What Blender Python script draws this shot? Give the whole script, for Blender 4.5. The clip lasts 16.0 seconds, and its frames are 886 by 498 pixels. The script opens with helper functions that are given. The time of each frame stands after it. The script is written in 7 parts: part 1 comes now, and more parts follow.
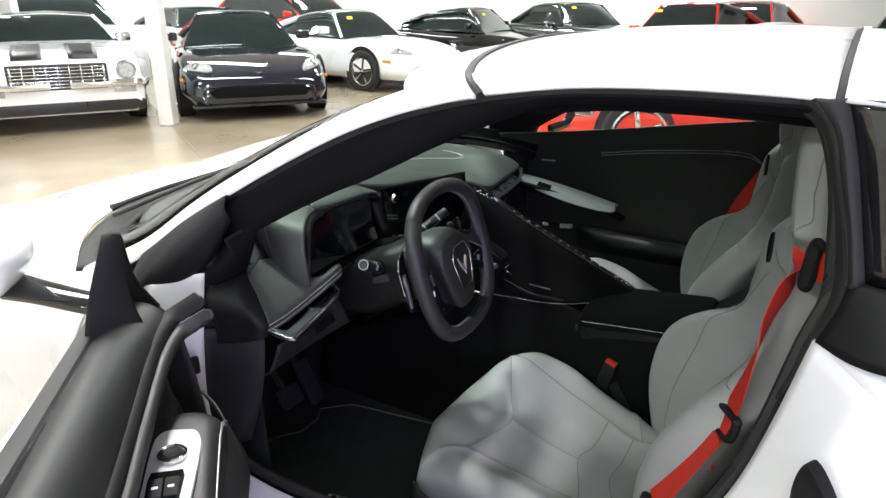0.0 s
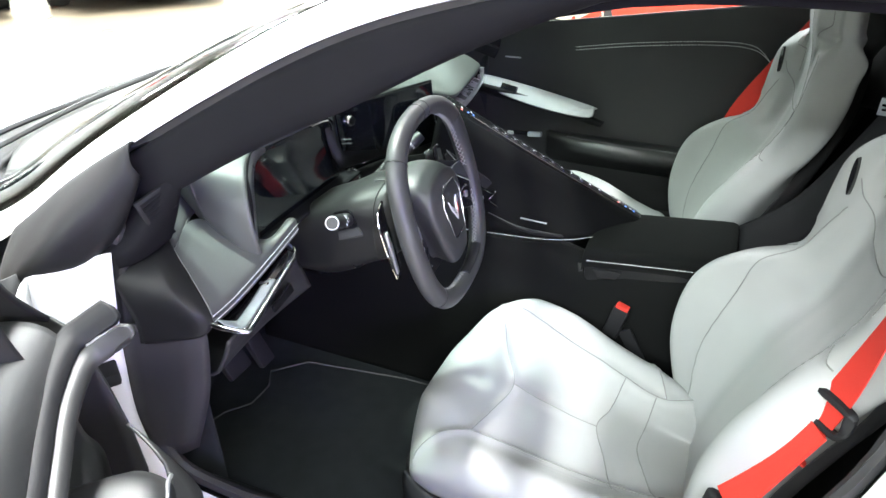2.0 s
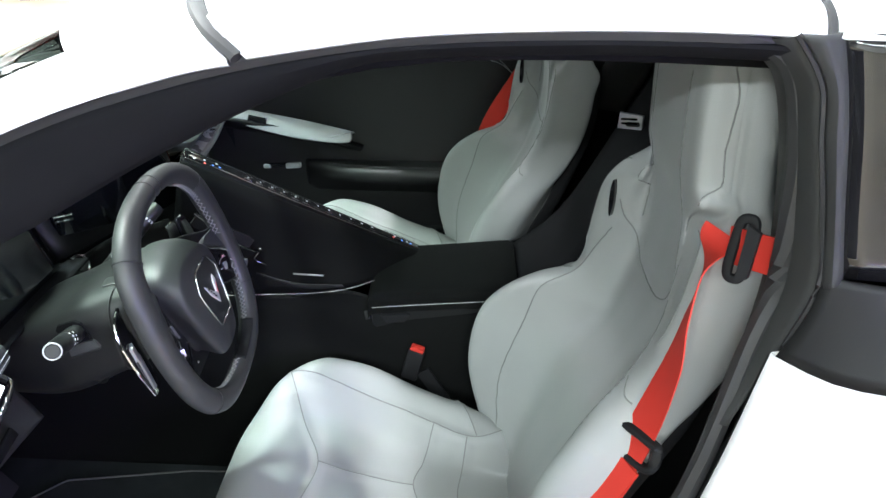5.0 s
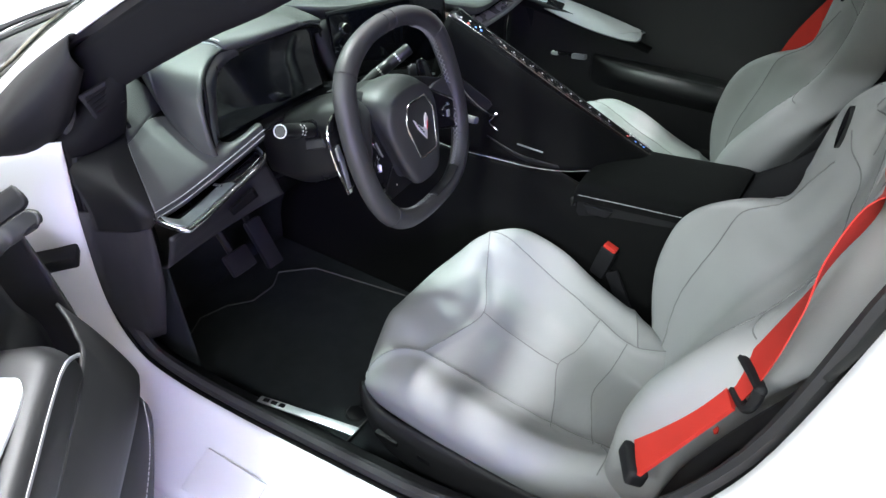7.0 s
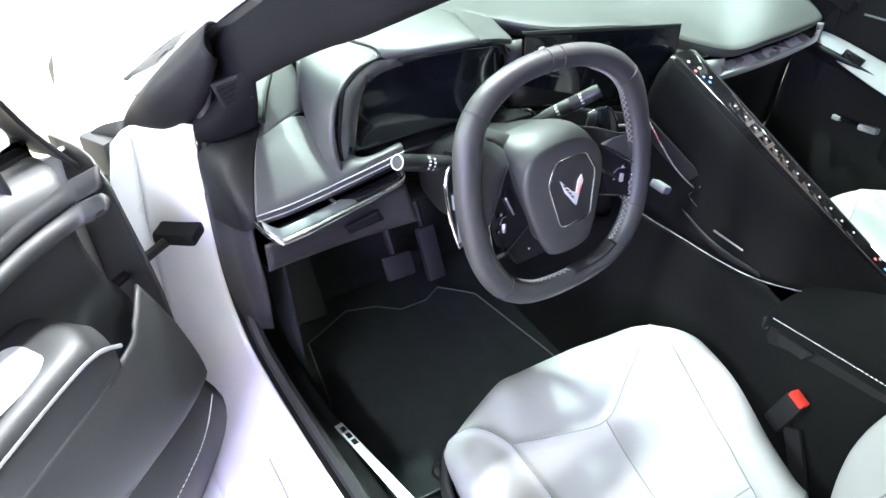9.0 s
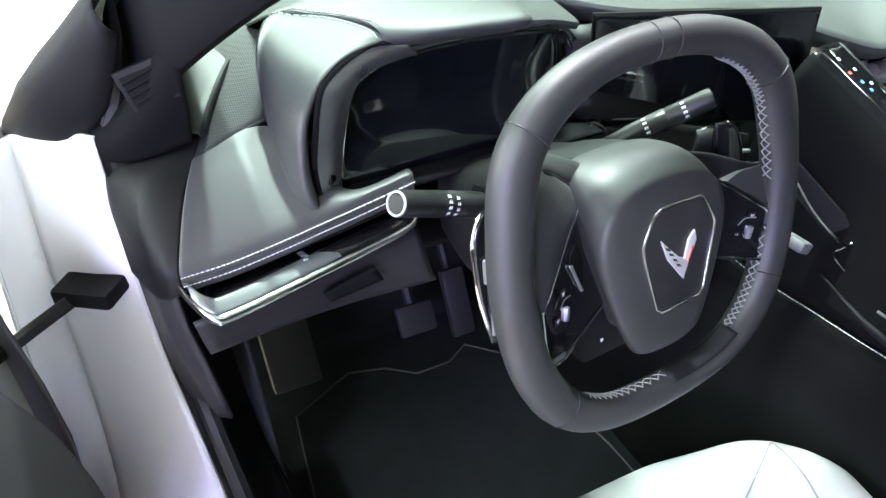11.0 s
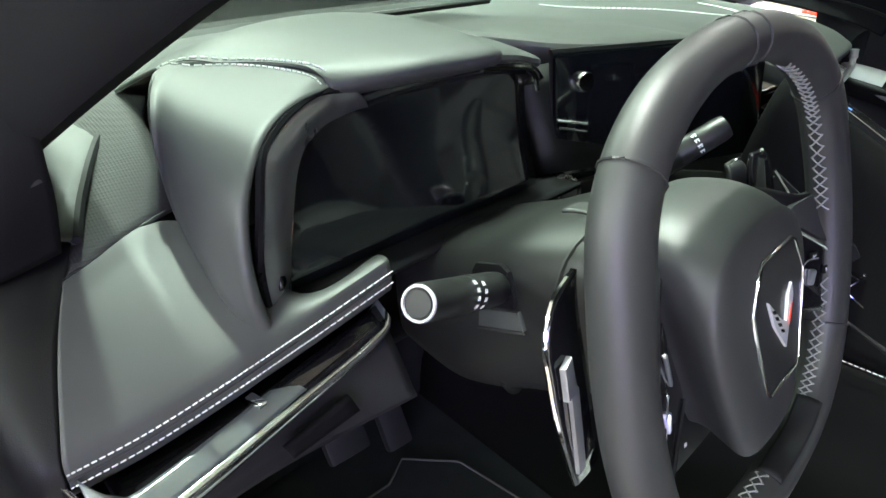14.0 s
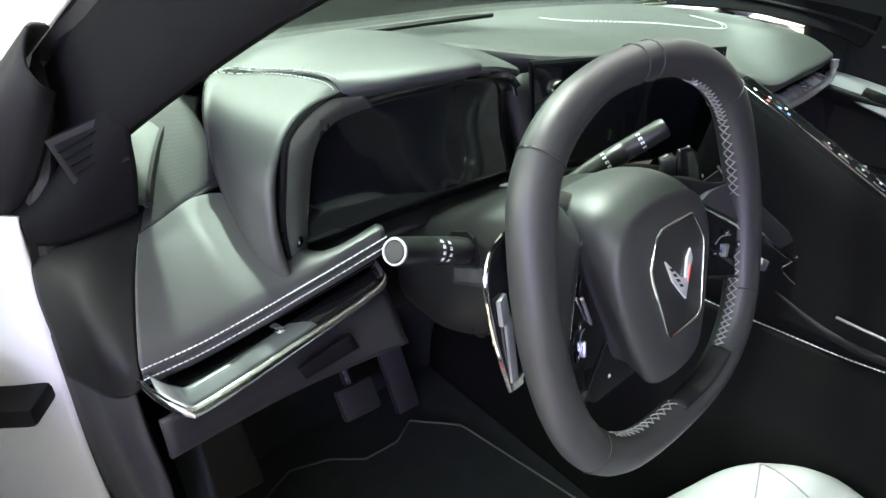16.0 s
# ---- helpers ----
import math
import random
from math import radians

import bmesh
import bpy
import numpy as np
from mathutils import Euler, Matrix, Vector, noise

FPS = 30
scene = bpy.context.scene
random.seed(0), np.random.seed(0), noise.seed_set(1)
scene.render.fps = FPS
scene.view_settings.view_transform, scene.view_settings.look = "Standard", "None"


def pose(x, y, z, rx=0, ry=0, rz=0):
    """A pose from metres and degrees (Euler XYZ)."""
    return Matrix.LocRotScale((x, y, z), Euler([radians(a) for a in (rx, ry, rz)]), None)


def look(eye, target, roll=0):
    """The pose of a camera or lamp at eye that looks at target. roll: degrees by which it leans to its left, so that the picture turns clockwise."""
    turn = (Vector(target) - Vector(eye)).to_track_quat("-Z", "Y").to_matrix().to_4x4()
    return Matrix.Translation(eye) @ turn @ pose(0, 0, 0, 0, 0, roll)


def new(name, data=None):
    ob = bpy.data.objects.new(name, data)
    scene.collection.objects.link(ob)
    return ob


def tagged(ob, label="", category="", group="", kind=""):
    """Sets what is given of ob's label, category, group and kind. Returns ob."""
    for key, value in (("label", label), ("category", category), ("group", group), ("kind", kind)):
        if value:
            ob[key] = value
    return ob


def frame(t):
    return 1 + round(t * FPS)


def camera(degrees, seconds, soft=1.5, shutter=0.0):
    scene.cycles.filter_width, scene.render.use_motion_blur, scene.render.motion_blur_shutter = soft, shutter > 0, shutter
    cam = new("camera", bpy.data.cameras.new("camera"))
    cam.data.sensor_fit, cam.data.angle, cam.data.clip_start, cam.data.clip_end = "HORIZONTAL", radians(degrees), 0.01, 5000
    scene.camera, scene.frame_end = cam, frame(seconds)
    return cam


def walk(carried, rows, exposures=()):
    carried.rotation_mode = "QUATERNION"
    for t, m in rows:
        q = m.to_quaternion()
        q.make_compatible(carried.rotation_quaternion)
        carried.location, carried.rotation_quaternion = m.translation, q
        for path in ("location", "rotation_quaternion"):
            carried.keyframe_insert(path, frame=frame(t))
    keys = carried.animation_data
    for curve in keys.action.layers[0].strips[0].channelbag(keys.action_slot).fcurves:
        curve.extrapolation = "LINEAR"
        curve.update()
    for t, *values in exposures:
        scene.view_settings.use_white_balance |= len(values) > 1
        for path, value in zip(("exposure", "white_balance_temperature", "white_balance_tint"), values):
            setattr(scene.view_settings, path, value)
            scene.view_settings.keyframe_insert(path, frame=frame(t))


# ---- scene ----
# ---- camera ----
cam = camera(66.5, 16.0)
# seconds, eye x y z, yaw, pitch, roll
ROWS = [
    (0, -1.5848, -0.7059, 1.4243, -58.94, -20.20, 0.00),
    (0.5, -1.5401, -0.6330, 1.4092, -60.61, -23.06, 0.15),
    (1, -1.4880, -0.5249, 1.4051, -65.03, -24.86, 0.15),
    (1.5, -1.3979, -0.4530, 1.3803, -66.87, -27.39, 0.23),
    (2, -1.3446, -0.4220, 1.3902, -66.75, -29.45, 0.03),
    (2.5, -1.2738, -0.3959, 1.3937, -69.15, -29.80, 0.01),
    (3, -1.2053, -0.3736, 1.4180, -76.85, -29.64, 0.06),
    (3.5, -1.1726, -0.3763, 1.4175, -83.83, -29.48, 0.18),
    (4, -1.1623, -0.3817, 1.4273, -88.86, -29.29, 0.50),
    (6.5, -1.2482, -0.5152, 1.4059, -73.69, -32.23, 1.66),
    (7, -1.2122, -0.6212, 1.3833, -56.84, -36.36, 0.38),
    (7.5, -1.1323, -0.6422, 1.3894, -49.23, -36.74, -0.01),
    (8, -1.0262, -0.6497, 1.4012, -40.98, -36.31, -0.57),
    (8.5, -0.9676, -0.6466, 1.3937, -33.21, -36.84, 0.50),
    (11, -0.7473, -0.3466, 1.2146, -26.56, -35.84, 0.09),
    (11.5, -0.7510, -0.2926, 1.1924, -26.22, -32.93, -0.17),
    (12, -0.7396, -0.2395, 1.1740, -37.59, -30.44, 0.25),
    (12.5, -0.7524, -0.2085, 1.1518, -40.47, -29.15, 0.27),
    (13, -0.7591, -0.1864, 1.1350, -40.82, -29.08, 0.14),
    (13.5, -0.7684, -0.1559, 1.1263, -41.10, -28.72, 0.07),
    (14, -0.7668, -0.1476, 1.1234, -41.54, -28.70, 0.08),
    (14.5, -0.7628, -0.1476, 1.1214, -41.81, -28.70, 0.11),
    (15, -0.7727, -0.1748, 1.1327, -41.95, -28.72, 0.09),
    (15.5, -0.7934, -0.2306, 1.1434, -42.05, -28.64, -0.06),
    (16, -0.8201, -0.2791, 1.1661, -38.47, -28.72, -0.09),
]
# stops by which the picture brightens as the dark cabin fills it
EXPOSURES = [(0.0, -0.9, 6400, 9), (1.0, 0.07, 6300, 9), (1.5, 0.54, 6250, 8), (2.0, 0.97, 6200, 8), (3.0, 1.08, 6150, 6), (3.5, 0.97, 6150, 6), (4.0, 0.2, 6000, 6), (6.5, 0.31, 6000, 5), (7.0, 0.17, 6050, 11), (8.0, 1.0, 6000, 10), (8.5, 1.22, 5950, 9), (11.0, 0.85, 6050, 7), (12.0, 0.52, 6400, 1), (14.0, 0.38, 6450, 1), (16.0, 0.52, 6400, 2)]
walk(cam, [(t, pose(x, y, z, 90 + pitch, 0, yaw) @ pose(0, 0, 0, 0, 0, roll)) for t, x, y, z, yaw, pitch, roll in ROWS], EXPOSURES)

# ---- light ----
world = bpy.data.worlds.new("world")
scene.world = world
world.use_nodes = True
world.node_tree.nodes["Background"].inputs[0].default_value = (0.9, 0.95, 1.0, 1)
world.node_tree.nodes["Background"].inputs[1].default_value = 0.3
scene.view_settings.exposure = 0.0
CEILING = 4.6


def area_lamp(name, x, y, z, sx, sy, watts, colour=(0.95, 1.0, 0.98)):
    lamp = bpy.data.lights.new(name, "AREA")
    lamp.shape, lamp.size, lamp.size_y, lamp.energy, lamp.color = "RECTANGLE", sx, sy, watts, colour
    ob = new(name, lamp)
    ob.matrix_world = pose(x, y, z)
    return ob


# the first three rows are unseen fill lamps added left of the car
LAMP_ROWS = [(-3.4, -1.6, 200), (-7.4, 2.6, 850), (-7.4, -2.6, 380), (0.8, -3.4, 150), (4.5, 1.0, 260), (4.3, 6.0, 330), (8.6, 5.0, 460), (8.0, 10.4, 480), (14.4, 4.0, 750), (13.0, 11.6, 750), (4.6, 12.6, 650)]
for lx, ly, watts in LAMP_ROWS:
    area_lamp("hall_and_fill_light", lx, ly, CEILING - 0.14, 0.3, 3.4, watts)
area_lamp("key_and_fill_lamp", 0.72, 1.72, CEILING - 0.14, 0.14, 0.24, 310, (1.0, 0.99, 0.95))
area_lamp("key_and_fill_lamp", 0.02, 1.0, CEILING - 0.14, 0.14, 0.24, 270, (1.0, 0.99, 0.95))
# broad unseen fill without a fitting, added to brighten dash and bonnet
area_lamp("key_and_fill_lamp", 0.0, 4.8, CEILING - 0.14, 2.6, 1.2, 520, (1.0, 0.99, 0.95))
# violet glow of the neon sign beside the driver's door
neon = bpy.data.lights.new("neon_light", "AREA")
neon.shape, neon.size, neon.size_y, neon.energy, neon.color = "RECTANGLE", 1.6, 0.9, 120, (0.64, 0.60, 1.0)
new("neon_light", neon).matrix_world = look((-3.42, -2.92, 1.75), (-0.9, 0.2, 0.8))

# ---- materials ----


def material(name, colour, rough=0.5, metal=0.0, grain=0.0, grain_size=300.0, stain=0.0, stain_size=6.0, coat=0.0, spec=0.5, sheen=0.0, bump=0.0006):
    m = bpy.data.materials.new(name)
    m.use_nodes = True
    nodes, links = m.node_tree.nodes, m.node_tree.links
    b = nodes["Principled BSDF"]
    b.inputs["Base Color"].default_value = (*colour, 1)
    b.inputs["Roughness"].default_value = rough
    b.inputs["Metallic"].default_value = metal
    b.inputs["Coat Weight"].default_value = coat
    b.inputs["Coat Roughness"].default_value = 0.04
    b.inputs["Specular IOR Level"].default_value = spec
    b.inputs["Sheen Weight"].default_value = sheen
    place = nodes.new("ShaderNodeTexCoord")
    if grain:
        tex = nodes.new("ShaderNodeTexNoise")
        tex.inputs["Scale"].default_value = grain_size
        tex.inputs["Detail"].default_value = 3
        links.new(place.outputs["Object"], tex.inputs["Vector"])
        up = nodes.new("ShaderNodeBump")
        up.inputs["Strength"].default_value = grain
        up.inputs["Distance"].default_value = bump
        links.new(tex.outputs["Fac"], up.inputs["Height"])
        links.new(up.outputs["Normal"], b.inputs["Normal"])
    if stain:
        tex = nodes.new("ShaderNodeTexNoise")
        tex.inputs["Scale"].default_value = stain_size
        tex.inputs["Detail"].default_value = 6
        links.new(place.outputs["Object"], tex.inputs["Vector"])
        mix = nodes.new("ShaderNodeMix")
        mix.data_type = "RGBA"
        ramp = nodes.new("ShaderNodeMapRange")
        ramp.inputs[1].default_value, ramp.inputs[2].default_value = 0.3, 0.7
        links.new(tex.outputs["Fac"], ramp.inputs[0])
        links.new(ramp.outputs[0], mix.inputs["Factor"])
        mix.inputs["A"].default_value = (*[c * (1 - stain) for c in colour], 1)
        mix.inputs["B"].default_value = (*[min(1, c * (1 + stain)) for c in colour], 1)
        links.new(mix.outputs["Result"], b.inputs["Base Color"])
        rr = nodes.new("ShaderNodeMapRange")
        rr.inputs[3].default_value, rr.inputs[4].default_value = max(0, rough - 0.08), min(1, rough + 0.08)
        links.new(tex.outputs["Fac"], rr.inputs[0])
        links.new(rr.outputs[0], b.inputs["Roughness"])
    return m


def glow(name, colour, strength):
    m = material(name, (0.02, 0.02, 0.02), 0.3)
    b = m.node_tree.nodes["Principled BSDF"]
    b.inputs["Emission Color"].default_value = (*colour, 1)
    b.inputs["Emission Strength"].default_value = strength
    return m


def clear_glass(name, tint=(1, 1, 1), amount=0.92):
    m = bpy.data.materials.new(name)
    m.use_nodes = True
    nodes, links = m.node_tree.nodes, m.node_tree.links
    nodes.remove(nodes["Principled BSDF"])
    see, shine, mix, fres = nodes.new("ShaderNodeBsdfTransparent"), nodes.new("ShaderNodeBsdfGlossy"), nodes.new("ShaderNodeMixShader"), nodes.new("ShaderNodeFresnel")
    see.inputs[0].default_value = (*[amount * c for c in tint], 1)
    shine.inputs["Roughness"].default_value = 0.01
    fres.inputs[0].default_value = 1.5
    links.new(fres.outputs[0], mix.inputs[0])
    links.new(see.outputs[0], mix.inputs[1])
    links.new(shine.outputs[0], mix.inputs[2])
    links.new(mix.outputs[0], nodes["Material Output"].inputs[0])
    return m


WHITE = material("white_paint", (0.82, 0.83, 0.84), 0.28, coat=0.8, stain=0.015, stain_size=3)
JAMB = material("jamb_paint", (0.78, 0.78, 0.8), 0.4, coat=0.3, stain=0.03, stain_size=5)
TRIM = material("black_trim", (0.0085, 0.0085, 0.0095), 0.6, grain=0.25, grain_size=900, stain=0.12, stain_size=9, spec=0.22)
PILLAR = material("pillar_trim", (0.022, 0.0225, 0.0225), 0.6, grain=0.3, grain_size=900, stain=0.12, stain_size=9, spec=0.3)
LINING = material("black_lining", (0.0065, 0.0065, 0.0074), 0.9, grain=0.3, grain_size=1300, stain=0.15, stain_size=8, spec=0.08)
STEELGREY = material("grey_pad", (0.4, 0.4, 0.42), 0.5, stain=0.06, stain_size=15)
RUBBER = material("black_rubber", (0.015, 0.015, 0.016), 0.6, grain=0.15, grain_size=500, stain=0.15)
DASHL = material("dash_leather", (0.047, 0.049, 0.048), 0.5, grain=0.16, grain_size=1500, stain=0.1, stain_size=8, spec=0.4)
WHEELL = material("wheel_leather", (0.029, 0.0298, 0.0297), 0.48, grain=0.14, grain_size=1500, stain=0.1, stain_size=8)
SHROUD = material("shroud_plastic", (0.0115, 0.0118, 0.0118), 0.45, grain=0.2, grain_size=1100, stain=0.1, stain_size=12, spec=0.4)
LEATHER = material("black_leather", (0.0145, 0.0148, 0.0152), 0.5, grain=0.16, grain_size=1500, stain=0.1, stain_size=8)
PLASTIC = material("dark_plastic", (0.0066, 0.0067, 0.007), 0.48, grain=0.2, grain_size=1100, stain=0.1, stain_size=12, spec=0.2)
SEAT = material("grey_leather", (0.25, 0.255, 0.252), 0.52, grain=0.4, grain_size=650, stain=0.05, stain_size=7)
SHELL = material("seat_shell_black", (0.02, 0.02, 0.021), 0.6, grain=0.2, grain_size=500, stain=0.1, spec=0.25)
CARPET = material("black_carpet", (0.016, 0.0195, 0.021), 0.95, grain=1.0, grain_size=900, stain=0.25, stain_size=25, spec=0.3, bump=0.003)
GLOSS = material("gloss_black", (0.008, 0.008, 0.009), 0.06, stain=0.2, stain_size=20, coat=0.5)
CHROME = material("bright_chrome", (0.75, 0.76, 0.78), 0.12, 1.0, stain=0.05, stain_size=30)
SILVER = material("satin_silver", (0.52, 0.53, 0.55), 0.32, 0.85, grain=0.1, grain_size=1500, stain=0.06, stain_size=20)
CORD = material("grey_thread", (0.22, 0.225, 0.22), 0.8)
THREAD = material("white_thread", (0.6, 0.61, 0.6), 0.8)
SEAM = material("grey_seam", (0.15, 0.15, 0.15), 0.8)
SUEDE = material("black_suede", (0.0042, 0.0044, 0.0043), 0.9, grain=0.5, grain_size=1600, stain=0.12, stain_size=14, spec=0.09)
BELT = material("red_webbing", (0.46, 0.028, 0.018), 0.7, grain=0.8, grain_size=1400, stain=0.08, stain_size=15, spec=0.25)
SCREEN = material("dark_screen", (0.005, 0.006, 0.007), 0.05, coat=1.0, stain=0.2, stain_size=15)
GLASS = clear_glass("window_glass", (0.91, 1.0, 0.95), 0.92)
PRINT = material("white_print", (0.7, 0.7, 0.7), 0.6)

from mathutils.bvhtree import BVHTree
import numpy as np
# ---- mesh helpers ----


def spline(pts, n, closed=False):
    """n points on a Catmull-Rom curve through pts."""
    p = [Vector(q) for q in pts]
    k, out = len(p), []
    if k == 1:
        return p * n
    span = k if closed else k - 1
    for i in range(n):
        u = i / n * span if closed else i / (n - 1) * span
        a = min(int(u), span - 1)
        f = u - a
        if closed:
            q = [p[(a + j - 1) % k] for j in range(4)]
        else:
            q = [p[max(a - 1, 0)], p[a], p[min(a + 1, k - 1)], p[min(a + 2, k - 1)]]
        out.append(0.5 * (2 * q[1] + (q[2] - q[0]) * f + (2 * q[0] - 5 * q[1] + 4 * q[2] - q[3]) * f * f + (3 * q[1] - q[0] - 3 * q[2] + q[3]) * f ** 3))
    return out


def sheet(rows, close_u=False, close_v=False, bm=None):
    bm = bm or bmesh.new()
    v = [[bm.verts.new(p) for p in row] for row in rows]
    a, b = len(v), len(v[0])
    for i in range(a if close_v else a - 1):
        for j in range(b if close_u else b - 1):
            bm.faces.new((v[i][j], v[i][(j + 1) % b], v[(i + 1) % a][(j + 1) % b], v[(i + 1) % a][j]))
    return bm


def loft(curves, nu=16, nv=16, close_u=False, caps=False):
    """A surface through curves: each is smoothed to nu points, and the curves to nv rows."""
    c = [spline(q, nu, close_u) for q in curves]
    cols = [spline([row[j] for row in c], nv) for j in range(nu)]
    rows = [[cols[j][i] for j in range(nu)] for i in range(nv)]
    bm = sheet(rows, close_u)
    if caps and close_u:
        bm.verts.ensure_lookup_table()
        bm.faces.new([bm.verts[j] for j in range(nu)][::-1])
        bm.faces.new([bm.verts[(nv - 1) * nu + j] for j in range(nu)])
    return bm


def tube(pts, r=0.005, seg=8, n=0, closed=False, wide=1.0, up=(0, 0, 1), bm=None, caps=True):
    """A round bar along a curve. wide stretches it across the given up direction."""
    p = spline(pts, n, closed) if n else [Vector(q) for q in pts]
    rows = []
    for i, q in enumerate(p):
        a, b = (p[i - 1], p[(i + 1) % len(p)]) if closed else (p[max(i - 1, 0)], p[min(i + 1, len(p) - 1)])
        d = (b - a).normalized()
        side = d.cross(Vector(up))
        side = side.normalized() if side.length > 1e-5 else d.orthogonal().normalized()
        top = side.cross(d).normalized()
        rr = r[min(i, len(r) - 1)] if isinstance(r, (list, tuple)) else r
        rows.append([q + rr * (wide * math.cos(w) * side + math.sin(w) * top) for w in (2 * math.pi * j / seg for j in range(seg))])
    start = len(bm.verts) if bm else 0
    bm = sheet(rows, True, closed, bm)
    if caps and not closed:
        bm.verts.ensure_lookup_table()
        bm.faces.new([bm.verts[start + j] for j in range(seg)][::-1])
        bm.faces.new([bm.verts[start + (len(p) - 1) * seg + j] for j in range(seg)])
    return bm


def ribbon(pts, width, across, n=0, thick=0.002):
    """A flat strap along a curve; across: its width direction, one for all or one per point."""
    p = spline(pts, n) if n else [Vector(q) for q in pts]
    acr = spline(across, len(p)) if isinstance(across[0], (list, tuple, Vector)) else [Vector(across)] * len(p)
    rows = []
    for i, q in enumerate(p):
        d = (p[min(i + 1, len(p) - 1)] - p[max(i - 1, 0)]).normalized()
        s = (acr[i] - d * acr[i].dot(d)).normalized()
        t = s.cross(d).normalized()
        rows.append([q + s * (width / 2 * a) + t * (thick / 2 * b) for a, b in ((-1, -1), (1, -1), (1, 1), (-1, 1))])
    bm = sheet(rows, True)
    bm.verts.ensure_lookup_table()
    m = len(bm.verts)
    bm.faces.new([bm.verts[j] for j in (3, 2, 1, 0)])
    bm.faces.new([bm.verts[m - 4 + j] for j in range(4)])
    return bm


def slab(outline, depth, m=None, bevel=0.0, seg=2, n=0, bm=None):
    """A flat plate: an outline in local x, y, pushed out to depth along local z."""
    pts = [Vector((q[0], q[1], 0)) for q in outline]
    if n:
        pts = spline(pts, n, True)
    one = bmesh.new()
    low = [one.verts.new(q) for q in pts]
    top = [one.verts.new(q + Vector((0, 0, depth))) for q in pts]
    k = len(pts)
    one.faces.new(low[::-1])
    cap = one.faces.new(top)
    for i in range(k):
        one.faces.new((low[i], low[(i + 1) % k], top[(i + 1) % k], top[i]))
    bmesh.ops.recalc_face_normals(one, faces=one.faces)
    if bevel:
        bmesh.ops.bevel(one, geom=list(cap.edges), offset=bevel, segments=seg, affect="EDGES", profile=0.6)
    if m is not None:
        one.transform(m)
    return merge(bm, one)


def merge(bm, one):
    if bm is None:
        return one
    tmp = bpy.data.meshes.new("tmp")
    one.to_mesh(tmp)
    one.free()
    bm.from_mesh(tmp)
    bpy.data.meshes.remove(tmp)
    return bm


def block(sx, sy, sz, m=None, bevel=0.0, seg=2, bm=None):
    """A box of that size round its centre, with rounded edges."""
    one = bmesh.new()
    bmesh.ops.create_cube(one, size=1)
    one.transform(Matrix.Diagonal((sx, sy, sz, 1)))
    if bevel:
        bmesh.ops.bevel(one, geom=list(one.edges), offset=bevel, segments=seg, affect="EDGES", profile=0.6)
    if m is not None:
        one.transform(m)
    return merge(bm, one)


def lathe(profile, seg=24, m=None, bm=None):
    """A turned shape: profile of (radius, height) about local z."""
    one = sheet([[(r * math.cos(a), r * math.sin(a), h) for a in (2 * math.pi * j / seg for j in range(seg))] for r, h in profile], True)
    bmesh.ops.remove_doubles(one, verts=one.verts, dist=1e-5)
    bmesh.ops.recalc_face_normals(one, faces=one.faces)
    if m is not None:
        one.transform(m)
    return merge(bm, one)


def part(name, bm, mat, parent=None, label="", thick=0.0, smooth=True, angle=40, offset=0):
    """Links a bmesh as one mesh object under a thing or a part."""
    me = bpy.data.meshes.new(name)
    bmesh.ops.recalc_face_normals(bm, faces=bm.faces)
    bm.to_mesh(me)
    bm.free()
    me.materials.append(mat)
    if smooth:
        me.polygons.foreach_set("use_smooth", [True] * len(me.polygons))
        me.set_sharp_from_angle(angle=radians(angle))
    ob = new(name, me)
    ob.parent = parent
    if label:
        ob["label"] = label
    if thick:
        mod = ob.modifiers.new("thickness", "SOLIDIFY")
        mod.thickness, mod.offset = thick, offset
    return ob


def axes(origin, x, y):
    """A pose from an origin, an x direction and a rough y direction."""
    x = Vector(x).normalized()
    z = x.cross(Vector(y)).normalized()
    y = z.cross(x)
    return Matrix(((x.x, y.x, z.x, origin[0]), (x.y, y.y, z.y, origin[1]), (x.z, y.z, z.z, origin[2]), (0, 0, 0, 1)))


def thing(name, label, category, m=None, group=""):
    ob = new(name)
    if m is not None:
        ob.matrix_world = m
    return tagged(ob, label, category, group)


def stitches(pts, r=0.0009, step=0.0055, gap=0.35, lift=(0, 0, 0), bm=None):
    """A row of single threads along a curve."""
    p = [Vector(q) + Vector(lift) for q in pts]
    total = sum((b - a).length for a, b in zip(p, p[1:]))
    p = spline(p, max(2, 2 * int(total / step)))
    bm = bm or bmesh.new()
    for a, b in zip(p[::2], p[1::2]):
        d = b - a
        tube([a, a + d * (2 - 2 * gap)], r, 4, bm=bm)
    return bm

# ---- hall ----
FLOOR = material("polished_concrete", (0.36, 0.30, 0.215), 0.22, stain=0.22, stain_size=0.7, coat=0.25, grain=0.05, grain_size=40)
PLASTER = material("white_wall", (0.82, 0.82, 0.79), 0.75, grain=0.2, grain_size=60, stain=0.05, stain_size=1.2)
ROOFING = material("painted_ceiling", (0.46, 0.46, 0.45), 0.8, stain=0.15, stain_size=1.5)
STEEL = material("painted_steel", (0.74, 0.74, 0.73), 0.45, stain=0.05, stain_size=4)
RED = material("red_paint", (0.62, 0.03, 0.015), 0.22, coat=0.8, stain=0.04, stain_size=3)
TUBE = glow("fluorescent_tube", (0.95, 1.0, 0.97), 9.0)
X0, X1, Y0, Y1 = -10.0, 16.4, -9.0, 15.8


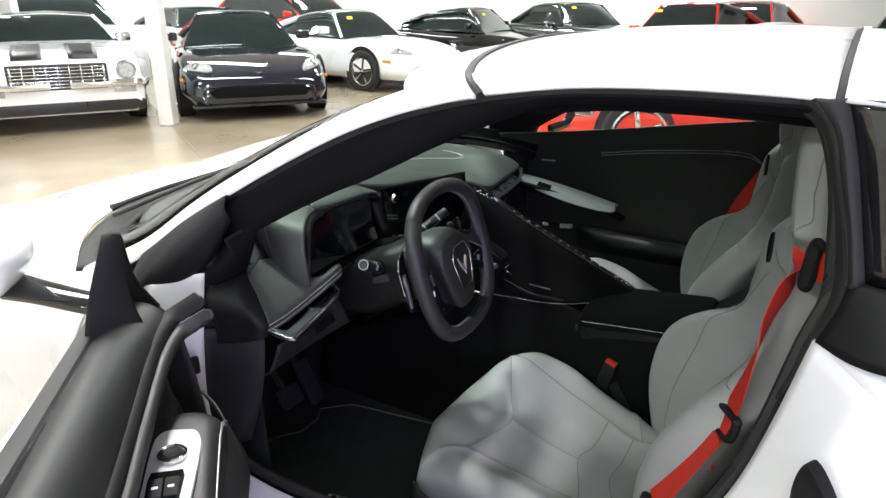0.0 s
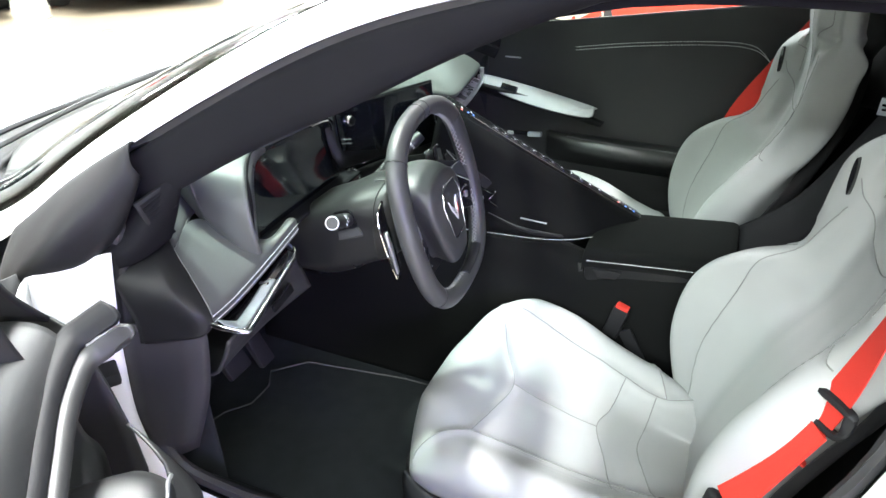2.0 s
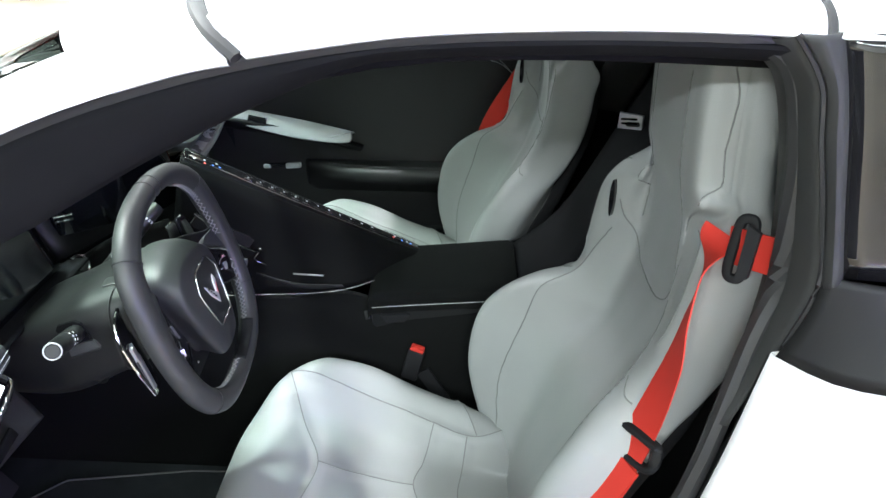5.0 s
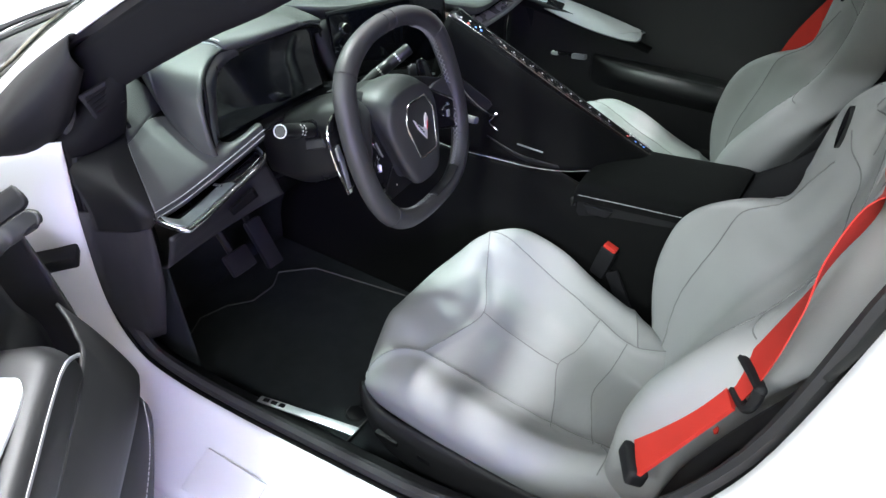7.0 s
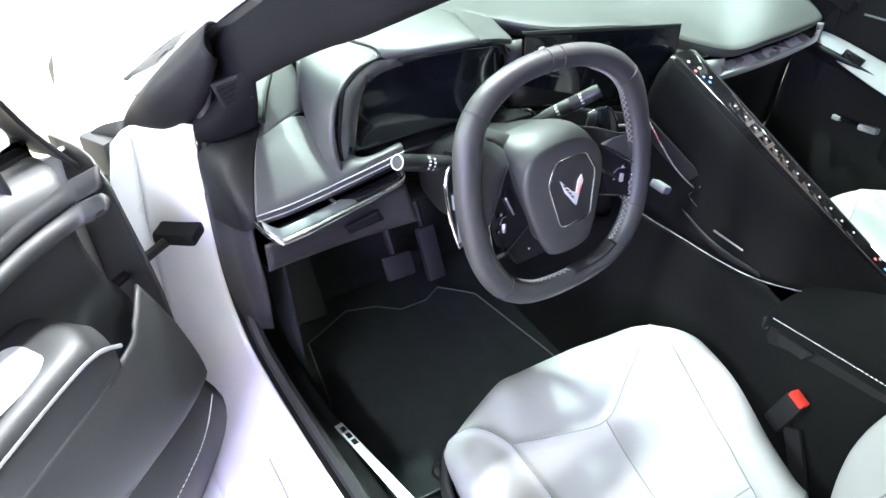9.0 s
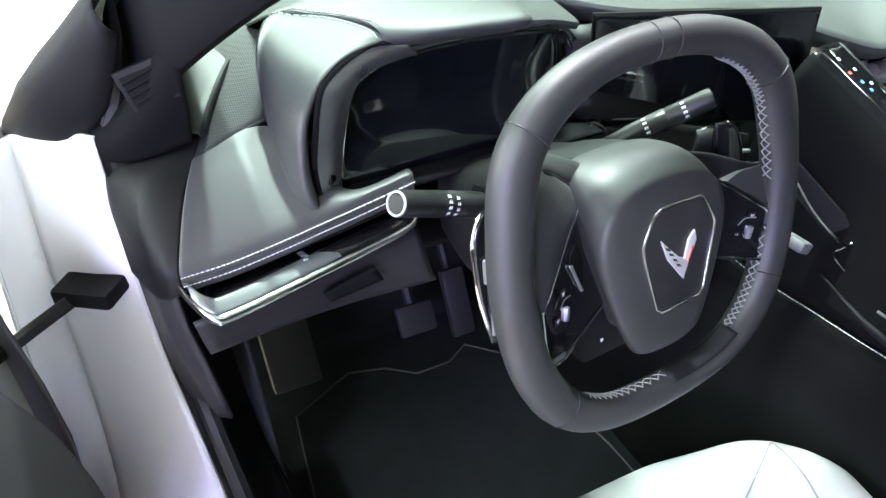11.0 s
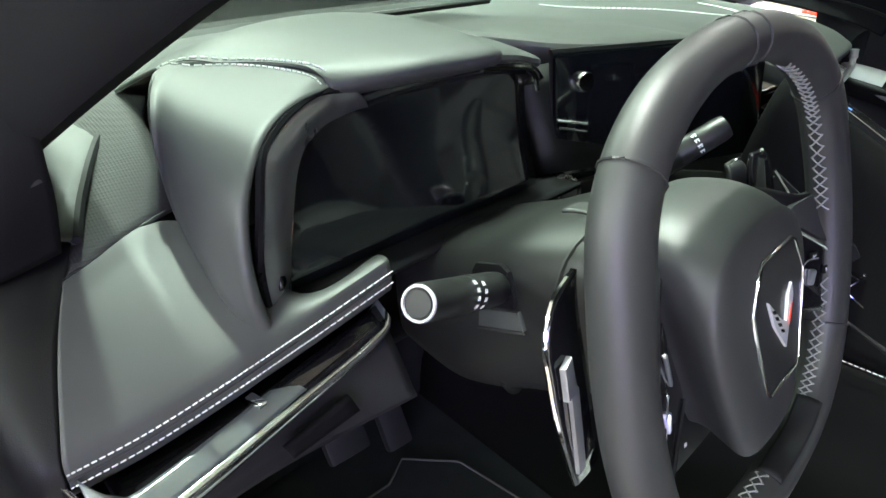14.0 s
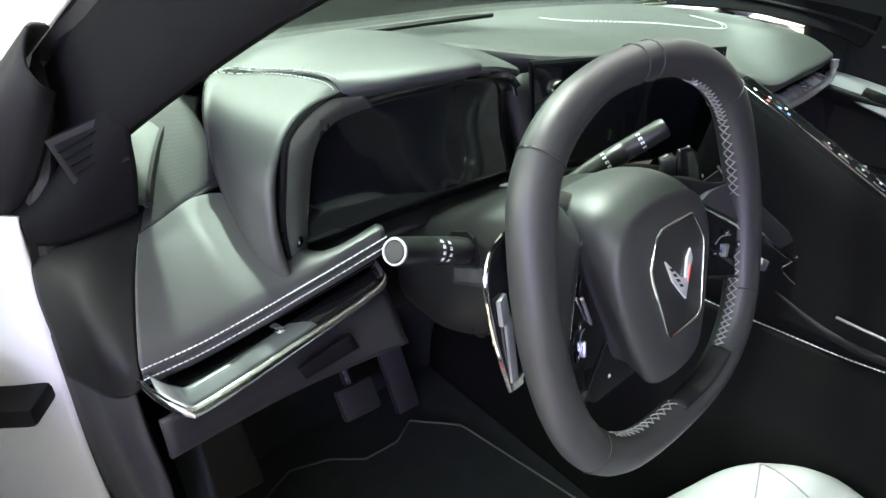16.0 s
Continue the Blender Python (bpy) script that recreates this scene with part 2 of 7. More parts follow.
def wall(name, cx, cy, sx, sy):
    tagged(part(name, block(sx, sy, CEILING + 0.2, pose(cx, cy, CEILING / 2 - 0.1), 0.0), PLASTER, smooth=False), "plain white painted hall wall", "wall", kind="structure")


tagged(part("floor", sheet([[(x, y, 0) for x in (X0, -2, 3.6, 9, X1)] for y in (Y0, -1, 6.1, 11, Y1)]), FLOOR, smooth=False), "tan polished concrete floor with saw cuts", "floor", kind="structure")
tagged(part("ceiling", block(X1 - X0, Y1 - Y0, 0.2, pose((X0 + X1) / 2, (Y0 + Y1) / 2, CEILING + 0.1)), ROOFING, smooth=False), "grey painted hall ceiling", "ceiling", kind="structure")
wall("wall_north", (X0 + X1) / 2, Y1 + 0.1, X1 - X0 + 0.4, 0.2)
wall("wall_south", (X0 + X1) / 2, Y0 - 0.1, X1 - X0 + 0.4, 0.2)
wall("wall_east", X1 + 0.1, (Y0 + Y1) / 2, 0.2, Y1 - Y0)
wall("wall_west", X0 - 0.1, (Y0 + Y1) / 2, 0.2, Y1 - Y0)

# saw cuts in the floor
JOINT = material("joint_filler", (0.2, 0.16, 0.11), 0.8, stain=0.2)
for a, b in (((2.2, 3.73), (3.66, 6.2)), ((3.66, 6.2), (5.4, 9.2)), ((2.2, 3.73), (0.9, 1.5))):
    d = Vector((b[0] - a[0], b[1] - a[1], 0))
    tagged(part("floor_joint", block(d.length, 0.012, 0.003, pose((a[0] + b[0]) / 2, (a[1] + b[1]) / 2, 0.0015, 0, 0, math.degrees(math.atan2(d.y, d.x)))), JOINT, smooth=False), "dark sawn joint in the floor", "joint", kind="structure")


def column(x, y, turn):
    ob = thing("column", "white painted square steel column on the floor", "column", pose(x, y, 0, 0, 0, turn), "hall columns")
    part("shaft", block(0.17, 0.17, CEILING, pose(0, 0, CEILING / 2), 0.008), STEEL, ob)
    part("base_plate", block(0.19, 0.19, 0.012, pose(0, 0, 0.006), 0.002), SILVER, ob)
    part("plate", block(0.09, 0.004, 0.13, pose(0, -0.087, 2.05), 0.001), RED, ob, "small red sign plate")


column(3.78, 6.42, 28)
column(4.0, 9.9, 28)

# the fittings left of the car are invented to carry the fill lamps
for lx, ly, watts in LAMP_ROWS:
    ob = thing("ceiling_light", "white batten ceiling light with a lit tube, some of them added for fill", "ceiling light", pose(lx, ly, CEILING), "ceiling lights")
    part("housing", block(0.34, 3.5, 0.08, pose(0, 0, -0.04), 0.01), STEEL, ob)
    part("fluorescent_tube", tube([(0, -1.7, -0.1), (0, 1.7, -0.1)], 0.02, 10), TUBE, ob)

for lx, ly in ((0.72, 1.72), (0.02, 1.0)):
    ob = thing("ceiling_light", "short white batten ceiling light above the car", "ceiling light", pose(lx, ly, CEILING), "ceiling lights")
    part("housing", block(0.3, 0.6, 0.08, pose(0, 0, -0.04), 0.01), STEEL, ob)
    part("fluorescent_tube", tube([(0, -0.25, -0.1), (0, 0.25, -0.1)], 0.02, 10), TUBE, ob)

# ---- the white sports car ----
car = thing("sports_car", "white two-seat sports car with grey seats and its driver door open", "car")
# door opening's upper edge: y and z; x leans in with height
RAIL = [(0.66, 0.845), (0.497, 0.924), (0.38, 1.013), (0.255, 1.093), (0.15, 1.154), (0.05, 1.205), (-0.06, 1.247), (-0.20, 1.283), (-0.335, 1.302), (-0.48, 1.309), (-0.62, 1.309), (-0.74, 1.304)]


def rail_x(z):
    return -1.267 + 0.5 * z


def rail(y0, y1, n=14):
    """Points of the opening's upper edge between two y."""
    full = spline([(rail_x(z), y, z) for y, z in RAIL], 400)
    return [min(full, key=lambda q: abs(q.y - (y0 + (y1 - y0) * i / (n - 1)))).copy() for i in range(n)]


def mirrored(bm):
    """The same mesh on the other side of the car."""
    two = bm.copy()
    two.transform(Matrix.Diagonal((-1, 1, 1, 1)))
    bmesh.ops.reverse_faces(two, faces=two.faces)
    return two


def both(name, bm, mat, label="", thick=0.0, parent=None, **k):
    two = mirrored(bm)
    a = part(name, bm, mat, parent or car, label, thick, **k)
    part(name, two, mat, parent or car, label, thick, **k)
    return a


def glass_edge(q):
    """The windscreen's side edge above a point of the rail."""
    return Vector((q.x + 0.055 + 0.03 * max(0, min(1, (0.1 - q.y) * 2)), q.y + 0.01, q.z + 0.036))


# windscreen pillars: outer skin from the door opening up to the glass
edge = rail(0.66, -0.19, 18)
pillar = loft([[q, q + Vector((0.008, 0.002, 0.018)), q + Vector((0.03, 0.006, 0.034)), glass_edge(q)] for q in edge], 7, 30)
both("pillar_skin", pillar, WHITE, "white windscreen pillar", 0.004)
# header between windscreen and roof panel


def roof_row(y, n=15, drop=0.0):
    """One crowned line across the roof."""
    q = rail(y, y, 2)[0]
    return [Vector((q.x * math.cos(math.pi * i / (n - 1)), y + drop * math.sin(math.pi * i / (n - 1)), q.z + 0.062 * math.sin(math.pi * i / (n - 1)) ** 0.8)) for i in range(n)]


part("header", loft([[p + Vector((0, 0, -0.002)) for p in roof_row(-0.19, drop=0.12)], roof_row(-0.15, drop=0.135), roof_row(-0.09, drop=0.16)], 60, 8), WHITE, car, "white windscreen header", 0.006)
part("roof_panel", loft([roof_row(y, drop=d) for y, d in ((-0.205, 0.12), (-0.34, 0.08), (-0.48, 0.04), (-0.60, 0.0), (-0.684, 0.0))], 60, 18), WHITE, car, "white removable roof panel", 0.006)
part("roof_seal", tube([p + Vector((0, 0, 0.003)) for p in roof_row(-0.198, drop=0.12)], 0.0058, 8, 60, wide=1.5), RUBBER, car, "grey rubber roof seam")
part("rear_roof", loft([roof_row(-0.694)] + [[Vector((p.x * s, y, p.z - dz)) for p in roof_row(-0.735)] for y, s, dz in ((-0.95, 1.0, 0.01), (-1.3, 0.96, 0.07), (-1.7, 0.9, 0.2))], 22, 12), WHITE, car, "white rear roof", 0.006)
part("rear_roof_seal", tube([p + Vector((0, 0, -0.001)) for p in roof_row(-0.689)], 0.0055, 6, 60), RUBBER, car, "grey rubber roof seam")

# windscreen
side = [glass_edge(q) for q in rail(0.62, -0.02, 10)]
ws = [[Vector((q.x * math.cos(math.pi * i / 10), q.y + 0.34 * (q.y + 0.6) / 1.2 * math.sin(math.pi * i / 10), q.z - 0.04 * math.sin(math.pi * i / 10))) for i in range(11)] for q in side]
part("windscreen", loft(ws, 22, 16), GLASS, car, "clear curved windscreen", 0.004)
part("windscreen_band", loft([[q + Vector((0.0, 0, -0.004)), q + Vector((0.012, 0.003, 0.0012))] for q in side], 3, 20), RUBBER, car, "black glass border")

# cowl and wipers
part("cowl", loft([[(-0.80, 0.62, 0.875), (-0.5, 0.88, 0.885), (0, 0.98, 0.89), (0.5, 0.88, 0.885), (0.80, 0.62, 0.875)], [(-0.85, 0.70, 0.868), (-0.5, 1.0, 0.875), (0, 1.1, 0.875), (0.5, 1.0, 0.875), (0.85, 0.70, 0.868)]], 24, 5), PLASTIC, car, "black plastic cowl", 0.01)
for k in (0, 1):
    ob = part("wiper", tube([(-0.55 + 0.6 * k, 0.96 + 0.08 * k, 0.90), (-0.40 + 0.6 * k, 0.93, 0.925), (-0.05 + 0.55 * k, 0.90, 0.945)], [0.011, 0.008, 0.006], 6, 12), RUBBER, car)
    part("blade", tube([(-0.62 + 0.6 * k, 0.84 + 0.05 * k, 0.918), (-0.3 + 0.6 * k, 0.90, 0.932), (-0.02 + 0.6 * k, 0.90 - 0.08 * k, 0.945)], 0.006, 6, 12), RUBBER, ob)

# bonnet and wings
hood = [[(-0.955, 0.60, 0.3), (-0.965, 0.58, 0.6), (-0.945, 0.52, 0.80), (-0.87, 0.56, 0.868), (-0.83, 0.68, 0.874), (-0.55, 0.98, 0.882), (0, 1.10, 0.885), (0.55, 0.98, 0.882), (0.83, 0.68, 0.874), (0.87, 0.56, 0.868), (0.945, 0.52, 0.80), (0.965, 0.58, 0.6), (0.955, 0.60, 0.3)]]
for y, zc, zf, w, ze in ((1.15, 0.858, 0.868, 0.94, 0.72), (1.45, 0.81, 0.85, 0.96, 0.66), (1.75, 0.74, 0.78, 0.95, 0.6), (2.05, 0.63, 0.65, 0.88, 0.52), (2.25, 0.48, 0.5, 0.72, 0.45)):
    half = [(-w, y - 0.2, 0.3), (-w - 0.01, y - 0.2, ze - 0.1), (-w + 0.01, y - 0.16, ze), (-w + 0.09, y - 0.1, zf), (-w * 0.74, y - 0.04, zf + 0.002), (-w * 0.4, y + 0.04, zc)]
    hood.append(half + [(0, y + 0.08, zc + 0.004)] + [(-a, b, c) for a, b, c in half[::-1]])
part("bonnet", loft(hood, 56, 28), WHITE, car, "white bonnet and front wings", 0.006)
both("wing", loft([[(-0.945, 0.53, 0.80), (-0.965, 0.59, 0.6), (-0.955, 0.6, 0.3)], [(-0.93, 0.45, 0.82), (-0.945, 0.47, 0.6), (-0.94, 0.46, 0.28)]], 8, 4), WHITE, "white wing edge", 0.004)
both("wing_corner", loft([[(-0.80, 0.62, 0.872), (-0.82, 0.55, 0.868), (-0.85, 0.46, 0.862), (-0.87, 0.42, 0.85)], [(-0.84, 0.68, 0.873), (-0.87, 0.58, 0.867), (-0.90, 0.5, 0.85), (-0.92, 0.45, 0.83)]], 8, 4), WHITE, "white wing corner", 0.004)

# painted door jamb and sill, driver's side: inner edge runs down the front post and back along the sill
inner = [(-0.784, 0.316, 0.928), (-0.787, 0.345, 0.75), (-0.785, 0.355, 0.60), (-0.775, 0.325, 0.49), (-0.765, 0.24, 0.452), (-0.752, 0.10, 0.437), (-0.735, -0.08, 0.430), (-0.72, -0.26, 0.432), (-0.70, -0.42, 0.46), (-0.675, -0.56, 0.58), (-0.655, -0.655, 0.75), (-0.62, -0.715, 0.99)]
mid = [(-0.815, 0.352, 0.925), (-0.825, 0.365, 0.75), (-0.83, 0.37, 0.58), (-0.83, 0.34, 0.45), (-0.825, 0.24, 0.412), (-0.82, 0.10, 0.398), (-0.81, -0.08, 0.392), (-0.79, -0.26, 0.395), (-0.77, -0.44, 0.43), (-0.74, -0.60, 0.56), (-0.715, -0.70, 0.75), (-0.68, -0.78, 0.965)]
outer = [(-0.86, 0.392, 0.913), (-0.875, 0.40, 0.75), (-0.885, 0.40, 0.56), (-0.895, 0.36, 0.40), (-0.90, 0.24, 0.36), (-0.90, 0.10, 0.345), (-0.89, -0.08, 0.34), (-0.87, -0.28, 0.345), (-0.86, -0.5, 0.38), (-0.85, -0.70, 0.54), (-0.83, -0.82, 0.74), (-0.78, -0.90, 0.92)]
both("door_jamb", loft([inner, mid, outer], 70, 9), JAMB, "white painted door jamb and sill", 0.004)
low = [(-0.93, q[1] - 0.02, 0.12) for q in outer]
both("rocker", loft([outer, [(q[0] - 0.05, q[1] - 0.02, q[2] - 0.08) for q in outer], [(-0.95, q[1] - 0.04, min(q[2] * 0.5, 0.3)) for q in outer]], 60, 7), WHITE, "white rocker panel", 0.004)
# rear quarter behind the opening
quarter = [[(-0.78, -0.90, 0.92), (-0.83, -0.82, 0.74), (-0.85, -0.70, 0.54), (-0.86, -0.5, 0.38)], [(-0.86, -1.0, 0.93), (-0.92, -0.95, 0.75), (-0.94, -0.85, 0.5), (-0.95, -0.75, 0.25)], [(-0.90, -1.25, 0.95), (-0.97, -1.2, 0.78), (-0.98, -1.15, 0.5), (-0.96, -1.1, 0.25)], [(-0.85, -1.9, 0.95), (-0.96, -1.9, 0.8), (-0.97, -1.9, 0.55), (-0.9, -1.9, 0.3)]]
both("rear_quarter", loft(quarter, 14, 16), WHITE, "white rear quarter panel", 0.004)
both("rear_shoulder", loft([[(-0.62, -0.715, 0.99), (-0.68, -0.78, 0.965), (-0.78, -0.90, 0.92)], [(-0.64, -1.0, 1.04), (-0.74, -1.05, 1.0), (-0.86, -1.0, 0.93)], [(-0.62, -1.35, 1.05), (-0.76, -1.35, 1.02), (-0.9, -1.25, 0.95)], [(-0.6, -1.9, 1.0), (-0.72, -1.9, 0.98), (-0.85, -1.9, 0.95)]], 10, 14), WHITE, "white rear shoulder", 0.004)
part("tail", loft([[(-0.9, -1.9, 0.3), (-0.97, -1.9, 0.6), (-0.72, -1.9, 0.98), (0, -1.9, 1.02), (0.72, -1.9, 0.98), (0.97, -1.9, 0.6), (0.9, -1.9, 0.3)], [(-0.8, -2.2, 0.35), (-0.9, -2.2, 0.6), (-0.7, -2.2, 0.85), (0, -2.2, 0.88), (0.7, -2.2, 0.85), (0.9, -2.2, 0.6), (0.8, -2.2, 0.35)]], 26, 6), WHITE, car, "white tail", 0.006)
part("engine_cover", loft([[(-0.62, -1.0, 1.04), (0, -1.0, 1.1), (0.62, -1.0, 1.04)], [(-0.6, -1.9, 1.0), (0, -1.9, 1.03), (0.6, -1.9, 1.0)]], 10, 8), GLOSS, car, "dark rear window", 0.004)

# rubber seal round the opening and dark inner lining
SEAL = [Vector(q) for q in inner]
both("door_seal", tube([q + Vector((0.016, 0.004, -0.002)) for q in rail(0.33, -0.62, 14)] + [Vector((-0.586, -0.672, 1.284)), Vector((-0.582, -0.700, 1.22)), Vector((-0.578, -0.716, 1.13)), Vector((-0.580, -0.722, 1.04)), Vector((-0.594, -0.704, 0.97))] + [q + Vector((0.02, 0.004, 0.004)) for q in SEAL[-2::-1]], 0.012, 8, 150, closed=True), RUBBER, "black rubber door seal")
lining = [q + Vector((0.002, 0.0, -0.006)) for q in SEAL]
deep = [(-0.70, 0.30, 0.90), (-0.71, 0.38, 0.75), (-0.705, 0.40, 0.55), (-0.70, 0.38, 0.42), (-0.69, 0.26, 0.40), (-0.675, 0.1, 0.39), (-0.66, -0.08, 0.385), (-0.645, -0.26, 0.39), (-0.63, -0.44, 0.42), (-0.61, -0.59, 0.56), (-0.575, -0.70, 0.75), (-0.55, -0.78, 0.99)]
both("sill_trim", loft([lining, [(a.x * 0.5 + b[0] * 0.5, a.y * 0.5 + b[1] * 0.5, a.z * 0.45 + b[2] * 0.55 + 0.012) for a, b in zip(lining, deep)], deep], 70, 8), PLASTIC, "black plastic sill trim", 0.004)
both("tub_side", loft([deep[:9], [(q[0] + 0.02, q[1], 0.33) for q in deep[:9]], [(q[0] + 0.04, q[1], 0.235) for q in deep[:9]]], 40, 8), CARPET, "black carpeted tub side", 0.004)
# inner pillar lining
inn = rail(0.40, -0.74, 22)


def lining_row(q):
    f = max(0.0, min(1.0, (q.y + 0.3) / 0.3))
    h = 0.026 + 0.066 * f
    return [q + Vector((0.010, 0, -0.010)), q + Vector((0.008, 0, -0.5 * h)), q + Vector((0.012 + 0.02 * (1 - f), 0.004, -h)), q + Vector((0.035 + 0.03 * (1 - f), 0.02, -h - 0.004)), q + Vector((0.075, 0.04, -0.6 * h)), q + Vector((0.10, 0.05, -0.1 * h)), glass_edge(q) + Vector((0.03, 0, -0.012))]


both("pillar_lining", loft([lining_row(q) for q in inn], 14, 36), LINING, "dark cloth pillar and roof rail lining", 0.003)
part("headliner", loft([[Vector((p.x * 0.86, p.y, p.z - 0.045)) for p in roof_row(y, drop=d)] for y, d in ((-0.05, 0.15), (-0.3, 0.09), (-0.5, 0.03), (-0.74, 0.0))], 20, 10), LINING, car, "dark headliner", 0.004)

both("pillar_foot", loft([rail(0.47, 0.285, 6), [q + Vector((-0.014, -0.004, 0.002)) for q in rail(0.47, 0.285, 6)], [(-0.852, 0.455, 0.905), (-0.852, 0.425, 0.925), (-0.848, 0.385, 0.945), (-0.834, 0.345, 0.972), (-0.795, 0.305, 1.010), (-0.752, 0.275, 1.055)], [(-0.862, 0.440, 0.890), (-0.862, 0.42, 0.896), (-0.862, 0.395, 0.916), (-0.822, 0.345, 0.927), (-0.785, 0.305, 0.965), (-0.748, 0.270, 1.040)], [(-0.85, 0.45, 0.86), (-0.85, 0.43, 0.87), (-0.84, 0.40, 0.90), (-0.80, 0.35, 0.912), (-0.765, 0.31, 0.955), (-0.738, 0.28, 1.03)]], 22, 16), TRIM, "dark plastic foot of the windscreen pillar", 0.003)
# rear pillar of the opening: inner edge, groove and glass edge
P_IN = [(-0.560, -0.640, 1.290), (-0.535, -0.682, 1.262), (-0.525, -0.708, 1.205), (-0.522, -0.726, 1.12), (-0.524, -0.734, 1.04), (-0.545, -0.722, 0.97), (-0.585, -0.69, 0.88)]
P_GROOVE = [(-0.612, -0.660, 1.310), (-0.613, -0.690, 1.27), (-0.612, -0.704, 1.22), (-0.614, -0.724, 1.149), (-0.620, -0.738, 1.073), (-0.619, -0.724, 1.0), (-0.624, -0.690, 0.89)]
P_GLASS = [(-0.611, -0.698, 1.312), (-0.613, -0.712, 1.27), (-0.615, -0.726, 1.22), (-0.618, -0.742, 1.15), (-0.624, -0.757, 1.085)]
both("rear_pillar", loft([P_GROOVE, [(a[0] * 0.5 + b[0] * 0.5 - 0.007, a[1] * 0.5 + b[1] * 0.5 + 0.012, a[2] * 0.5 + b[2] * 0.5) for a, b in zip(P_GROOVE, P_IN)], P_IN, [(x + 0.03, y - 0.03, z) for x, y, z in P_IN], [(x + 0.07, y - 0.10, z) for x, y, z in P_IN]], 34, 14), PILLAR, "dark grey pillar trim", 0.004)
both("pillar_groove", tube([(x - 0.002, y - 0.001, z) for x, y, z in P_GROOVE[:6]], 0.003, 6, 30), RUBBER, "dark groove in the pillar trim")
both("pillar_cover", loft([[(x - 0.004, y - 0.004, z) for x, y, z in P_GROOVE[:5]], [(a[0] * 0.5 + b[0] * 0.5 - 0.010, a[1] * 0.5 + b[1] * 0.5, a[2] * 0.5 + b[2] * 0.5) for a, b in zip(P_GROOVE, P_GLASS)], P_GLASS], 20, 8), PILLAR, "dark grey pillar cover", 0.004)
both("quarter_glass", loft([P_GLASS, [(x - 0.008, y - 0.16, z - 0.004) for x, y, z in P_GLASS], [(x + 0.0, y - 0.40, z - 0.02) for x, y, z in P_GLASS]], 10, 10), GLOSS, "dark glossy quarter window", 0.004)
both("quarter_sill", loft([[(-0.622, -0.742, 1.085), (-0.627, -0.734, 1.04), (-0.625, -0.718, 0.99)], [(-0.636, -0.80, 1.083), (-0.652, -0.80, 1.045), (-0.668, -0.775, 0.985)], [(-0.642, -0.90, 1.083), (-0.668, -0.90, 1.05), (-0.70, -0.88, 1.0)], [(-0.642, -1.1, 1.085), (-0.67, -1.1, 1.06), (-0.7, -1.1, 1.01)]], 8, 12), PLASTIC, "black plastic trim under the quarter window", 0.006)

# latch plate on the rear jamb
latch = part("latch_cover", slab([(-0.03, -0.09), (0.03, -0.09), (0.045, -0.04), (0.03, 0.03), (0.0, 0.085), (-0.02, 0.085), (-0.035, 0.02)], 0.02, axes((-0.735, -0.765, 0.79), (-0.55, -0.8, 0.05), (-0.1, 0.1, 1)), 0.006, 2, 28), PLASTIC, car, "black latch recess cover")
part("striker", tube([(-0.76, -0.775, 0.76), (-0.785, -0.775, 0.77), (-0.785, -0.79, 0.79), (-0.765, -0.79, 0.80)], 0.005, 8, 12), CHROME, latch, "steel striker loop")

# floor pan and firewall close the cabin
part("floor_pan", block(1.36, 1.75, 0.03, pose(0, -0.02, 0.225), 0.004), CARPET, car, "black carpeted floor")
part("footwell_wall", loft([[(-0.70, 0.62, 0.24), (0, 0.66, 0.24), (0.70, 0.62, 0.24)], [(-0.70, 0.78, 0.4), (0, 0.8, 0.4), (0.70, 0.78, 0.4)], [(-0.70, 0.80, 0.86), (0, 0.95, 0.87), (0.70, 0.80, 0.86)]], 10, 8), CARPET, car, "black footwell wall", 0.01)
part("bulkhead", loft([[(-0.62, -0.72, 0.22), (0, -0.72, 0.22), (0.66, -0.72, 0.22)], [(-0.60, -0.84, 0.9), (0, -0.84, 0.9), (0.68, -0.84, 0.9)], [(-0.58, -0.90, 1.29), (0, -0.90, 1.36), (0.60, -0.90, 1.29)]], 12, 8), TRIM, car, "dark rear bulkhead", 0.01)
for sx in (-1, 1):
    for wy in (1.42, -1.32):
        wh = part("tyre", lathe([(0.21, -0.11), (0.30, -0.12), (0.335, -0.1), (0.345, 0), (0.335, 0.1), (0.30, 0.12), (0.21, 0.11)], 40, pose(sx * 0.84, wy, 0.345, 0, 90, 0)), RUBBER, car)
        part("rim", lathe([(0.0, -0.03), (0.06, -0.04), (0.2, -0.05), (0.215, -0.1), (0.215, 0.1), (0.2, 0.05), (0.06, 0.04), (0, 0.03)], 32, pose(sx * 0.84, wy, 0.345, 0, 90, 0)), SILVER, wh)

# sill details on the driver's side
SP1 = axes((-0.668, 0.03, 0.408), (0.2, -0.98, 0.0), (1, 0.2, -0.1))
sp = part("sill_plate", slab([(-0.10, -0.008), (0.10, -0.011), (0.104, 0.009), (-0.10, 0.007)], 0.003, SP1, 0.001), SILVER, car, "brushed silver sill plate")
for k in range(3):
    part("plate_mark", block(0.012, 0.009, 0.0006, SP1 @ pose(-0.085 + 0.017 * k, 0, 0.0032)), GLOSS, sp, "dark lettering bar")
part("sill_pad", slab([(-0.07, -0.04), (0.07, -0.04), (0.075, 0.034), (-0.06, 0.038)], 0.006, axes((-0.842, 0.06, 0.384), (0.05, -1, 0), (0.83, 0.04, 0.55)), 0.002), JAMB, car, "white pad on the sill")

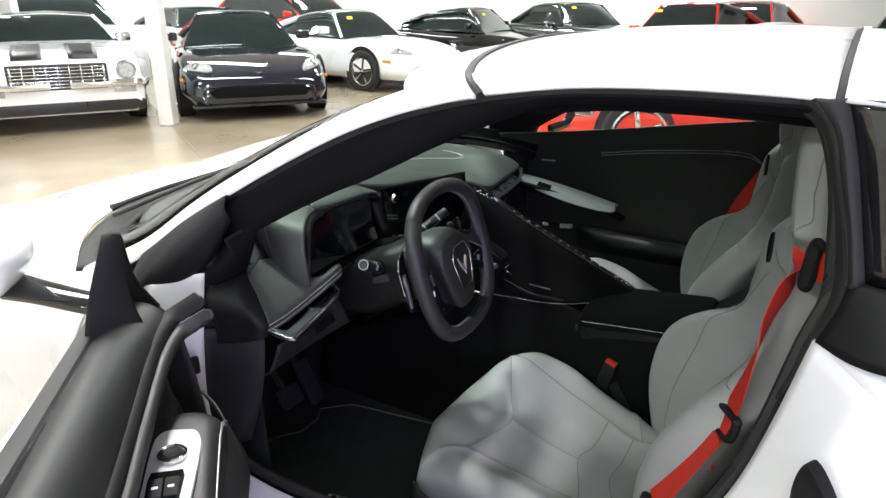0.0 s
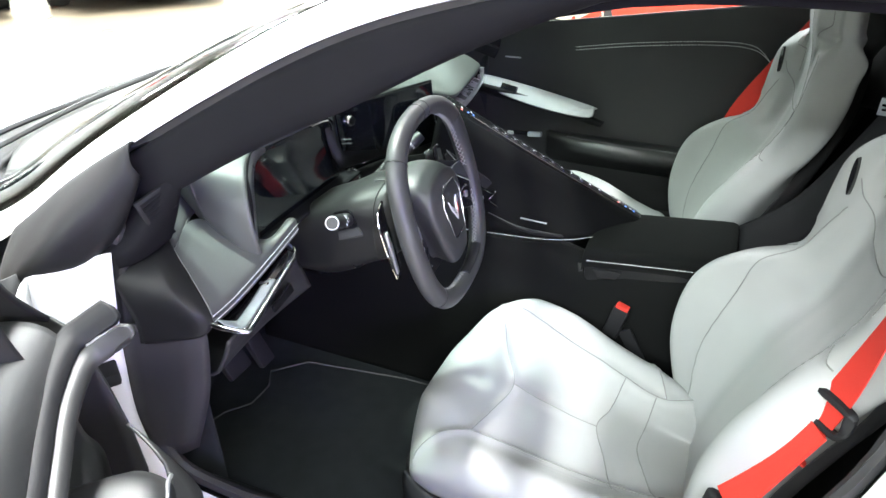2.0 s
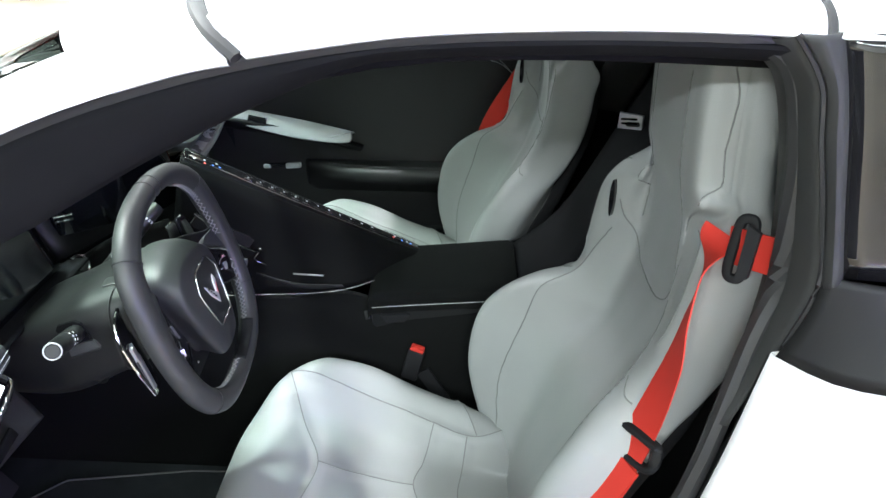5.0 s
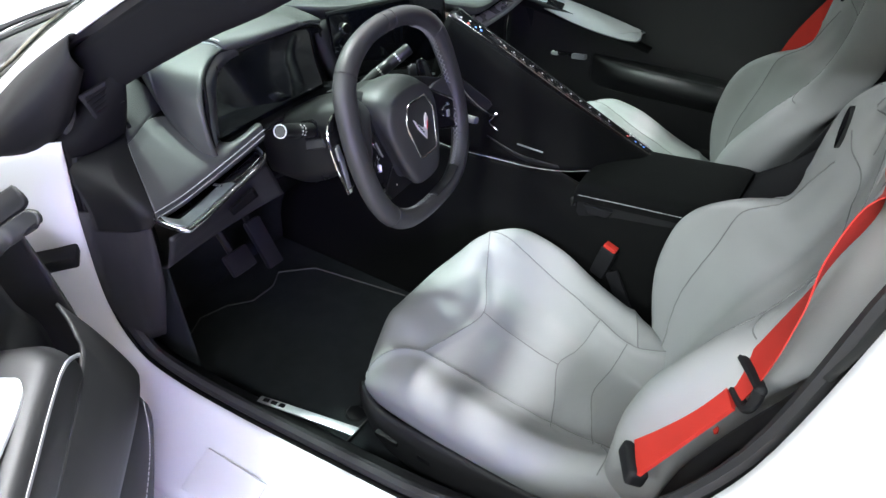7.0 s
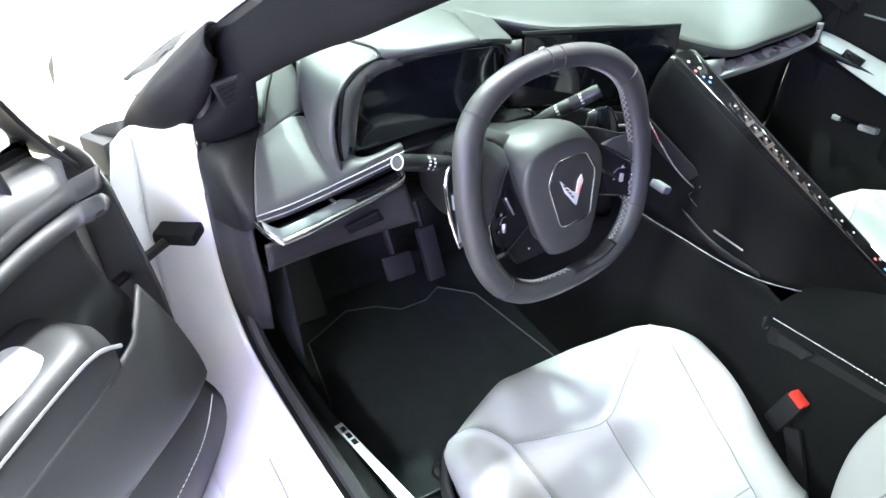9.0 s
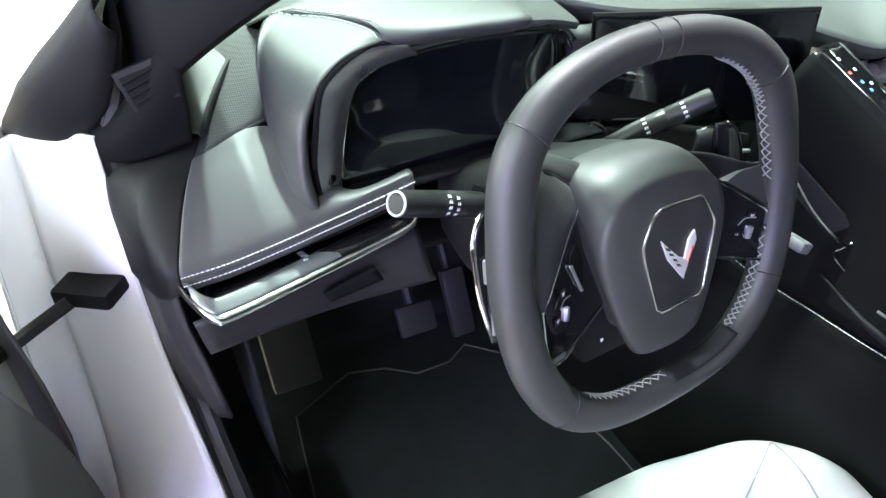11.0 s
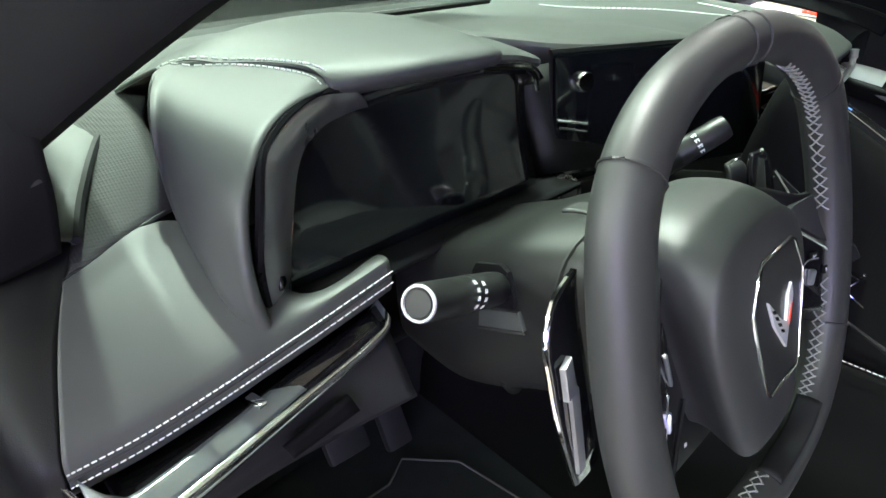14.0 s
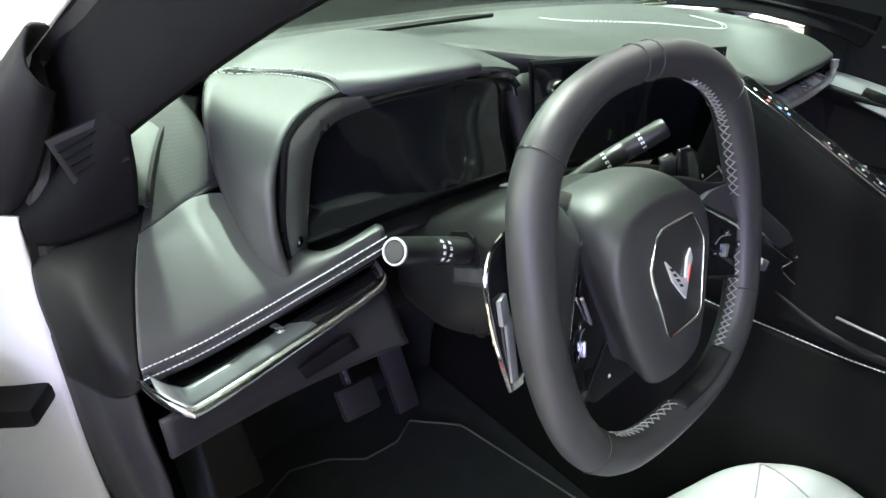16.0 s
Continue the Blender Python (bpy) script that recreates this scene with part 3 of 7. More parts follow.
# passenger's door mirror outside the far window
PM = pose(1.0, 0.22, 1.065, 0, 0, 12)
rings = [[PM @ Vector((0.105 * g * math.cos(w), off, 0.066 * g * math.sin(w))) for w in (2 * math.pi * k / 18 for k in range(18))] for off, g in ((-0.05, 0.9), (-0.045, 1.0), (0.0, 1.0), (0.05, 0.85), (0.085, 0.5), (0.095, 0.03))]
pm = part("passenger_mirror", loft(rings, 32, 18, True), GLOSS, car, "black and white passenger door mirror")
part("mirror_rim", tube(rings[0], 0.006, 6, closed=True), SILVER, pm, "bright mirror rim")
part("mirror_glass", slab([(0.09 * math.cos(w), 0.056 * math.sin(w)) for w in (2 * math.pi * k / 18 for k in range(18))], 0.003, PM @ pose(0, -0.046, 0, 90, 0, 0)), CHROME, pm, "mirror glass")
part("mirror_arm", tube([PM @ Vector((-0.09, 0.02, -0.05)), PM @ Vector((-0.14, 0.03, -0.08)), Vector((0.80, 0.26, 0.97))], 0.018, 8), GLOSS, pm, "black mirror arm")

# dark side trim behind the passenger's seat
part("rear_side_trim", loft([[(0.70, -0.54, 0.25), (0.67, -0.68, 0.25), (0.62, -0.88, 0.25)], [(0.685, -0.57, 0.7), (0.66, -0.70, 0.7), (0.62, -0.88, 0.7)], [(0.645, -0.60, 1.1), (0.63, -0.72, 1.1), (0.60, -0.90, 1.1)], [(0.60, -0.62, 1.29), (0.59, -0.74, 1.29), (0.57, -0.92, 1.29)]], 12, 14), LINING, car, "black trim behind the passenger seat", 0.004)

# ---- steering wheel and column ----
W = axes((-0.3645, -0.0015, 0.880), (math.cos(radians(5)), math.sin(radians(5)), 0), (-math.sin(radians(5)) * math.sin(radians(15.3)), math.cos(radians(5)) * math.sin(radians(15.3)), math.cos(radians(15.3))))
HALF = [(0, 0.166), (0.045, 0.163), (0.080, 0.154), (0.109, 0.140), (0.131, 0.121), (0.145, 0.097), (0.154, 0.057), (0.158, 0.018), (0.156, -0.024), (0.147, -0.069), (0.130, -0.105), (0.106, -0.130), (0.077, -0.145), (0.043, -0.152), (0, -0.154)]
RIM = [Vector((x, y, 0)) for x, y in HALF] + [Vector((-x, y, 0)) for x, y in HALF[-2:0:-1]]
RN = 120
rimline = spline(RIM, RN, True)


def rim_at(u, w, grow=0.0):
    """A point of the rim: u steps along it, w radians round it from its outer side."""
    i, f = int(math.floor(u)), u - math.floor(u)
    a, b, q0, q1 = rimline[(i - 1) % RN], rimline[(i + 2) % RN], rimline[i % RN], rimline[(i + 1) % RN]
    q, d = q0.lerp(q1, f), (b - a).normalized()
    out = Vector((d.y, -d.x, 0))
    if out.dot(q) < 0:
        out = -out
    grip = max(0.0, min(1.0, (abs(q.x) - 0.06) / 0.07))
    thumb = math.exp(-((q.y - 0.085) / 0.03) ** 2) * grip
    rx, rz = 0.0156 + 0.0032 * grip + 0.0018 * thumb + grow, 0.0158 + 0.0004 * grip + grow
    return q + out * (rx * math.cos(w)) + Vector((0, 0, rz * math.sin(w)))


def rim_row(i, grow=0.0):
    return [rim_at(i, 2 * math.pi * j / 18, grow) for j in range(18)]


wheel = part("steering_wheel", sheet([rim_row(i) for i in range(RN)], True, True), WHEELL, car, "black leather steering wheel rim")
wheel.data.transform(W)


def wpart(name, bm, mat, label="", thick=0.0, **k):
    bm.transform(W)
    return part(name, bm, mat, wheel, label, thick, **k)


near = lambda x, y: min(range(RN), key=lambda i: (rimline[i] - Vector((x, y, 0))).length)
for x, y in ((-0.135, 0.122), (0.139, 0.118), (-0.006, 0.167), (0.013, 0.167), (-0.122, -0.123), (0.150, -0.080)):
    wpart("rim_seam", tube(rim_row(near(x, y), 0.0002), 0.0009, 5, closed=True), RUBBER, "fine dark seam round the rim")


def cross_stitch(a, b):
    """Crossed threads laced along the inside of the rim, facing the driver."""
    bm = bmesh.new()
    b = b if b > a else b + RN
    step, u, lo, hi = 1.0, float(a), math.pi * 0.90, math.pi * 1.09
    while u + step < b:
        for s, e in ((lo, hi), (hi, lo)):
            tube([rim_at(u + step * 1.1 * k / 4, s + (e - s) * k / 4, 0.0008 if k in (1, 2, 3) else 0.0001) for k in range(5)], 0.00068, 4, bm=bm)
        u += step
    return bm


wpart("stitching", cross_stitch(near(0.075, 0.158), near(0.165, 0.012)), CORD, "grey cross stitching")
wpart("stitching", cross_stitch(near(0.16, -0.045), near(-0.112, -0.134)), CORD, "grey cross stitching")
wpart("stitching", cross_stitch(near(-0.165, 0.012), near(-0.075, 0.158)), CORD, "grey cross stitching")
wpart("thumb_pad", sheet([[rim_at(near(0.04, -0.158) + 0.8 * k, math.pi * (0.72 + 0.045 * j), 0.0014) for j in range(9)] for k in range(-9, 6)]), TRIM, "smooth black lower rim insert", 0.001)

HUB_BASE = [(0, 0.074), (0.044, 0.070), (0.067, 0.055), (0.066, 0.024), (0.052, -0.022), (0.037, -0.066), (0.026, -0.092), (0, -0.100)]
PLATE_CHROME = material("emblem_chrome", (0.78, 0.78, 0.80), 0.35, 0.6)
SATIN = material("satin_chrome", (0.62, 0.63, 0.65), 0.2, 1.0, stain=0.1, stain_size=60)
HUB_PAD = [(0, 0.060), (0.042, 0.055), (0.066, 0.039), (0.075, 0.008), (0.064, -0.040), (0.047, -0.086), (0.032, -0.103), (0, -0.108)]


def hub_ring(half, s, z, dy=0.0):
    full = half + [(-x, y) for x, y in half[-2:0:-1]]
    return [Vector((x * s, (y + 0.022) * s - 0.022 + dy, z)) for x, y in full]


wpart("hub", loft([hub_ring(HUB_BASE, 0.86, -0.085), hub_ring(HUB_BASE, 0.98, -0.066), hub_ring(HUB_BASE, 1.0, -0.048), hub_ring(HUB_BASE, 0.985, -0.030), hub_ring([((a[0] + b[0]) / 2, (a[1] + b[1]) / 2) for a, b in zip(HUB_BASE, HUB_PAD)], 1.0, -0.012), hub_ring(HUB_PAD, 0.985, 0.002), hub_ring(HUB_PAD, 0.93, 0.0095), hub_ring(HUB_PAD, 0.70, 0.0135), hub_ring(HUB_PAD, 0.35, 0.015), hub_ring(HUB_PAD, 0.02, 0.0155)], 56, 34, True), WHEELL, "dark leather airbag cover")
SHX = 0.007
EMB = [(-0.023, 0.034), (0.023, 0.034), (0.030, 0.030), (0.043, 0.006), (0.042, -0.004), (0.029, -0.056), (0.023, -0.061), (-0.023, -0.061), (-0.029, -0.056), (-0.042, -0.004), (-0.043, 0.006), (-0.030, 0.030)]
wpart("shield", slab([(x * 0.97 + SHX, y * 0.97) for x, y in EMB], 0.003, pose(0, 0, 0.0125), 0.001), LEATHER, "dark shield plate")
wpart("shield_frame", tube([(x + SHX, y, 0.0150) for x, y in EMB], 0.0015, 8, closed=True), SATIN, "thin chrome frame")
wpart("emblem", slab([(0.0091, -0.0363), (0.0158, -0.0217), (0.0252, -0.0042), (0.0231, 0.0054), (0.0158, -0.0011), (0.0108, -0.0174), (0.0040, -0.0140), (-0.0007, -0.0096), (-0.0166, 0.0069), (-0.0089, -0.0132)], 0.002, pose(0, 0, 0.0155), 0.0005), PLATE_CHROME, "silver winged emblem")
wpart("emblem_enamel", slab([(0.0138, -0.0215), (0.0150, -0.0205), (0.0208, -0.0085), (0.0192, -0.0090)], 0.0006, pose(0, 0, 0.0176)), RED, "red enamel")
for i in range(4):
    for j in range(2):
        wpart("emblem_check", slab([(0, 0), (0.0022, -0.0012), (0.0042, -0.0046), (0.0020, -0.0034)], 0.0005, pose(-0.0128 + 0.0042 * i + 0.0026 * (j - 0.3), 0.0004 - 0.0062 * i + 0.0020 * j - 0.003 * j, 0.0177)), GLOSS, "black enamel check")


def fan(pts, depth, lift):
    """A slightly warped plate: a ring of points, pushed back by depth, with its face lifted."""
    bm = bmesh.new()
    p = [Vector(q) + Vector((0, 0, lift)) for q in pts]
    top = [bm.verts.new(q) for q in p]
    low = [bm.verts.new(q - Vector((0, 0, depth))) for q in p]
    mid = bm.verts.new(sum(p, Vector()) / len(p))
    for i in range(len(p)):
        j = (i + 1) % len(p)
        bm.faces.new((top[i], top[j], mid))
        bm.faces.new((low[i], low[j], top[j], top[i]))
    bm.faces.new(low[::-1])
    return bm


def switches(C, spots):
    wpart("roller", block(0.0055, 0.013, 0.005, C @ pose(0, 0, 0.0005, 0, 0, -12), 0.0016), SILVER, "silver thumb roller")
    wpart("roller_frame", tube([C @ Vector(q) for q in ((-0.012, 0.010, 0.001), (-0.005, 0.016, 0.001), (0.006, 0.015, 0.001))], 0.0006, 5, 10), SILVER, "thin silver switch edge")
    for kx, ky in spots:
        wpart("switch", block(0.008, 0.007, 0.0012, C @ pose(kx, ky, 0.0002), 0.0005), PLASTIC, "small black switch")
        wpart("switch_mark", block(0.0011, 0.0034, 0.0003, C @ pose(kx - 0.0008, ky, 0.0010, 0, 0, 20)), PRINT, "white switch mark")
        wpart("switch_mark", block(0.0020, 0.0011, 0.0003, C @ pose(kx + 0.0010, ky + 0.0006, 0.0010, 0, 0, 35)), PRINT, "white switch mark")


for s in (-1, 1):
    wpart("spoke", loft([[(s * 0.050, 0.058, -0.056), (s * 0.050, 0.02, -0.050), (s * 0.045, -0.050, -0.044)], [(s * 0.10, 0.046, -0.034), (s * 0.10, 0.01, -0.028), (s * 0.10, -0.056, -0.020)], [(s * 0.135, 0.030, -0.014), (s * 0.14, -0.02, -0.010), (s * 0.137, -0.070, -0.006)], [(s * 0.160, 0.030, -0.006), (s * 0.163, -0.02, -0.004), (s * 0.155, -0.08, -0.002)]], 14, 16), PLASTIC, "black back of the spoke", 0.008)
# driver's left spoke: leather shoulder and cover, then the switch panel
EDGE_LINE = [Vector(q) for q in ((-0.140, 0.084, -0.014), (-0.1003, 0.0818, -0.0246), (-0.0740, 0.0648, -0.0360), (-0.0475, 0.0421, -0.0474))]
CHROME_LINE = [Vector(q) for q in ((-0.151, -0.062, 0.002), (-0.1239, -0.0182, -0.0042), (-0.0853, 0.0216, -0.0208), (-0.0633, 0.0404, -0.0303))]
wpart("spoke_cover", loft([[q + Vector((0, -0.001, -0.010)) for q in EDGE_LINE], EDGE_LINE, [a * 0.75 + b * 0.25 + Vector((0, 0, 0.0050)) for a, b in zip(EDGE_LINE, CHROME_LINE)], [a * 0.4 + b * 0.6 + Vector((0, 0, 0.0055)) for a, b in zip(EDGE_LINE, CHROME_LINE)], CHROME_LINE, [q + Vector((0.002, -0.002, -0.008)) for q in CHROME_LINE]], 20, 18), WHEELL, "leather spoke cover", 0.002)
wpart("spoke_shoulder", loft([[q + Vector((0.001, 0.0005, -0.012)) for q in EDGE_LINE], [q + Vector((0.001, 0.0030, -0.001)) for q in EDGE_LINE], [(-0.130, 0.100, -0.026), (-0.094, 0.092, -0.040), (-0.062, 0.078, -0.048), (-0.036, 0.064, -0.046)], [(-0.128, 0.101, -0.046), (-0.092, 0.093, -0.060), (-0.060, 0.079, -0.068), (-0.034, 0.064, -0.066)]], 16, 14), WHEELL, "leather shoulder of the spoke", 0.002)
wpart("spoke_edge", tube([q + Vector((0, 0.001, 0.0006)) for q in EDGE_LINE[1:]] + [CHROME_LINE[3] + Vector((0.002, 0, 0))], [0.0014, 0.0020, 0.0026, 0.0020], 6, 20), GLOSS, "gloss black spoke edge")
wpart("spoke_chrome", tube([EDGE_LINE[3] + Vector((-0.006, 0.0015, 0.003)), CHROME_LINE[3] + Vector((-0.002, 0.001, 0.003)), CHROME_LINE[2] + Vector((0, 0, 0.001)), CHROME_LINE[1] + Vector((0, 0, 0.001))], [0.0012, 0.0022, 0.0015, 0.0012], 6, 24), CHROME, "chrome line beside the spoke cover")
LEFT_PANEL = [Vector(q) for q in ((-0.0620, 0.0420, -0.0315), (-0.0853, 0.0210, -0.0215), (-0.1240, -0.0185, -0.0050), (-0.1315, -0.0212, -0.0012), (-0.1290, -0.0766, -0.0024), (-0.1051, -0.0812, -0.0123), (-0.0391, -0.0642, -0.0345), (-0.0340, -0.0560, -0.0365), (-0.0520, 0.0000, -0.0360))]
wpart("switch_panel", fan(LEFT_PANEL, 0.006, 0.0), GLOSS, "gloss black switch panel", smooth=False)
wpart("spoke_trim", tube([LEFT_PANEL[3] + Vector((0, 0, 0.001)), LEFT_PANEL[3].lerp(LEFT_PANEL[4], 0.5) + Vector((-0.0005, 0, 0.001)), LEFT_PANEL[4] + Vector((0.0, 0, 0.001)), LEFT_PANEL[5] + Vector((0, 0, 0.001)), LEFT_PANEL[5].lerp(LEFT_PANEL[6], 0.5) + Vector((0, 0, 0.001)), LEFT_PANEL[6] + Vector((0, 0, 0.001))], [0.0014, 0.0015, 0.0019, 0.0019, 0.0014, 0.0012], 6), SATIN, "bright spoke trim")
wpart("trim_tab", fan([LEFT_PANEL[4] + Vector((0.002, 0.006, 0.001)), LEFT_PANEL[4] + Vector((0.001, 0.0, 0.001)), LEFT_PANEL[5] + Vector((0, 0.0005, 0.001)), LEFT_PANEL[5] + Vector((0.002, 0.0055, 0.001))], 0.002, 0.0008), SILVER, "silver tab of the trim")
wpart("spoke_plate", fan([(-0.0835, 0.006, -0.0195), (-0.0848, -0.0033, -0.0195), (-0.0688, -0.0347, -0.0262), (-0.0640, -0.0300, -0.0285), (-0.0640, -0.0050, -0.0285), (-0.0740, 0.012, -0.0245)], 0.002, 0.0005), PLASTIC, "dark lever plate")
wpart("spoke_blade", tube([(-0.0848, -0.0033, -0.0188), (-0.0800, -0.0130, -0.0205), (-0.0690, -0.0342, -0.0255)], [0.0014, 0.0021, 0.0017], 6, 12), SILVER, "silver switch blade")
switches(axes((-0.0965, -0.0426, -0.0150), (0.92, 0, -0.40), (0, 1, 0.08)), ((-0.0065, 0.0225), (0.0215, -0.006), (-0.0160, 0.001), (0.005, -0.0235)))
wpart("switch_mark", block(0.003, 0.003, 0.0004, pose(-0.0414, -0.1000, -0.0345)), PRINT, "white switch mark")
# the other spoke
IT, OT, OF, OG, IF = Vector((0.056, 0.054, -0.034)), Vector((0.143, -0.017, 0.004)), Vector((0.150, -0.063, 0.007)), Vector((0.140, -0.066, 0.006)), Vector((0.066, -0.046, -0.020))
wpart("switch_panel", fan([IT, OT, OF, OG, IF, (0.052, 0.0, -0.034)], 0.006, 0.0), GLOSS, "gloss black switch panel", smooth=False)
edge = [IT, IT.lerp(OT, 0.5), IT.lerp(OT, 0.93), OT.lerp(OF, 0.12), OF, OG, OG.lerp(IF, 0.5), IF]
wpart("spoke_trim", tube([q + Vector((0, 0, 0.001)) for q in edge], [0.0011, 0.0013, 0.0016, 0.0016, 0.0020, 0.0020, 0.0017, 0.0013], 6), SATIN, "bright spoke trim")
wpart("spoke_cover", fan([IT.lerp(OT, 0.5) + Vector((0.003, 0.002, -0.002)), OT + Vector((0.003, 0.002, 0)), Vector((0.158, 0.0, 0.002)), Vector((0.152, 0.030, -0.004)), Vector((0.120, 0.026, -0.016))], 0.010, 0.003), WHEELL, "leather spoke cover", angle=60)
switches(axes((0.122, -0.034, -0.0035), (0.92, 0, 0.40), (0, 1, 0.10)), ((-0.013, -0.001), (0.0165, 0.002), (0.002, 0.0175), (0.006, -0.0175)))
wpart("lower_spoke", slab([(-0.066, -0.05), (0.066, -0.05), (0.080, -0.085), (0.060, -0.120), (-0.060, -0.120), (-0.080, -0.085)], 0.012, pose(0, 0, -0.050), 0.004), PLASTIC, "black panel behind the hub")
# shift paddles
for s in (-1, 1):
    EDGE = [(s * 0.137, 0.066, -0.042), (s * 0.152, 0.055, -0.044), (s * 0.161, 0.035, -0.045), (s * 0.162, 0.012, -0.045), (s * 0.161, -0.018, -0.045), (s * 0.154, -0.060, -0.045)]
    pad = wpart("paddle", loft([[(s * 0.125, q[1], q[2] - 0.004), (0.5 * (q[0] + s * 0.125), q[1], q[2] - 0.001), q] for q in EDGE], 7, 16), GLOSS, "gloss black shift paddle", 0.004)
    part("paddle_edge", tube([W @ Vector(q) for q in EDGE], 0.0017, 6, 28), CHROME, wheel, "chrome paddle edge")
    wpart("paddle_blade", slab([(-0.004, 0.028), (0.004, 0.026), (0.006, -0.026), (-0.001, -0.028)], 0.003, axes((s * 0.150, -0.024, -0.043), (1, 0.12 * s, 0.0), (-0.1 * s, 1, 0)), 0.001), SILVER, "silver paddle blade")
    wpart("paddle_clip", slab([(-0.006, 0.010), (0.004, 0.014), (0.007, -0.008), (-0.005, -0.010)], 0.004, axes((s * 0.151, 0.008, -0.043), (1, 0.1 * s, 0.2 * s), (0, 1, 0)), 0.001), SILVER, "silver paddle clip")
wpart("paddle_tip", loft([[(0.108, 0.010, -0.062), (0.130, 0.006, -0.056), (0.150, 0.004, -0.062)], [(0.112, 0.035, -0.062), (0.130, 0.033, -0.055), (0.148, 0.030, -0.062)], [(0.117, 0.052, -0.062), (0.130, 0.053, -0.056), (0.144, 0.049, -0.062)], [(0.121, 0.056, -0.066), (0.130, 0.058, -0.063), (0.140, 0.054, -0.066)]], 10, 14), TRIM, "dark paddle tip", 0.006)
wpart("paddle_tip_edge", tube([(0.121, 0.057, -0.062), (0.131, 0.0595, -0.060), (0.142, 0.054, -0.061), (0.151, 0.020, -0.060)], 0.0014, 6, 16), CHROME, "chrome tip edge")
for dy in (0.0, -0.014):
    wpart("paddle_arm", tube([(0.085, 0.036 + dy, -0.058), (0.15, 0.030 + dy, -0.062), (0.20, 0.018 + dy, -0.064)], 0.0022, 6), SILVER, "bright bar behind the wheel")

# column shroud
def ring(y, cx, cz, w, h, low):
    return [(cx - w, y, cz - low * 0.4), (cx - w * 0.97, y, cz + h * 0.5), (cx - w * 0.6, y, cz + h * 0.95), (cx, y, cz + h), (cx + w * 0.6, y, cz + h * 0.95), (cx + w * 0.97, y, cz + h * 0.5), (cx + w, y, cz - low * 0.4), (cx + w * 0.8, y, cz - low * 0.9), (cx, y, cz - low), (cx - w * 0.8, y, cz - low * 0.9)]


shroud = part("column_shroud", loft([ring(0.055, -0.372, 0.878, 0.070, 0.044, 0.08), ring(0.072, -0.372, 0.876, 0.084, 0.050, 0.092), ring(0.11, -0.372, 0.866, 0.089, 0.050, 0.100), ring(0.155, -0.37, 0.850, 0.088, 0.046, 0.112), ring(0.21, -0.367, 0.830, 0.084, 0.036, 0.115), ring(0.30, -0.36, 0.80, 0.07, 0.03, 0.10)], 34, 22, True, True), SHROUD, car, "dark steering column shroud")
part("wheel_boot", lathe([(0.055, -0.09), (0.058, -0.06), (0.058, -0.045), (0.05, -0.038), (0.02, -0.038)], 24, W), PLASTIC, shroud, "black collar")


STALKM = material("stalk_plastic", (0.0115, 0.0117, 0.012), 0.38, grain=0.1, grain_size=1400, stain=0.12, stain_size=30, spec=0.35)
BALL = material("grey_ball", (0.22, 0.21, 0.24), 0.35, stain=0.1, stain_size=50)
BUTTON = material("grey_button", (0.011, 0.011, 0.0113), 0.5, stain=0.1, stain_size=50)


def stalk(a, b, label, marks, ring_end=True):
    a, b = Vector(a), Vector(b)
    d = b - a
    L = d.length
    m = axes(a, Vector((0, 0, 1)).cross(d), (0, 0, 1))
    z = d.normalized()
    x = z.orthogonal().normalized()
    m = axes(a, x, z.cross(x))
    body = [(0.0, 0.006), (0.0098, 0.006), (0.0118, 0.014), (0.0124, 0.024), (0.0124, L * 0.50), (0.0116, L * 0.508), (0.0116, L * 0.522), (0.0123, L * 0.53), (0.0120, L * 0.75), (0.0117, L * 0.99), (0.0112, L), (0.0, L)]
    if not ring_end:
        body = [(0.0, 0.0), (0.0085, 0.0), (0.0095, L * 0.25), (0.0118, L * 0.44), (0.0120, L * 0.66), (0.0112, L * 0.668), (0.0112, L * 0.682), (0.0117, L * 0.69), (0.0112, L * 0.97), (0.0102, L), (0.0, L)]
    ob = part("stalk", lathe(body, 24, m), STALKM, shroud, label)
    if ring_end:
        part("collar_ring", lathe([(0.0092, L), (0.0094, L + 0.0014), (0.0106, L + 0.0014), (0.0112, L - 0.0005)], 28, m), STEELGREY, ob, "pale end ring")
        part("ball_joint", lathe([(0.0, -0.010), (0.006, -0.009), (0.0105, -0.003), (0.0118, 0.003), (0.0105, 0.009), (0.0, 0.012)], 20, m), BALL, ob, "grey ball joint")
    part("end_button", lathe([(0.0, L + 0.0010), (0.0078, L + 0.0008), (0.0088, L - 0.0008)], 24, m), BUTTON if ring_end else LINING, ob, "grey end button")
    face = Vector((-0.5, -0.7, 0.5))
    face = (face - z * face.dot(z)).normalized()
    side = z.cross(face)
    for k in range(marks):
        ang = radians(-50 + 25 * (k % 4) + (8 if k >= 4 else 0))
        out = face * math.cos(ang) + side * math.sin(ang)
        f = (0.47, 0.56)[k // 4] if ring_end else (0.52, 0.80)[k // 4]
        for dx, dy, w, h in ((0, 0, 0.0012, 0.0042), (0.0016, 0.0012, 0.0016, 0.0010), (0.0014, -0.0012, 0.0014, 0.0012)):
            part("printed_mark", block(w, h, 0.0004, axes(a + z * (L * f + dy) + out * 0.0125 + z.cross(out) * dx, z.cross(out), z)), PRINT, ob, "small white printed mark", smooth=False)
    return ob


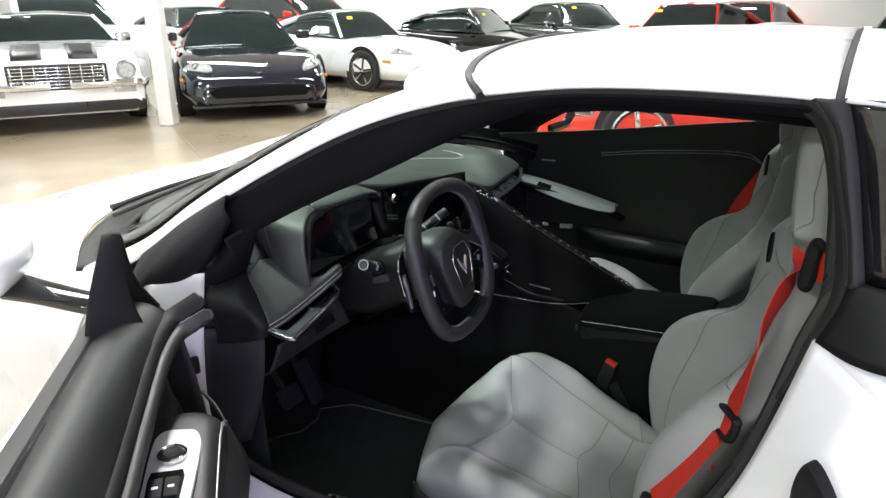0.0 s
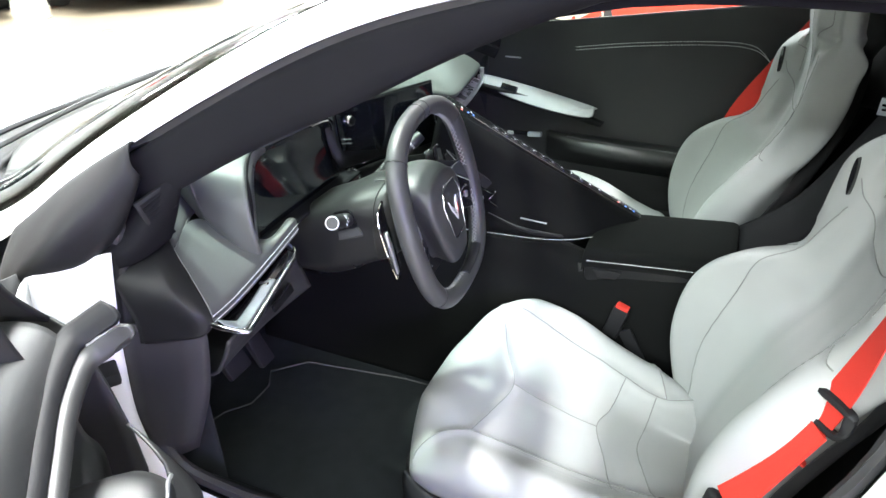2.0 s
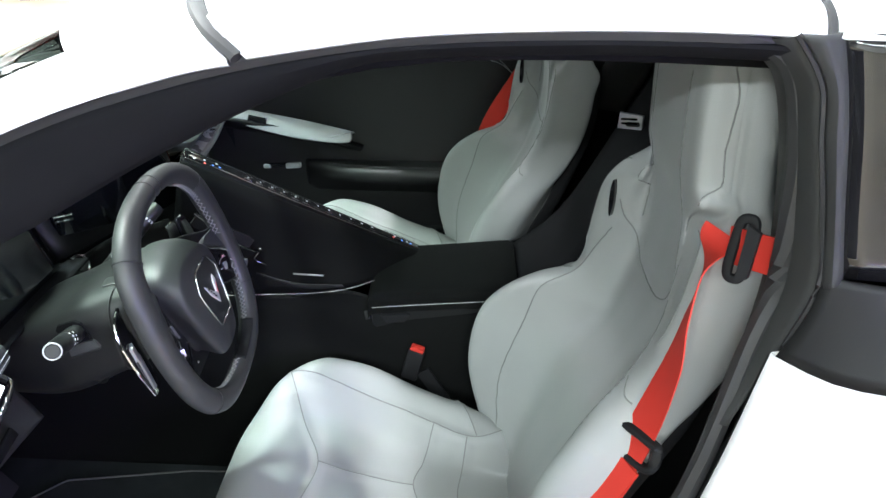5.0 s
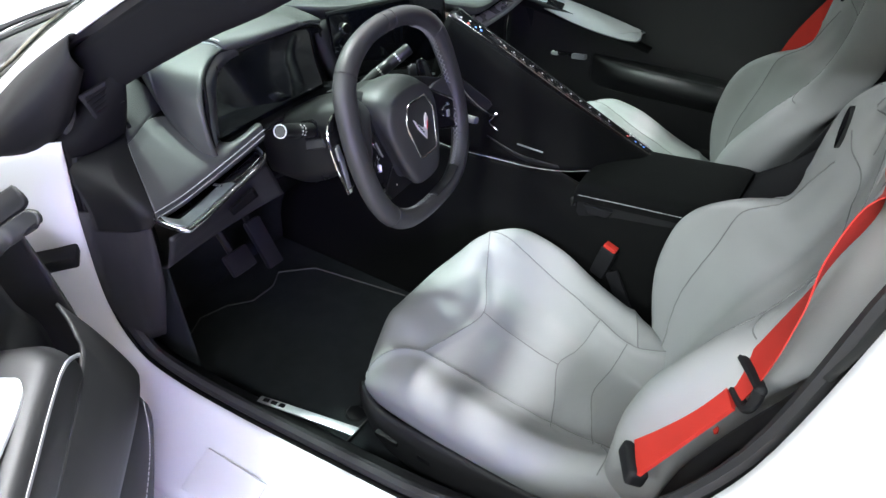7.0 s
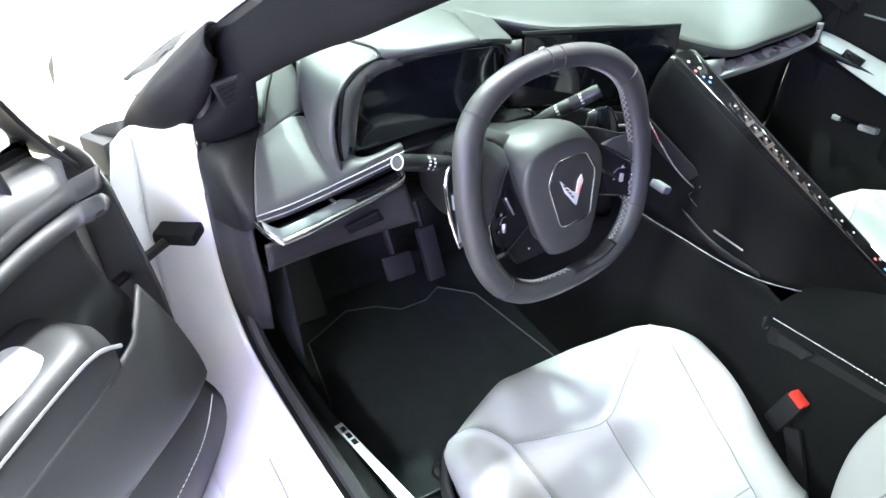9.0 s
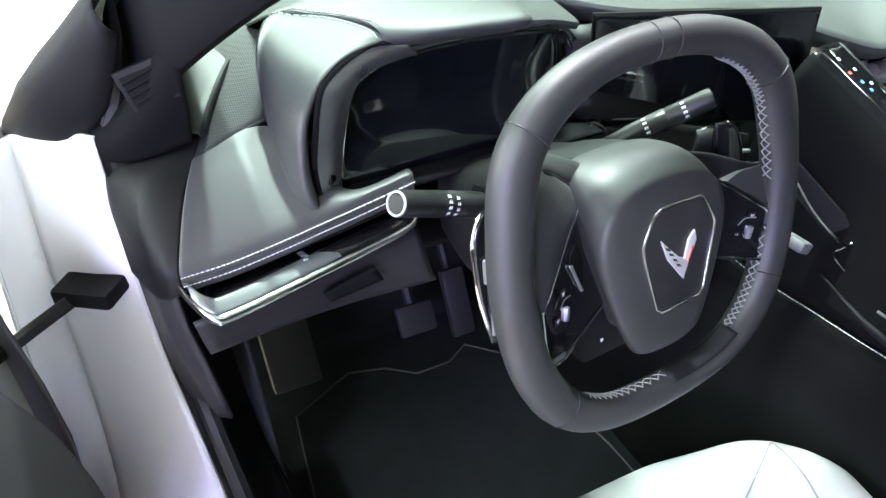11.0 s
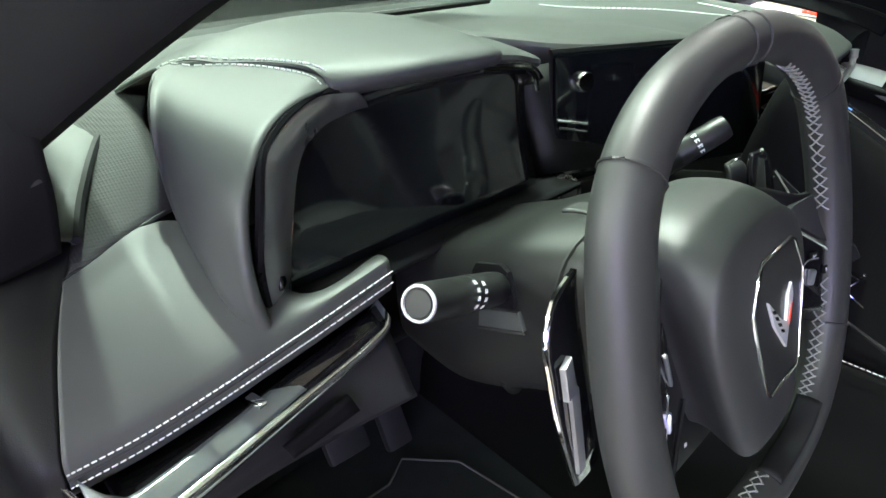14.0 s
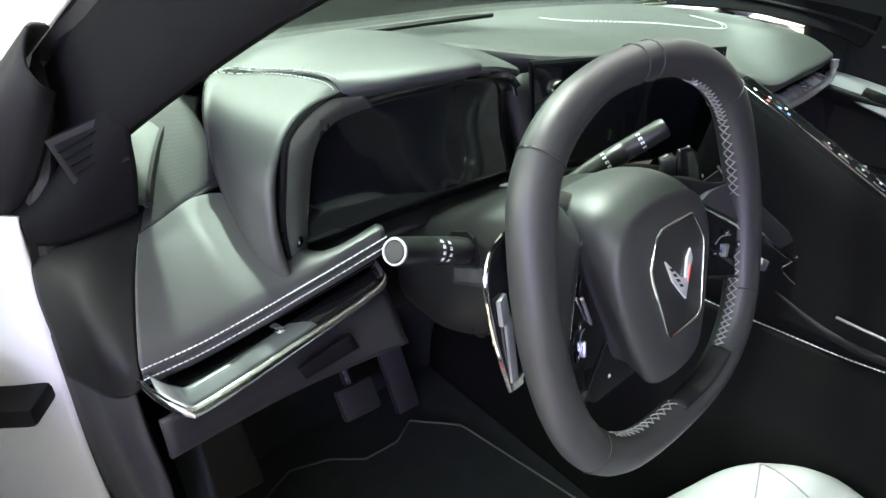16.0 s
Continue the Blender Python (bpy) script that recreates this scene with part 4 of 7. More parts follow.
stalk((-0.4570, 0.1370, 0.8628), (-0.5695, 0.0950, 0.9179), "black indicator stalk", 8)
stalk((-0.312, 0.182, 0.858), (-0.2085, 0.113, 0.936), "black wiper stalk", 8, False)
PLATE = material("plate_satin", (0.04, 0.041, 0.041), 0.42, stain=0.1, stain_size=40)
SOCKET = axes((-0.4605, 0.1430, 0.8625), (-0.11, -0.89, 0.44), (0.09, 0.43, 0.88))
part("stalk_socket", slab([(-0.022, -0.016), (0.020, -0.017), (0.024, -0.012), (0.023, 0.010), (0.016, 0.016), (-0.014, 0.018), (-0.022, 0.012)], 0.004, SOCKET @ pose(0, 0, -0.0025), 0.0012), LINING, shroud, "black recess round the stalk")
part("shroud_plate", slab([(-0.030, -0.032), (0.026, -0.033), (0.024, -0.019), (-0.024, -0.018)], 0.004, SOCKET @ pose(0, 0, -0.0028), 0.001), PLATE, shroud, "satin plate under the stalk")
part("plate_gap", tube([SOCKET @ Vector((-0.031, -0.0335, 0.001)), SOCKET @ Vector((0.027, -0.0345, 0.001))], 0.0012, 5, 4), RUBBER, shroud, "dark gap under the plate")
part("shroud_seam", tube([q for q in spline([Vector(p) for p in ring(0.086, -0.372, 0.8725, 0.0868, 0.0505, 0.0950)], 60, True)], 0.0018, 5, closed=True), RUBBER, shroud, "dark seam round the shroud")
part("lock_cap", lathe([(0.0, 0.001), (0.008, 0.001), (0.010, -0.002), (0.011, -0.006)], 18, axes((-0.444, 0.13, 0.775), (0, 0.9, 0.4), (0.1, 0, 1))), PLASTIC, shroud, "black cap")

# ---- dashboard ----
CHEEK = [(-0.604, 0.212, 0.844), (-0.617, 0.206, 0.88), (-0.617, 0.211, 0.915), (-0.607, 0.222, 0.950), (-0.583, 0.240, 0.976), (-0.549, 0.262, 0.987), (-0.503, 0.281, 0.990)]
OUTER = [(-0.606, 0.224, 0.850), (-0.617, 0.262, 0.878), (-0.621, 0.298, 0.914), (-0.621, 0.314, 0.950), (-0.616, 0.330, 0.980), (-0.600, 0.358, 0.996), (-0.586, 0.374, 0.999)]
BEHIND = [(-0.59, 0.25, 0.85), (-0.594, 0.31, 0.875), (-0.590, 0.36, 0.91), (-0.585, 0.39, 0.94), (-0.576, 0.42, 0.955), (-0.566, 0.43, 0.962), (-0.552, 0.44, 0.970)]
LIP = [(a[0] + dx, a[1] + 0.012, a[2] + dz) for a, (dx, dz) in zip(CHEEK, ((0.006, 0.003), (0.010, 0), (0.010, -0.002), (0.009, -0.004), (0.007, -0.006), (0.005, -0.006), (0.002, -0.006)))]


def between(a, b, f, dx=0.0, dy=0.0, dz=0.0):
    return [(p[0] * (1 - f) + q[0] * f + dx, p[1] * (1 - f) + q[1] * f + dy, p[2] * (1 - f) + q[2] * f + dz) for p, q in zip(a, b)]


cheek_bm = loft([LIP, between(CHEEK, LIP, 0.3, 0.002, -0.003), CHEEK, between(CHEEK, OUTER, 0.12, -0.003, 0, 0.0005)[:-1] + [(-0.507, 0.291, 0.9965)], between(CHEEK, OUTER, 0.5, -0.008, 0.0, 0.002)[:-1] + [(-0.5285, 0.326, 0.9995)], between(CHEEK, OUTER, 0.85, -0.004, 0, 0.001)[:-1] + [(-0.561, 0.359, 0.9990)], OUTER, BEHIND], 40, 30)
cheek_bm.normal_update()
hood_trees = [BVHTree.FromBMesh(cheek_bm)]
hood_ob = part("hood_cheek", cheek_bm, DASHL, car, "dark leather cheek of the instrument hood", 0.003)
T_FRONT = [(-0.503, 0.281, 0.991), (-0.462, 0.268, 0.994), (-0.425, 0.260, 0.996), (-0.379, 0.256, 0.996), (-0.350, 0.255, 0.996), (-0.337, 0.264, 0.992)]
T_SEAM = [(-0.512, 0.298, 1.0005), (-0.468, 0.290, 1.002), (-0.425, 0.283, 1.003), (-0.38, 0.280, 1.003), (-0.349, 0.278, 1.001), (-0.334, 0.282, 0.994)]
T_MID = [(-0.548, 0.349, 0.9995), (-0.49, 0.352, 1.009), (-0.43, 0.352, 1.011), (-0.38, 0.350, 1.010), (-0.34, 0.345, 1.004), (-0.318, 0.34, 0.992)]
T_BACK = [(-0.586, 0.374, 0.9985), (-0.51, 0.41, 1.010), (-0.43, 0.425, 1.012), (-0.37, 0.42, 1.007), (-0.33, 0.41, 0.998), (-0.30, 0.40, 0.986)]
T_END = [(-0.60, 0.46, 0.965), (-0.52, 0.52, 0.975), (-0.43, 0.54, 0.976), (-0.36, 0.53, 0.974), (-0.31, 0.51, 0.97), (-0.26, 0.48, 0.963)]
cover_bm = loft([between(T_FRONT, T_FRONT, 0, 0, 0.016, -0.016), between(T_FRONT, T_FRONT, 0, 0, 0.002, -0.008), T_FRONT, T_SEAM, T_MID, T_BACK, T_END], 34, 34)
cover_bm.normal_update()
hood_trees.append(BVHTree.FromBMesh(cover_bm))
part("hood_top", cover_bm, DASHL, car, "dark leather top of the instrument hood", 0.003)
part("hood_tail", loft([[(-0.342, 0.266, 0.984), (-0.30, 0.280, 0.974), (-0.255, 0.292, 0.962)], [(-0.340, 0.268, 0.991), (-0.30, 0.280, 0.983), (-0.255, 0.292, 0.970)], [(-0.325, 0.34, 0.995), (-0.285, 0.35, 0.985), (-0.24, 0.36, 0.972)], [(-0.29, 0.44, 0.98), (-0.25, 0.44, 0.974), (-0.21, 0.43, 0.964)]], 12, 12), DASHL, car, "dark leather end of the instrument hood", 0.003)
ridge = [Vector(q) for q in ((-0.503, 0.282, 0.992), (-0.511, 0.298, 1.0005), (-0.527, 0.324, 1.003), (-0.548, 0.349, 1.0045), (-0.586, 0.374, 1.004))]


def on_hood(x, y):
    """The hood's upper face above a place."""
    hits = [t.ray_cast(Vector((x, y, 1.2)), Vector((0, 0, -1)))[0] for t in hood_trees]
    return max((h for h in hits if h is not None), key=lambda h: h.z, default=Vector((x, y, 1.0)))


part("hood_seam", tube([on_hood(q.x, q.y) + Vector((0, 0, 0.0015)) for q in spline(ridge, 30)], 0.0010, 5), RUBBER, hood_ob, "dark seam")
for k in (-1, 1):
    part("stitching", stitches([on_hood(q.x + 0.0042 * k, q.y + 0.003 * k) + Vector((-0.001, 0, 0.0022)) for q in spline(ridge, 30)], 0.0008, 0.0048), THREAD, hood_ob, "white twin stitching")
bez = [(-0.588, 0.222, 0.874), (-0.578, 0.25, 0.915), (-0.548, 0.275, 0.957), (-0.49, 0.293, 0.972), (-0.40, 0.285, 0.979), (-0.30, 0.272, 0.978), (-0.268, 0.272, 0.958), (-0.262, 0.268, 0.90), (-0.27, 0.245, 0.852)]
bezi = [(-0.572, 0.25, 0.872), (-0.560, 0.272, 0.91), (-0.532, 0.286, 0.945), (-0.485, 0.298, 0.958), (-0.40, 0.296, 0.966), (-0.30, 0.286, 0.965), (-0.282, 0.284, 0.95), (-0.278, 0.280, 0.90), (-0.285, 0.262, 0.856)]
bezm = [(0.5 * (a[0] + b[0]), 0.5 * (a[1] + b[1]) - 0.004, 0.5 * (a[2] + b[2])) for a, b in zip(bez, bezi)]
bezel = part("cluster_bezel", loft([bez[:7], bezm[:7], bezi[:7]], 40, 7), GLOSS, car, "gloss black cluster bezel", 0.003)
BEZEL = material("bezel_satin", (0.26, 0.26, 0.27), 0.3, 0.85, stain=0.1, stain_size=40)
B_OUT = [(-0.5945, 0.222, 0.8533), (-0.5991, 0.219, 0.8954), (-0.5925, 0.222, 0.9338), (-0.5841, 0.230, 0.9603), (-0.5731, 0.240, 0.9709), (-0.5445, 0.258, 0.9807), (-0.5099, 0.276, 0.9841), (-0.4772, 0.280, 0.9815)]
B_IN = [(-0.5713, 0.245, 0.8411), (-0.5659, 0.246, 0.8848), (-0.5588, 0.248, 0.9181), (-0.5497, 0.252, 0.9445), (-0.5371, 0.258, 0.9586), (-0.5102, 0.275, 0.9631), (-0.4770, 0.290, 0.9623), (-0.4570, 0.295, 0.9617)]
part("bezel_blade", loft([between(B_OUT, B_OUT, 0, 0.001, 0.008, -0.002), B_OUT, between(B_OUT, B_IN, 0.5, 0, -0.0035, 0.001), between(B_OUT, B_IN, 0.92, 0, -0.001, 0), B_IN, between(B_IN, B_IN, 0, 0.001, 0.010, -0.001)], 50, 16), BEZEL, bezel, "dark satin bezel blade", 0.001)
# added tube that stands in for the neon's reflection along the blade's inner edge
part("bezel_glint", tube(B_IN[1:6], 0.0011, 6, 30), SATIN, bezel, "thin satin line added for the glint on the blade's edge")
part("bezel_gap", tube(between(B_OUT, B_OUT, 0, -0.003, 0.001, 0.002), 0.0032, 6, 44), LINING, bezel, "black gap beside the blade")
part("bezel_lip", tube([(-0.36, 0.262, 0.981), (-0.31, 0.266, 0.975), (-0.285, 0.270, 0.966), (-0.270, 0.276, 0.945)], 0.0025, 6, 20), CHROME, bezel, "bright bezel edge")
part("cluster_screen", loft([[(-0.575, 0.252, 0.85), (-0.43, 0.262, 0.85), (-0.28, 0.262, 0.854)], [(-0.562, 0.276, 0.91), (-0.42, 0.286, 0.91), (-0.276, 0.284, 0.91)], [(-0.53, 0.292, 0.962), (-0.41, 0.302, 0.972), (-0.276, 0.292, 0.97)]], 14, 10), SCREEN, car, "dark switched-off instrument screen", 0.004)
part("cluster_base", loft([[(-0.575, 0.215, 0.849), (-0.45, 0.228, 0.849), (-0.24, 0.235, 0.85)], [(-0.57, 0.26, 0.846), (-0.45, 0.275, 0.846), (-0.24, 0.28, 0.846)]], 10, 5), LINING, car, "matt black ledge below the cluster", 0.004)

PLATE_SILVER = material("bright_satin", (0.72, 0.74, 0.77), 0.28, 0.6, stain=0.05, stain_size=25)
KNEE = material("knee_plastic", (0.021, 0.0205, 0.0225), 0.5, grain=0.2, grain_size=1100, stain=0.12, stain_size=12, spec=0.3)
VENTGREY = material("vent_satin", (0.20, 0.22, 0.23), 0.3, 0.7, stain=0.1, stain_size=25, coat=0.3)
# lower left pad and air vent
STL = [(-0.745, 0.198, 0.836), (-0.70, 0.198, 0.839), (-0.65, 0.200, 0.846), (-0.605, 0.203, 0.853), (-0.57, 0.206, 0.858), (-0.503, 0.213, 0.8675)]
TOP = [(-0.704, 0.288, 0.897), (-0.688, 0.295, 0.8985), (-0.64, 0.318, 0.904), (-0.606, 0.300, 0.896), (-0.57, 0.232, 0.855), (-0.503, 0.233, 0.860)]
# same leather as the pad; its shade is put into the near-black colour
part("shaded_pad_side", loft([[(-0.744, 0.200, 0.812), (-0.745, 0.199, 0.836), (-0.727, 0.240, 0.872), (-0.712, 0.272, 0.890), (-0.69, 0.31, 0.91)], [(-0.757, 0.203, 0.805), (-0.758, 0.204, 0.836), (-0.755, 0.243, 0.872), (-0.736, 0.275, 0.897), (-0.70, 0.316, 0.91)], [(-0.770, 0.222, 0.80), (-0.770, 0.225, 0.834), (-0.768, 0.256, 0.870), (-0.752, 0.288, 0.896), (-0.72, 0.325, 0.905)], [(-0.787, 0.30, 0.78), (-0.787, 0.30, 0.82), (-0.787, 0.315, 0.86), (-0.778, 0.335, 0.89), (-0.75, 0.35, 0.905)]], 24, 18), PLASTIC, car, "leather dash end, coloured darker for the shade on it", 0.004)
pad = part("knee_pad", loft([between(STL, STL, 0, 0, 0.008, -0.028), between(STL, STL, 0, 0, 0.0, -0.022), between(STL, STL, 0, 0, -0.0015, -0.012), between(STL, STL, 0, 0, 0.0, -0.002), between(STL, TOP, 0.08, 0, 0, 0.003), [(-0.727, 0.240, 0.872)] + between(STL, TOP, 0.5, 0, 0, 0.005)[1:], [(-0.713, 0.270, 0.890)] + between(STL, TOP, 0.85, 0, 0, 0.003)[1:], TOP, between(TOP, TOP, 0, 0, 0.02, -0.03)], 40, 26), DASHL, car, "dark leather lower dash pad", 0.004)
for dz in (-0.0055, -0.0155):
    part("stitching", stitches([Vector(q) + Vector((0, -0.0042, dz)) for q in STL], 0.0007, 0.0045, 0.28), THREAD, pad, "white twin stitching")
part("pad_seam", tube([Vector(q) + Vector((0, -0.0032, -0.0105)) for q in spline(STL, 30)], 0.0012, 5), RUBBER, pad, "dark seam")
part("pad_seam", tube([(-0.705, 0.2875, 0.8985), (-0.688, 0.2945, 0.9005), (-0.64, 0.3175, 0.906), (-0.622, 0.326, 0.907)], 0.0022, 6, 16), RUBBER, pad, "dark seam")
part("end_cap", loft([[(-0.752, 0.204, 0.828), (-0.75, 0.21, 0.76), (-0.74, 0.24, 0.66), (-0.73, 0.3, 0.52)], [(-0.768, 0.225, 0.82), (-0.768, 0.235, 0.75), (-0.76, 0.27, 0.65), (-0.745, 0.32, 0.51)], [(-0.776, 0.26, 0.82), (-0.772, 0.27, 0.74), (-0.765, 0.3, 0.64), (-0.75, 0.34, 0.5)], [(-0.787, 0.345, 0.80), (-0.787, 0.355, 0.72), (-0.785, 0.36, 0.62), (-0.775, 0.36, 0.48)]], 10, 8), KNEE, car, "black kick panel", 0.004)
vent = part("air_vent", loft([[(-0.740, 0.206, 0.811), (-0.61, 0.212, 0.828), (-0.496, 0.222, 0.843)], [(-0.735, 0.245, 0.808), (-0.61, 0.255, 0.822), (-0.494, 0.262, 0.834)], [(-0.728, 0.24, 0.80), (-0.61, 0.25, 0.803), (-0.494, 0.262, 0.806)], [(-0.726, 0.172, 0.796), (-0.61, 0.20, 0.793), (-0.494, 0.228, 0.793)]], 20, 14), GLOSS, car, "gloss black air vent slot", 0.003)
bar = spline([(-0.750, 0.200, 0.822), (-0.742, 0.178, 0.814), (-0.728, 0.158, 0.806), (-0.706, 0.160, 0.801), (-0.60, 0.193, 0.799), (-0.51, 0.221, 0.799), (-0.492, 0.232, 0.806)], 40)
part("vent_bar", loft([[q + Vector((0, dy, dz)) for dy, dz in ((0.006, -0.008), (-0.001, -0.007), (-0.004, -0.003), (-0.002, 0.001), (0.004, 0.003))] for q in bar], 10, 60), SATIN, vent, "chrome vent trim", 0.001)
part("vent_slope", loft([[q + Vector((0, dy, dz)) for dy, dz in ((0.003, 0.003), (0.010, 0.007), (0.018, 0.011))] for q in bar[7:]], 6, 44), VENTGREY, vent, "glossy grey lower lip of the vent", 0.001)
part("vent_lip", loft([[(-0.72, 0.163, 0.802), (-0.60, 0.195, 0.800), (-0.497, 0.226, 0.801)], [(-0.716, 0.182, 0.809), (-0.60, 0.212, 0.810), (-0.497, 0.243, 0.811)]], 12, 4), GLOSS, vent, "gloss black vent shelf", 0.003)
for k in range(5):
    f = 0.12 + 0.18 * k
    part("vane", block(0.003, 0.03, 0.022, pose(-0.73 + 0.23 * f, 0.236 + 0.02 * f, 0.812 + 0.012 * f, 0, 0, 8), 0.0005), PLASTIC, vent)
part("vent_tab", block(0.007, 0.014, 0.004, pose(-0.632, 0.19, 0.822, 0, 0, 15), 0.0012), CHROME, vent, "bright vent tab")
part("vane_bar", tube([(-0.72, 0.21, 0.809), (-0.6, 0.222, 0.816), (-0.50, 0.24, 0.822)], 0.004, 6), PLASTIC, vent)
part("knee_panel", loft([[(-0.745, 0.175, 0.79), (-0.61, 0.205, 0.785), (-0.49, 0.235, 0.785)], [(-0.74, 0.20, 0.74), (-0.61, 0.215, 0.745), (-0.48, 0.22, 0.735)], [(-0.735, 0.24, 0.70), (-0.61, 0.25, 0.70), (-0.47, 0.24, 0.71)], [(-0.73, 0.40, 0.66), (-0.61, 0.42, 0.66), (-0.46, 0.42, 0.68)]], 16, 14), KNEE, car, "dark plastic knee panel", 0.005)
part("knee_pocket", loft([[(-0.616, 0.194, 0.7664), (-0.5547, 0.201, 0.7754)], [(-0.609, 0.197, 0.7503), (-0.5453, 0.203, 0.7543)]], 6, 4), LINING, car, "dark slot in the knee panel", 0.004)
part("underpanel", loft([[(-0.72, 0.34, 0.66), (-0.4, 0.36, 0.66), (0.0, 0.36, 0.66)], [(-0.72, 0.75, 0.62), (-0.4, 0.8, 0.62), (0.0, 0.8, 0.62)]], 8, 6), PLASTIC, car, "black panel under the dash", 0.01)
# pedals
ped = part("brake_pedal", block(0.075, 0.02, 0.06, pose(-0.355, 0.555, 0.34, -35, 0, 0), 0.008), RUBBER, car, "black rubber brake pedal")
part("pedal_arm", tube([(-0.355, 0.57, 0.34), (-0.355, 0.68, 0.5), (-0.355, 0.7, 0.64)], 0.011, 8), PLASTIC, ped)
acc = part("accelerator_pedal", block(0.05, 0.02, 0.14, pose(-0.255, 0.575, 0.33, -30, 0, 0), 0.008), RUBBER, car, "black accelerator pedal")
part("pedal_arm", tube([(-0.255, 0.6, 0.35), (-0.255, 0.7, 0.5), (-0.255, 0.72, 0.64)], 0.010, 8), PLASTIC, acc)
part("foot_rest", block(0.09, 0.03, 0.2, pose(-0.60, 0.60, 0.36, -40, 0, 0), 0.01), RUBBER, car, "black foot rest")

# left end: speaker grille and corner pad
GRILLE = material("speaker_grille", (0.021, 0.021, 0.0215), 0.75, stain=0.1)
nodes, links = GRILLE.node_tree.nodes, GRILLE.node_tree.links
vor, tc, bp = nodes.new("ShaderNodeTexVoronoi"), nodes.new("ShaderNodeTexCoord"), nodes.new("ShaderNodeBump")
vor.inputs["Scale"].default_value, vor.inputs["Randomness"].default_value = 420, 0.0
bp.inputs["Strength"].default_value, bp.inputs["Distance"].default_value = 0.5, 0.001
links.new(tc.outputs["Object"], vor.inputs["Vector"]), links.new(vor.outputs["Distance"], bp.inputs["Height"]), links.new(bp.outputs["Normal"], nodes["Principled BSDF"].inputs["Normal"])
part("speaker_grille", loft([[(-0.706, 0.287, 0.897), (-0.68, 0.297, 0.901), (-0.63, 0.322, 0.906), (-0.58, 0.34, 0.905)], [(-0.705, 0.33, 0.915), (-0.68, 0.35, 0.925), (-0.625, 0.385, 0.945), (-0.60, 0.40, 0.95)], [(-0.70, 0.42, 0.925), (-0.66, 0.45, 0.945), (-0.61, 0.48, 0.96), (-0.55, 0.49, 0.965)], [(-0.68, 0.56, 0.92), (-0.64, 0.58, 0.935), (-0.6, 0.6, 0.945), (-0.5, 0.62, 0.95)]], 16, 16), GRILLE, car, "dark speaker grille", 0.004)
part("corner_pad", loft([[(-0.690, 0.297, 0.916), (-0.672, 0.335, 0.928), (-0.640, 0.395, 0.942), (-0.602, 0.46, 0.948)], [(-0.696, 0.297, 0.922), (-0.678, 0.337, 0.934), (-0.648, 0.397, 0.947), (-0.612, 0.465, 0.952)], [(-0.735, 0.31, 0.926), (-0.715, 0.36, 0.938), (-0.69, 0.42, 0.946), (-0.65, 0.49, 0.95)], [(-0.78, 0.34, 0.92), (-0.76, 0.39, 0.93), (-0.73, 0.45, 0.935), (-0.70, 0.52, 0.935)]], 14, 12), DASHL, car, "dark corner panel by the pillar", 0.004)
part("corner_edge", tube([(-0.689, 0.294, 0.920), (-0.672, 0.333, 0.932), (-0.641, 0.393, 0.946), (-0.602, 0.460, 0.952)], 0.0035, 6, 16), TRIM, car, "dark panel edge")
# louvred vent low on the pillar
part("pillar_base", loft([[(-0.757, 0.40, 0.915), (-0.742, 0.34, 0.952), (-0.722, 0.285, 1.000), (-0.700, 0.235, 1.035)], [(-0.776, 0.355, 0.93), (-0.752, 0.306, 0.955), (-0.728, 0.275, 0.985), (-0.700, 0.250, 1.005)], [(-0.786, 0.325, 0.925), (-0.765, 0.298, 0.930), (-0.735, 0.279, 0.945), (-0.698, 0.270, 0.962)], [(-0.787, 0.33, 0.90), (-0.765, 0.31, 0.90), (-0.735, 0.295, 0.908), (-0.70, 0.29, 0.918)]], 16, 14), LINING, car, "dark cloth foot of the pillar lining", 0.004)
PV = axes((-0.729, 0.2745, 0.984), (0.80, -0.38, 0.45), (0.1, -0.05, 1))
pvent = part("pillar_vent", slab([(-0.026, -0.018), (0.022, -0.022), (0.027, 0.016), (-0.02, 0.021)], 0.006, PV @ pose(0, 0, -0.005), 0.002), TRIM, car, "black pillar air vent")
part("vent_hole", slab([(-0.020, -0.013), (0.017, -0.016), (0.021, 0.011), (-0.015, 0.015)], 0.002, PV @ pose(0, 0, 0.0005)), LINING, pvent, "dark vent opening")
for k in range(4):
    part("vane", block(0.034, 0.0015, 0.002, PV @ pose(0.001, -0.010 + 0.0065 * k, 0.0025, 30, 0, 0)), LINING, pvent)

# main dash top
dash_rows = []
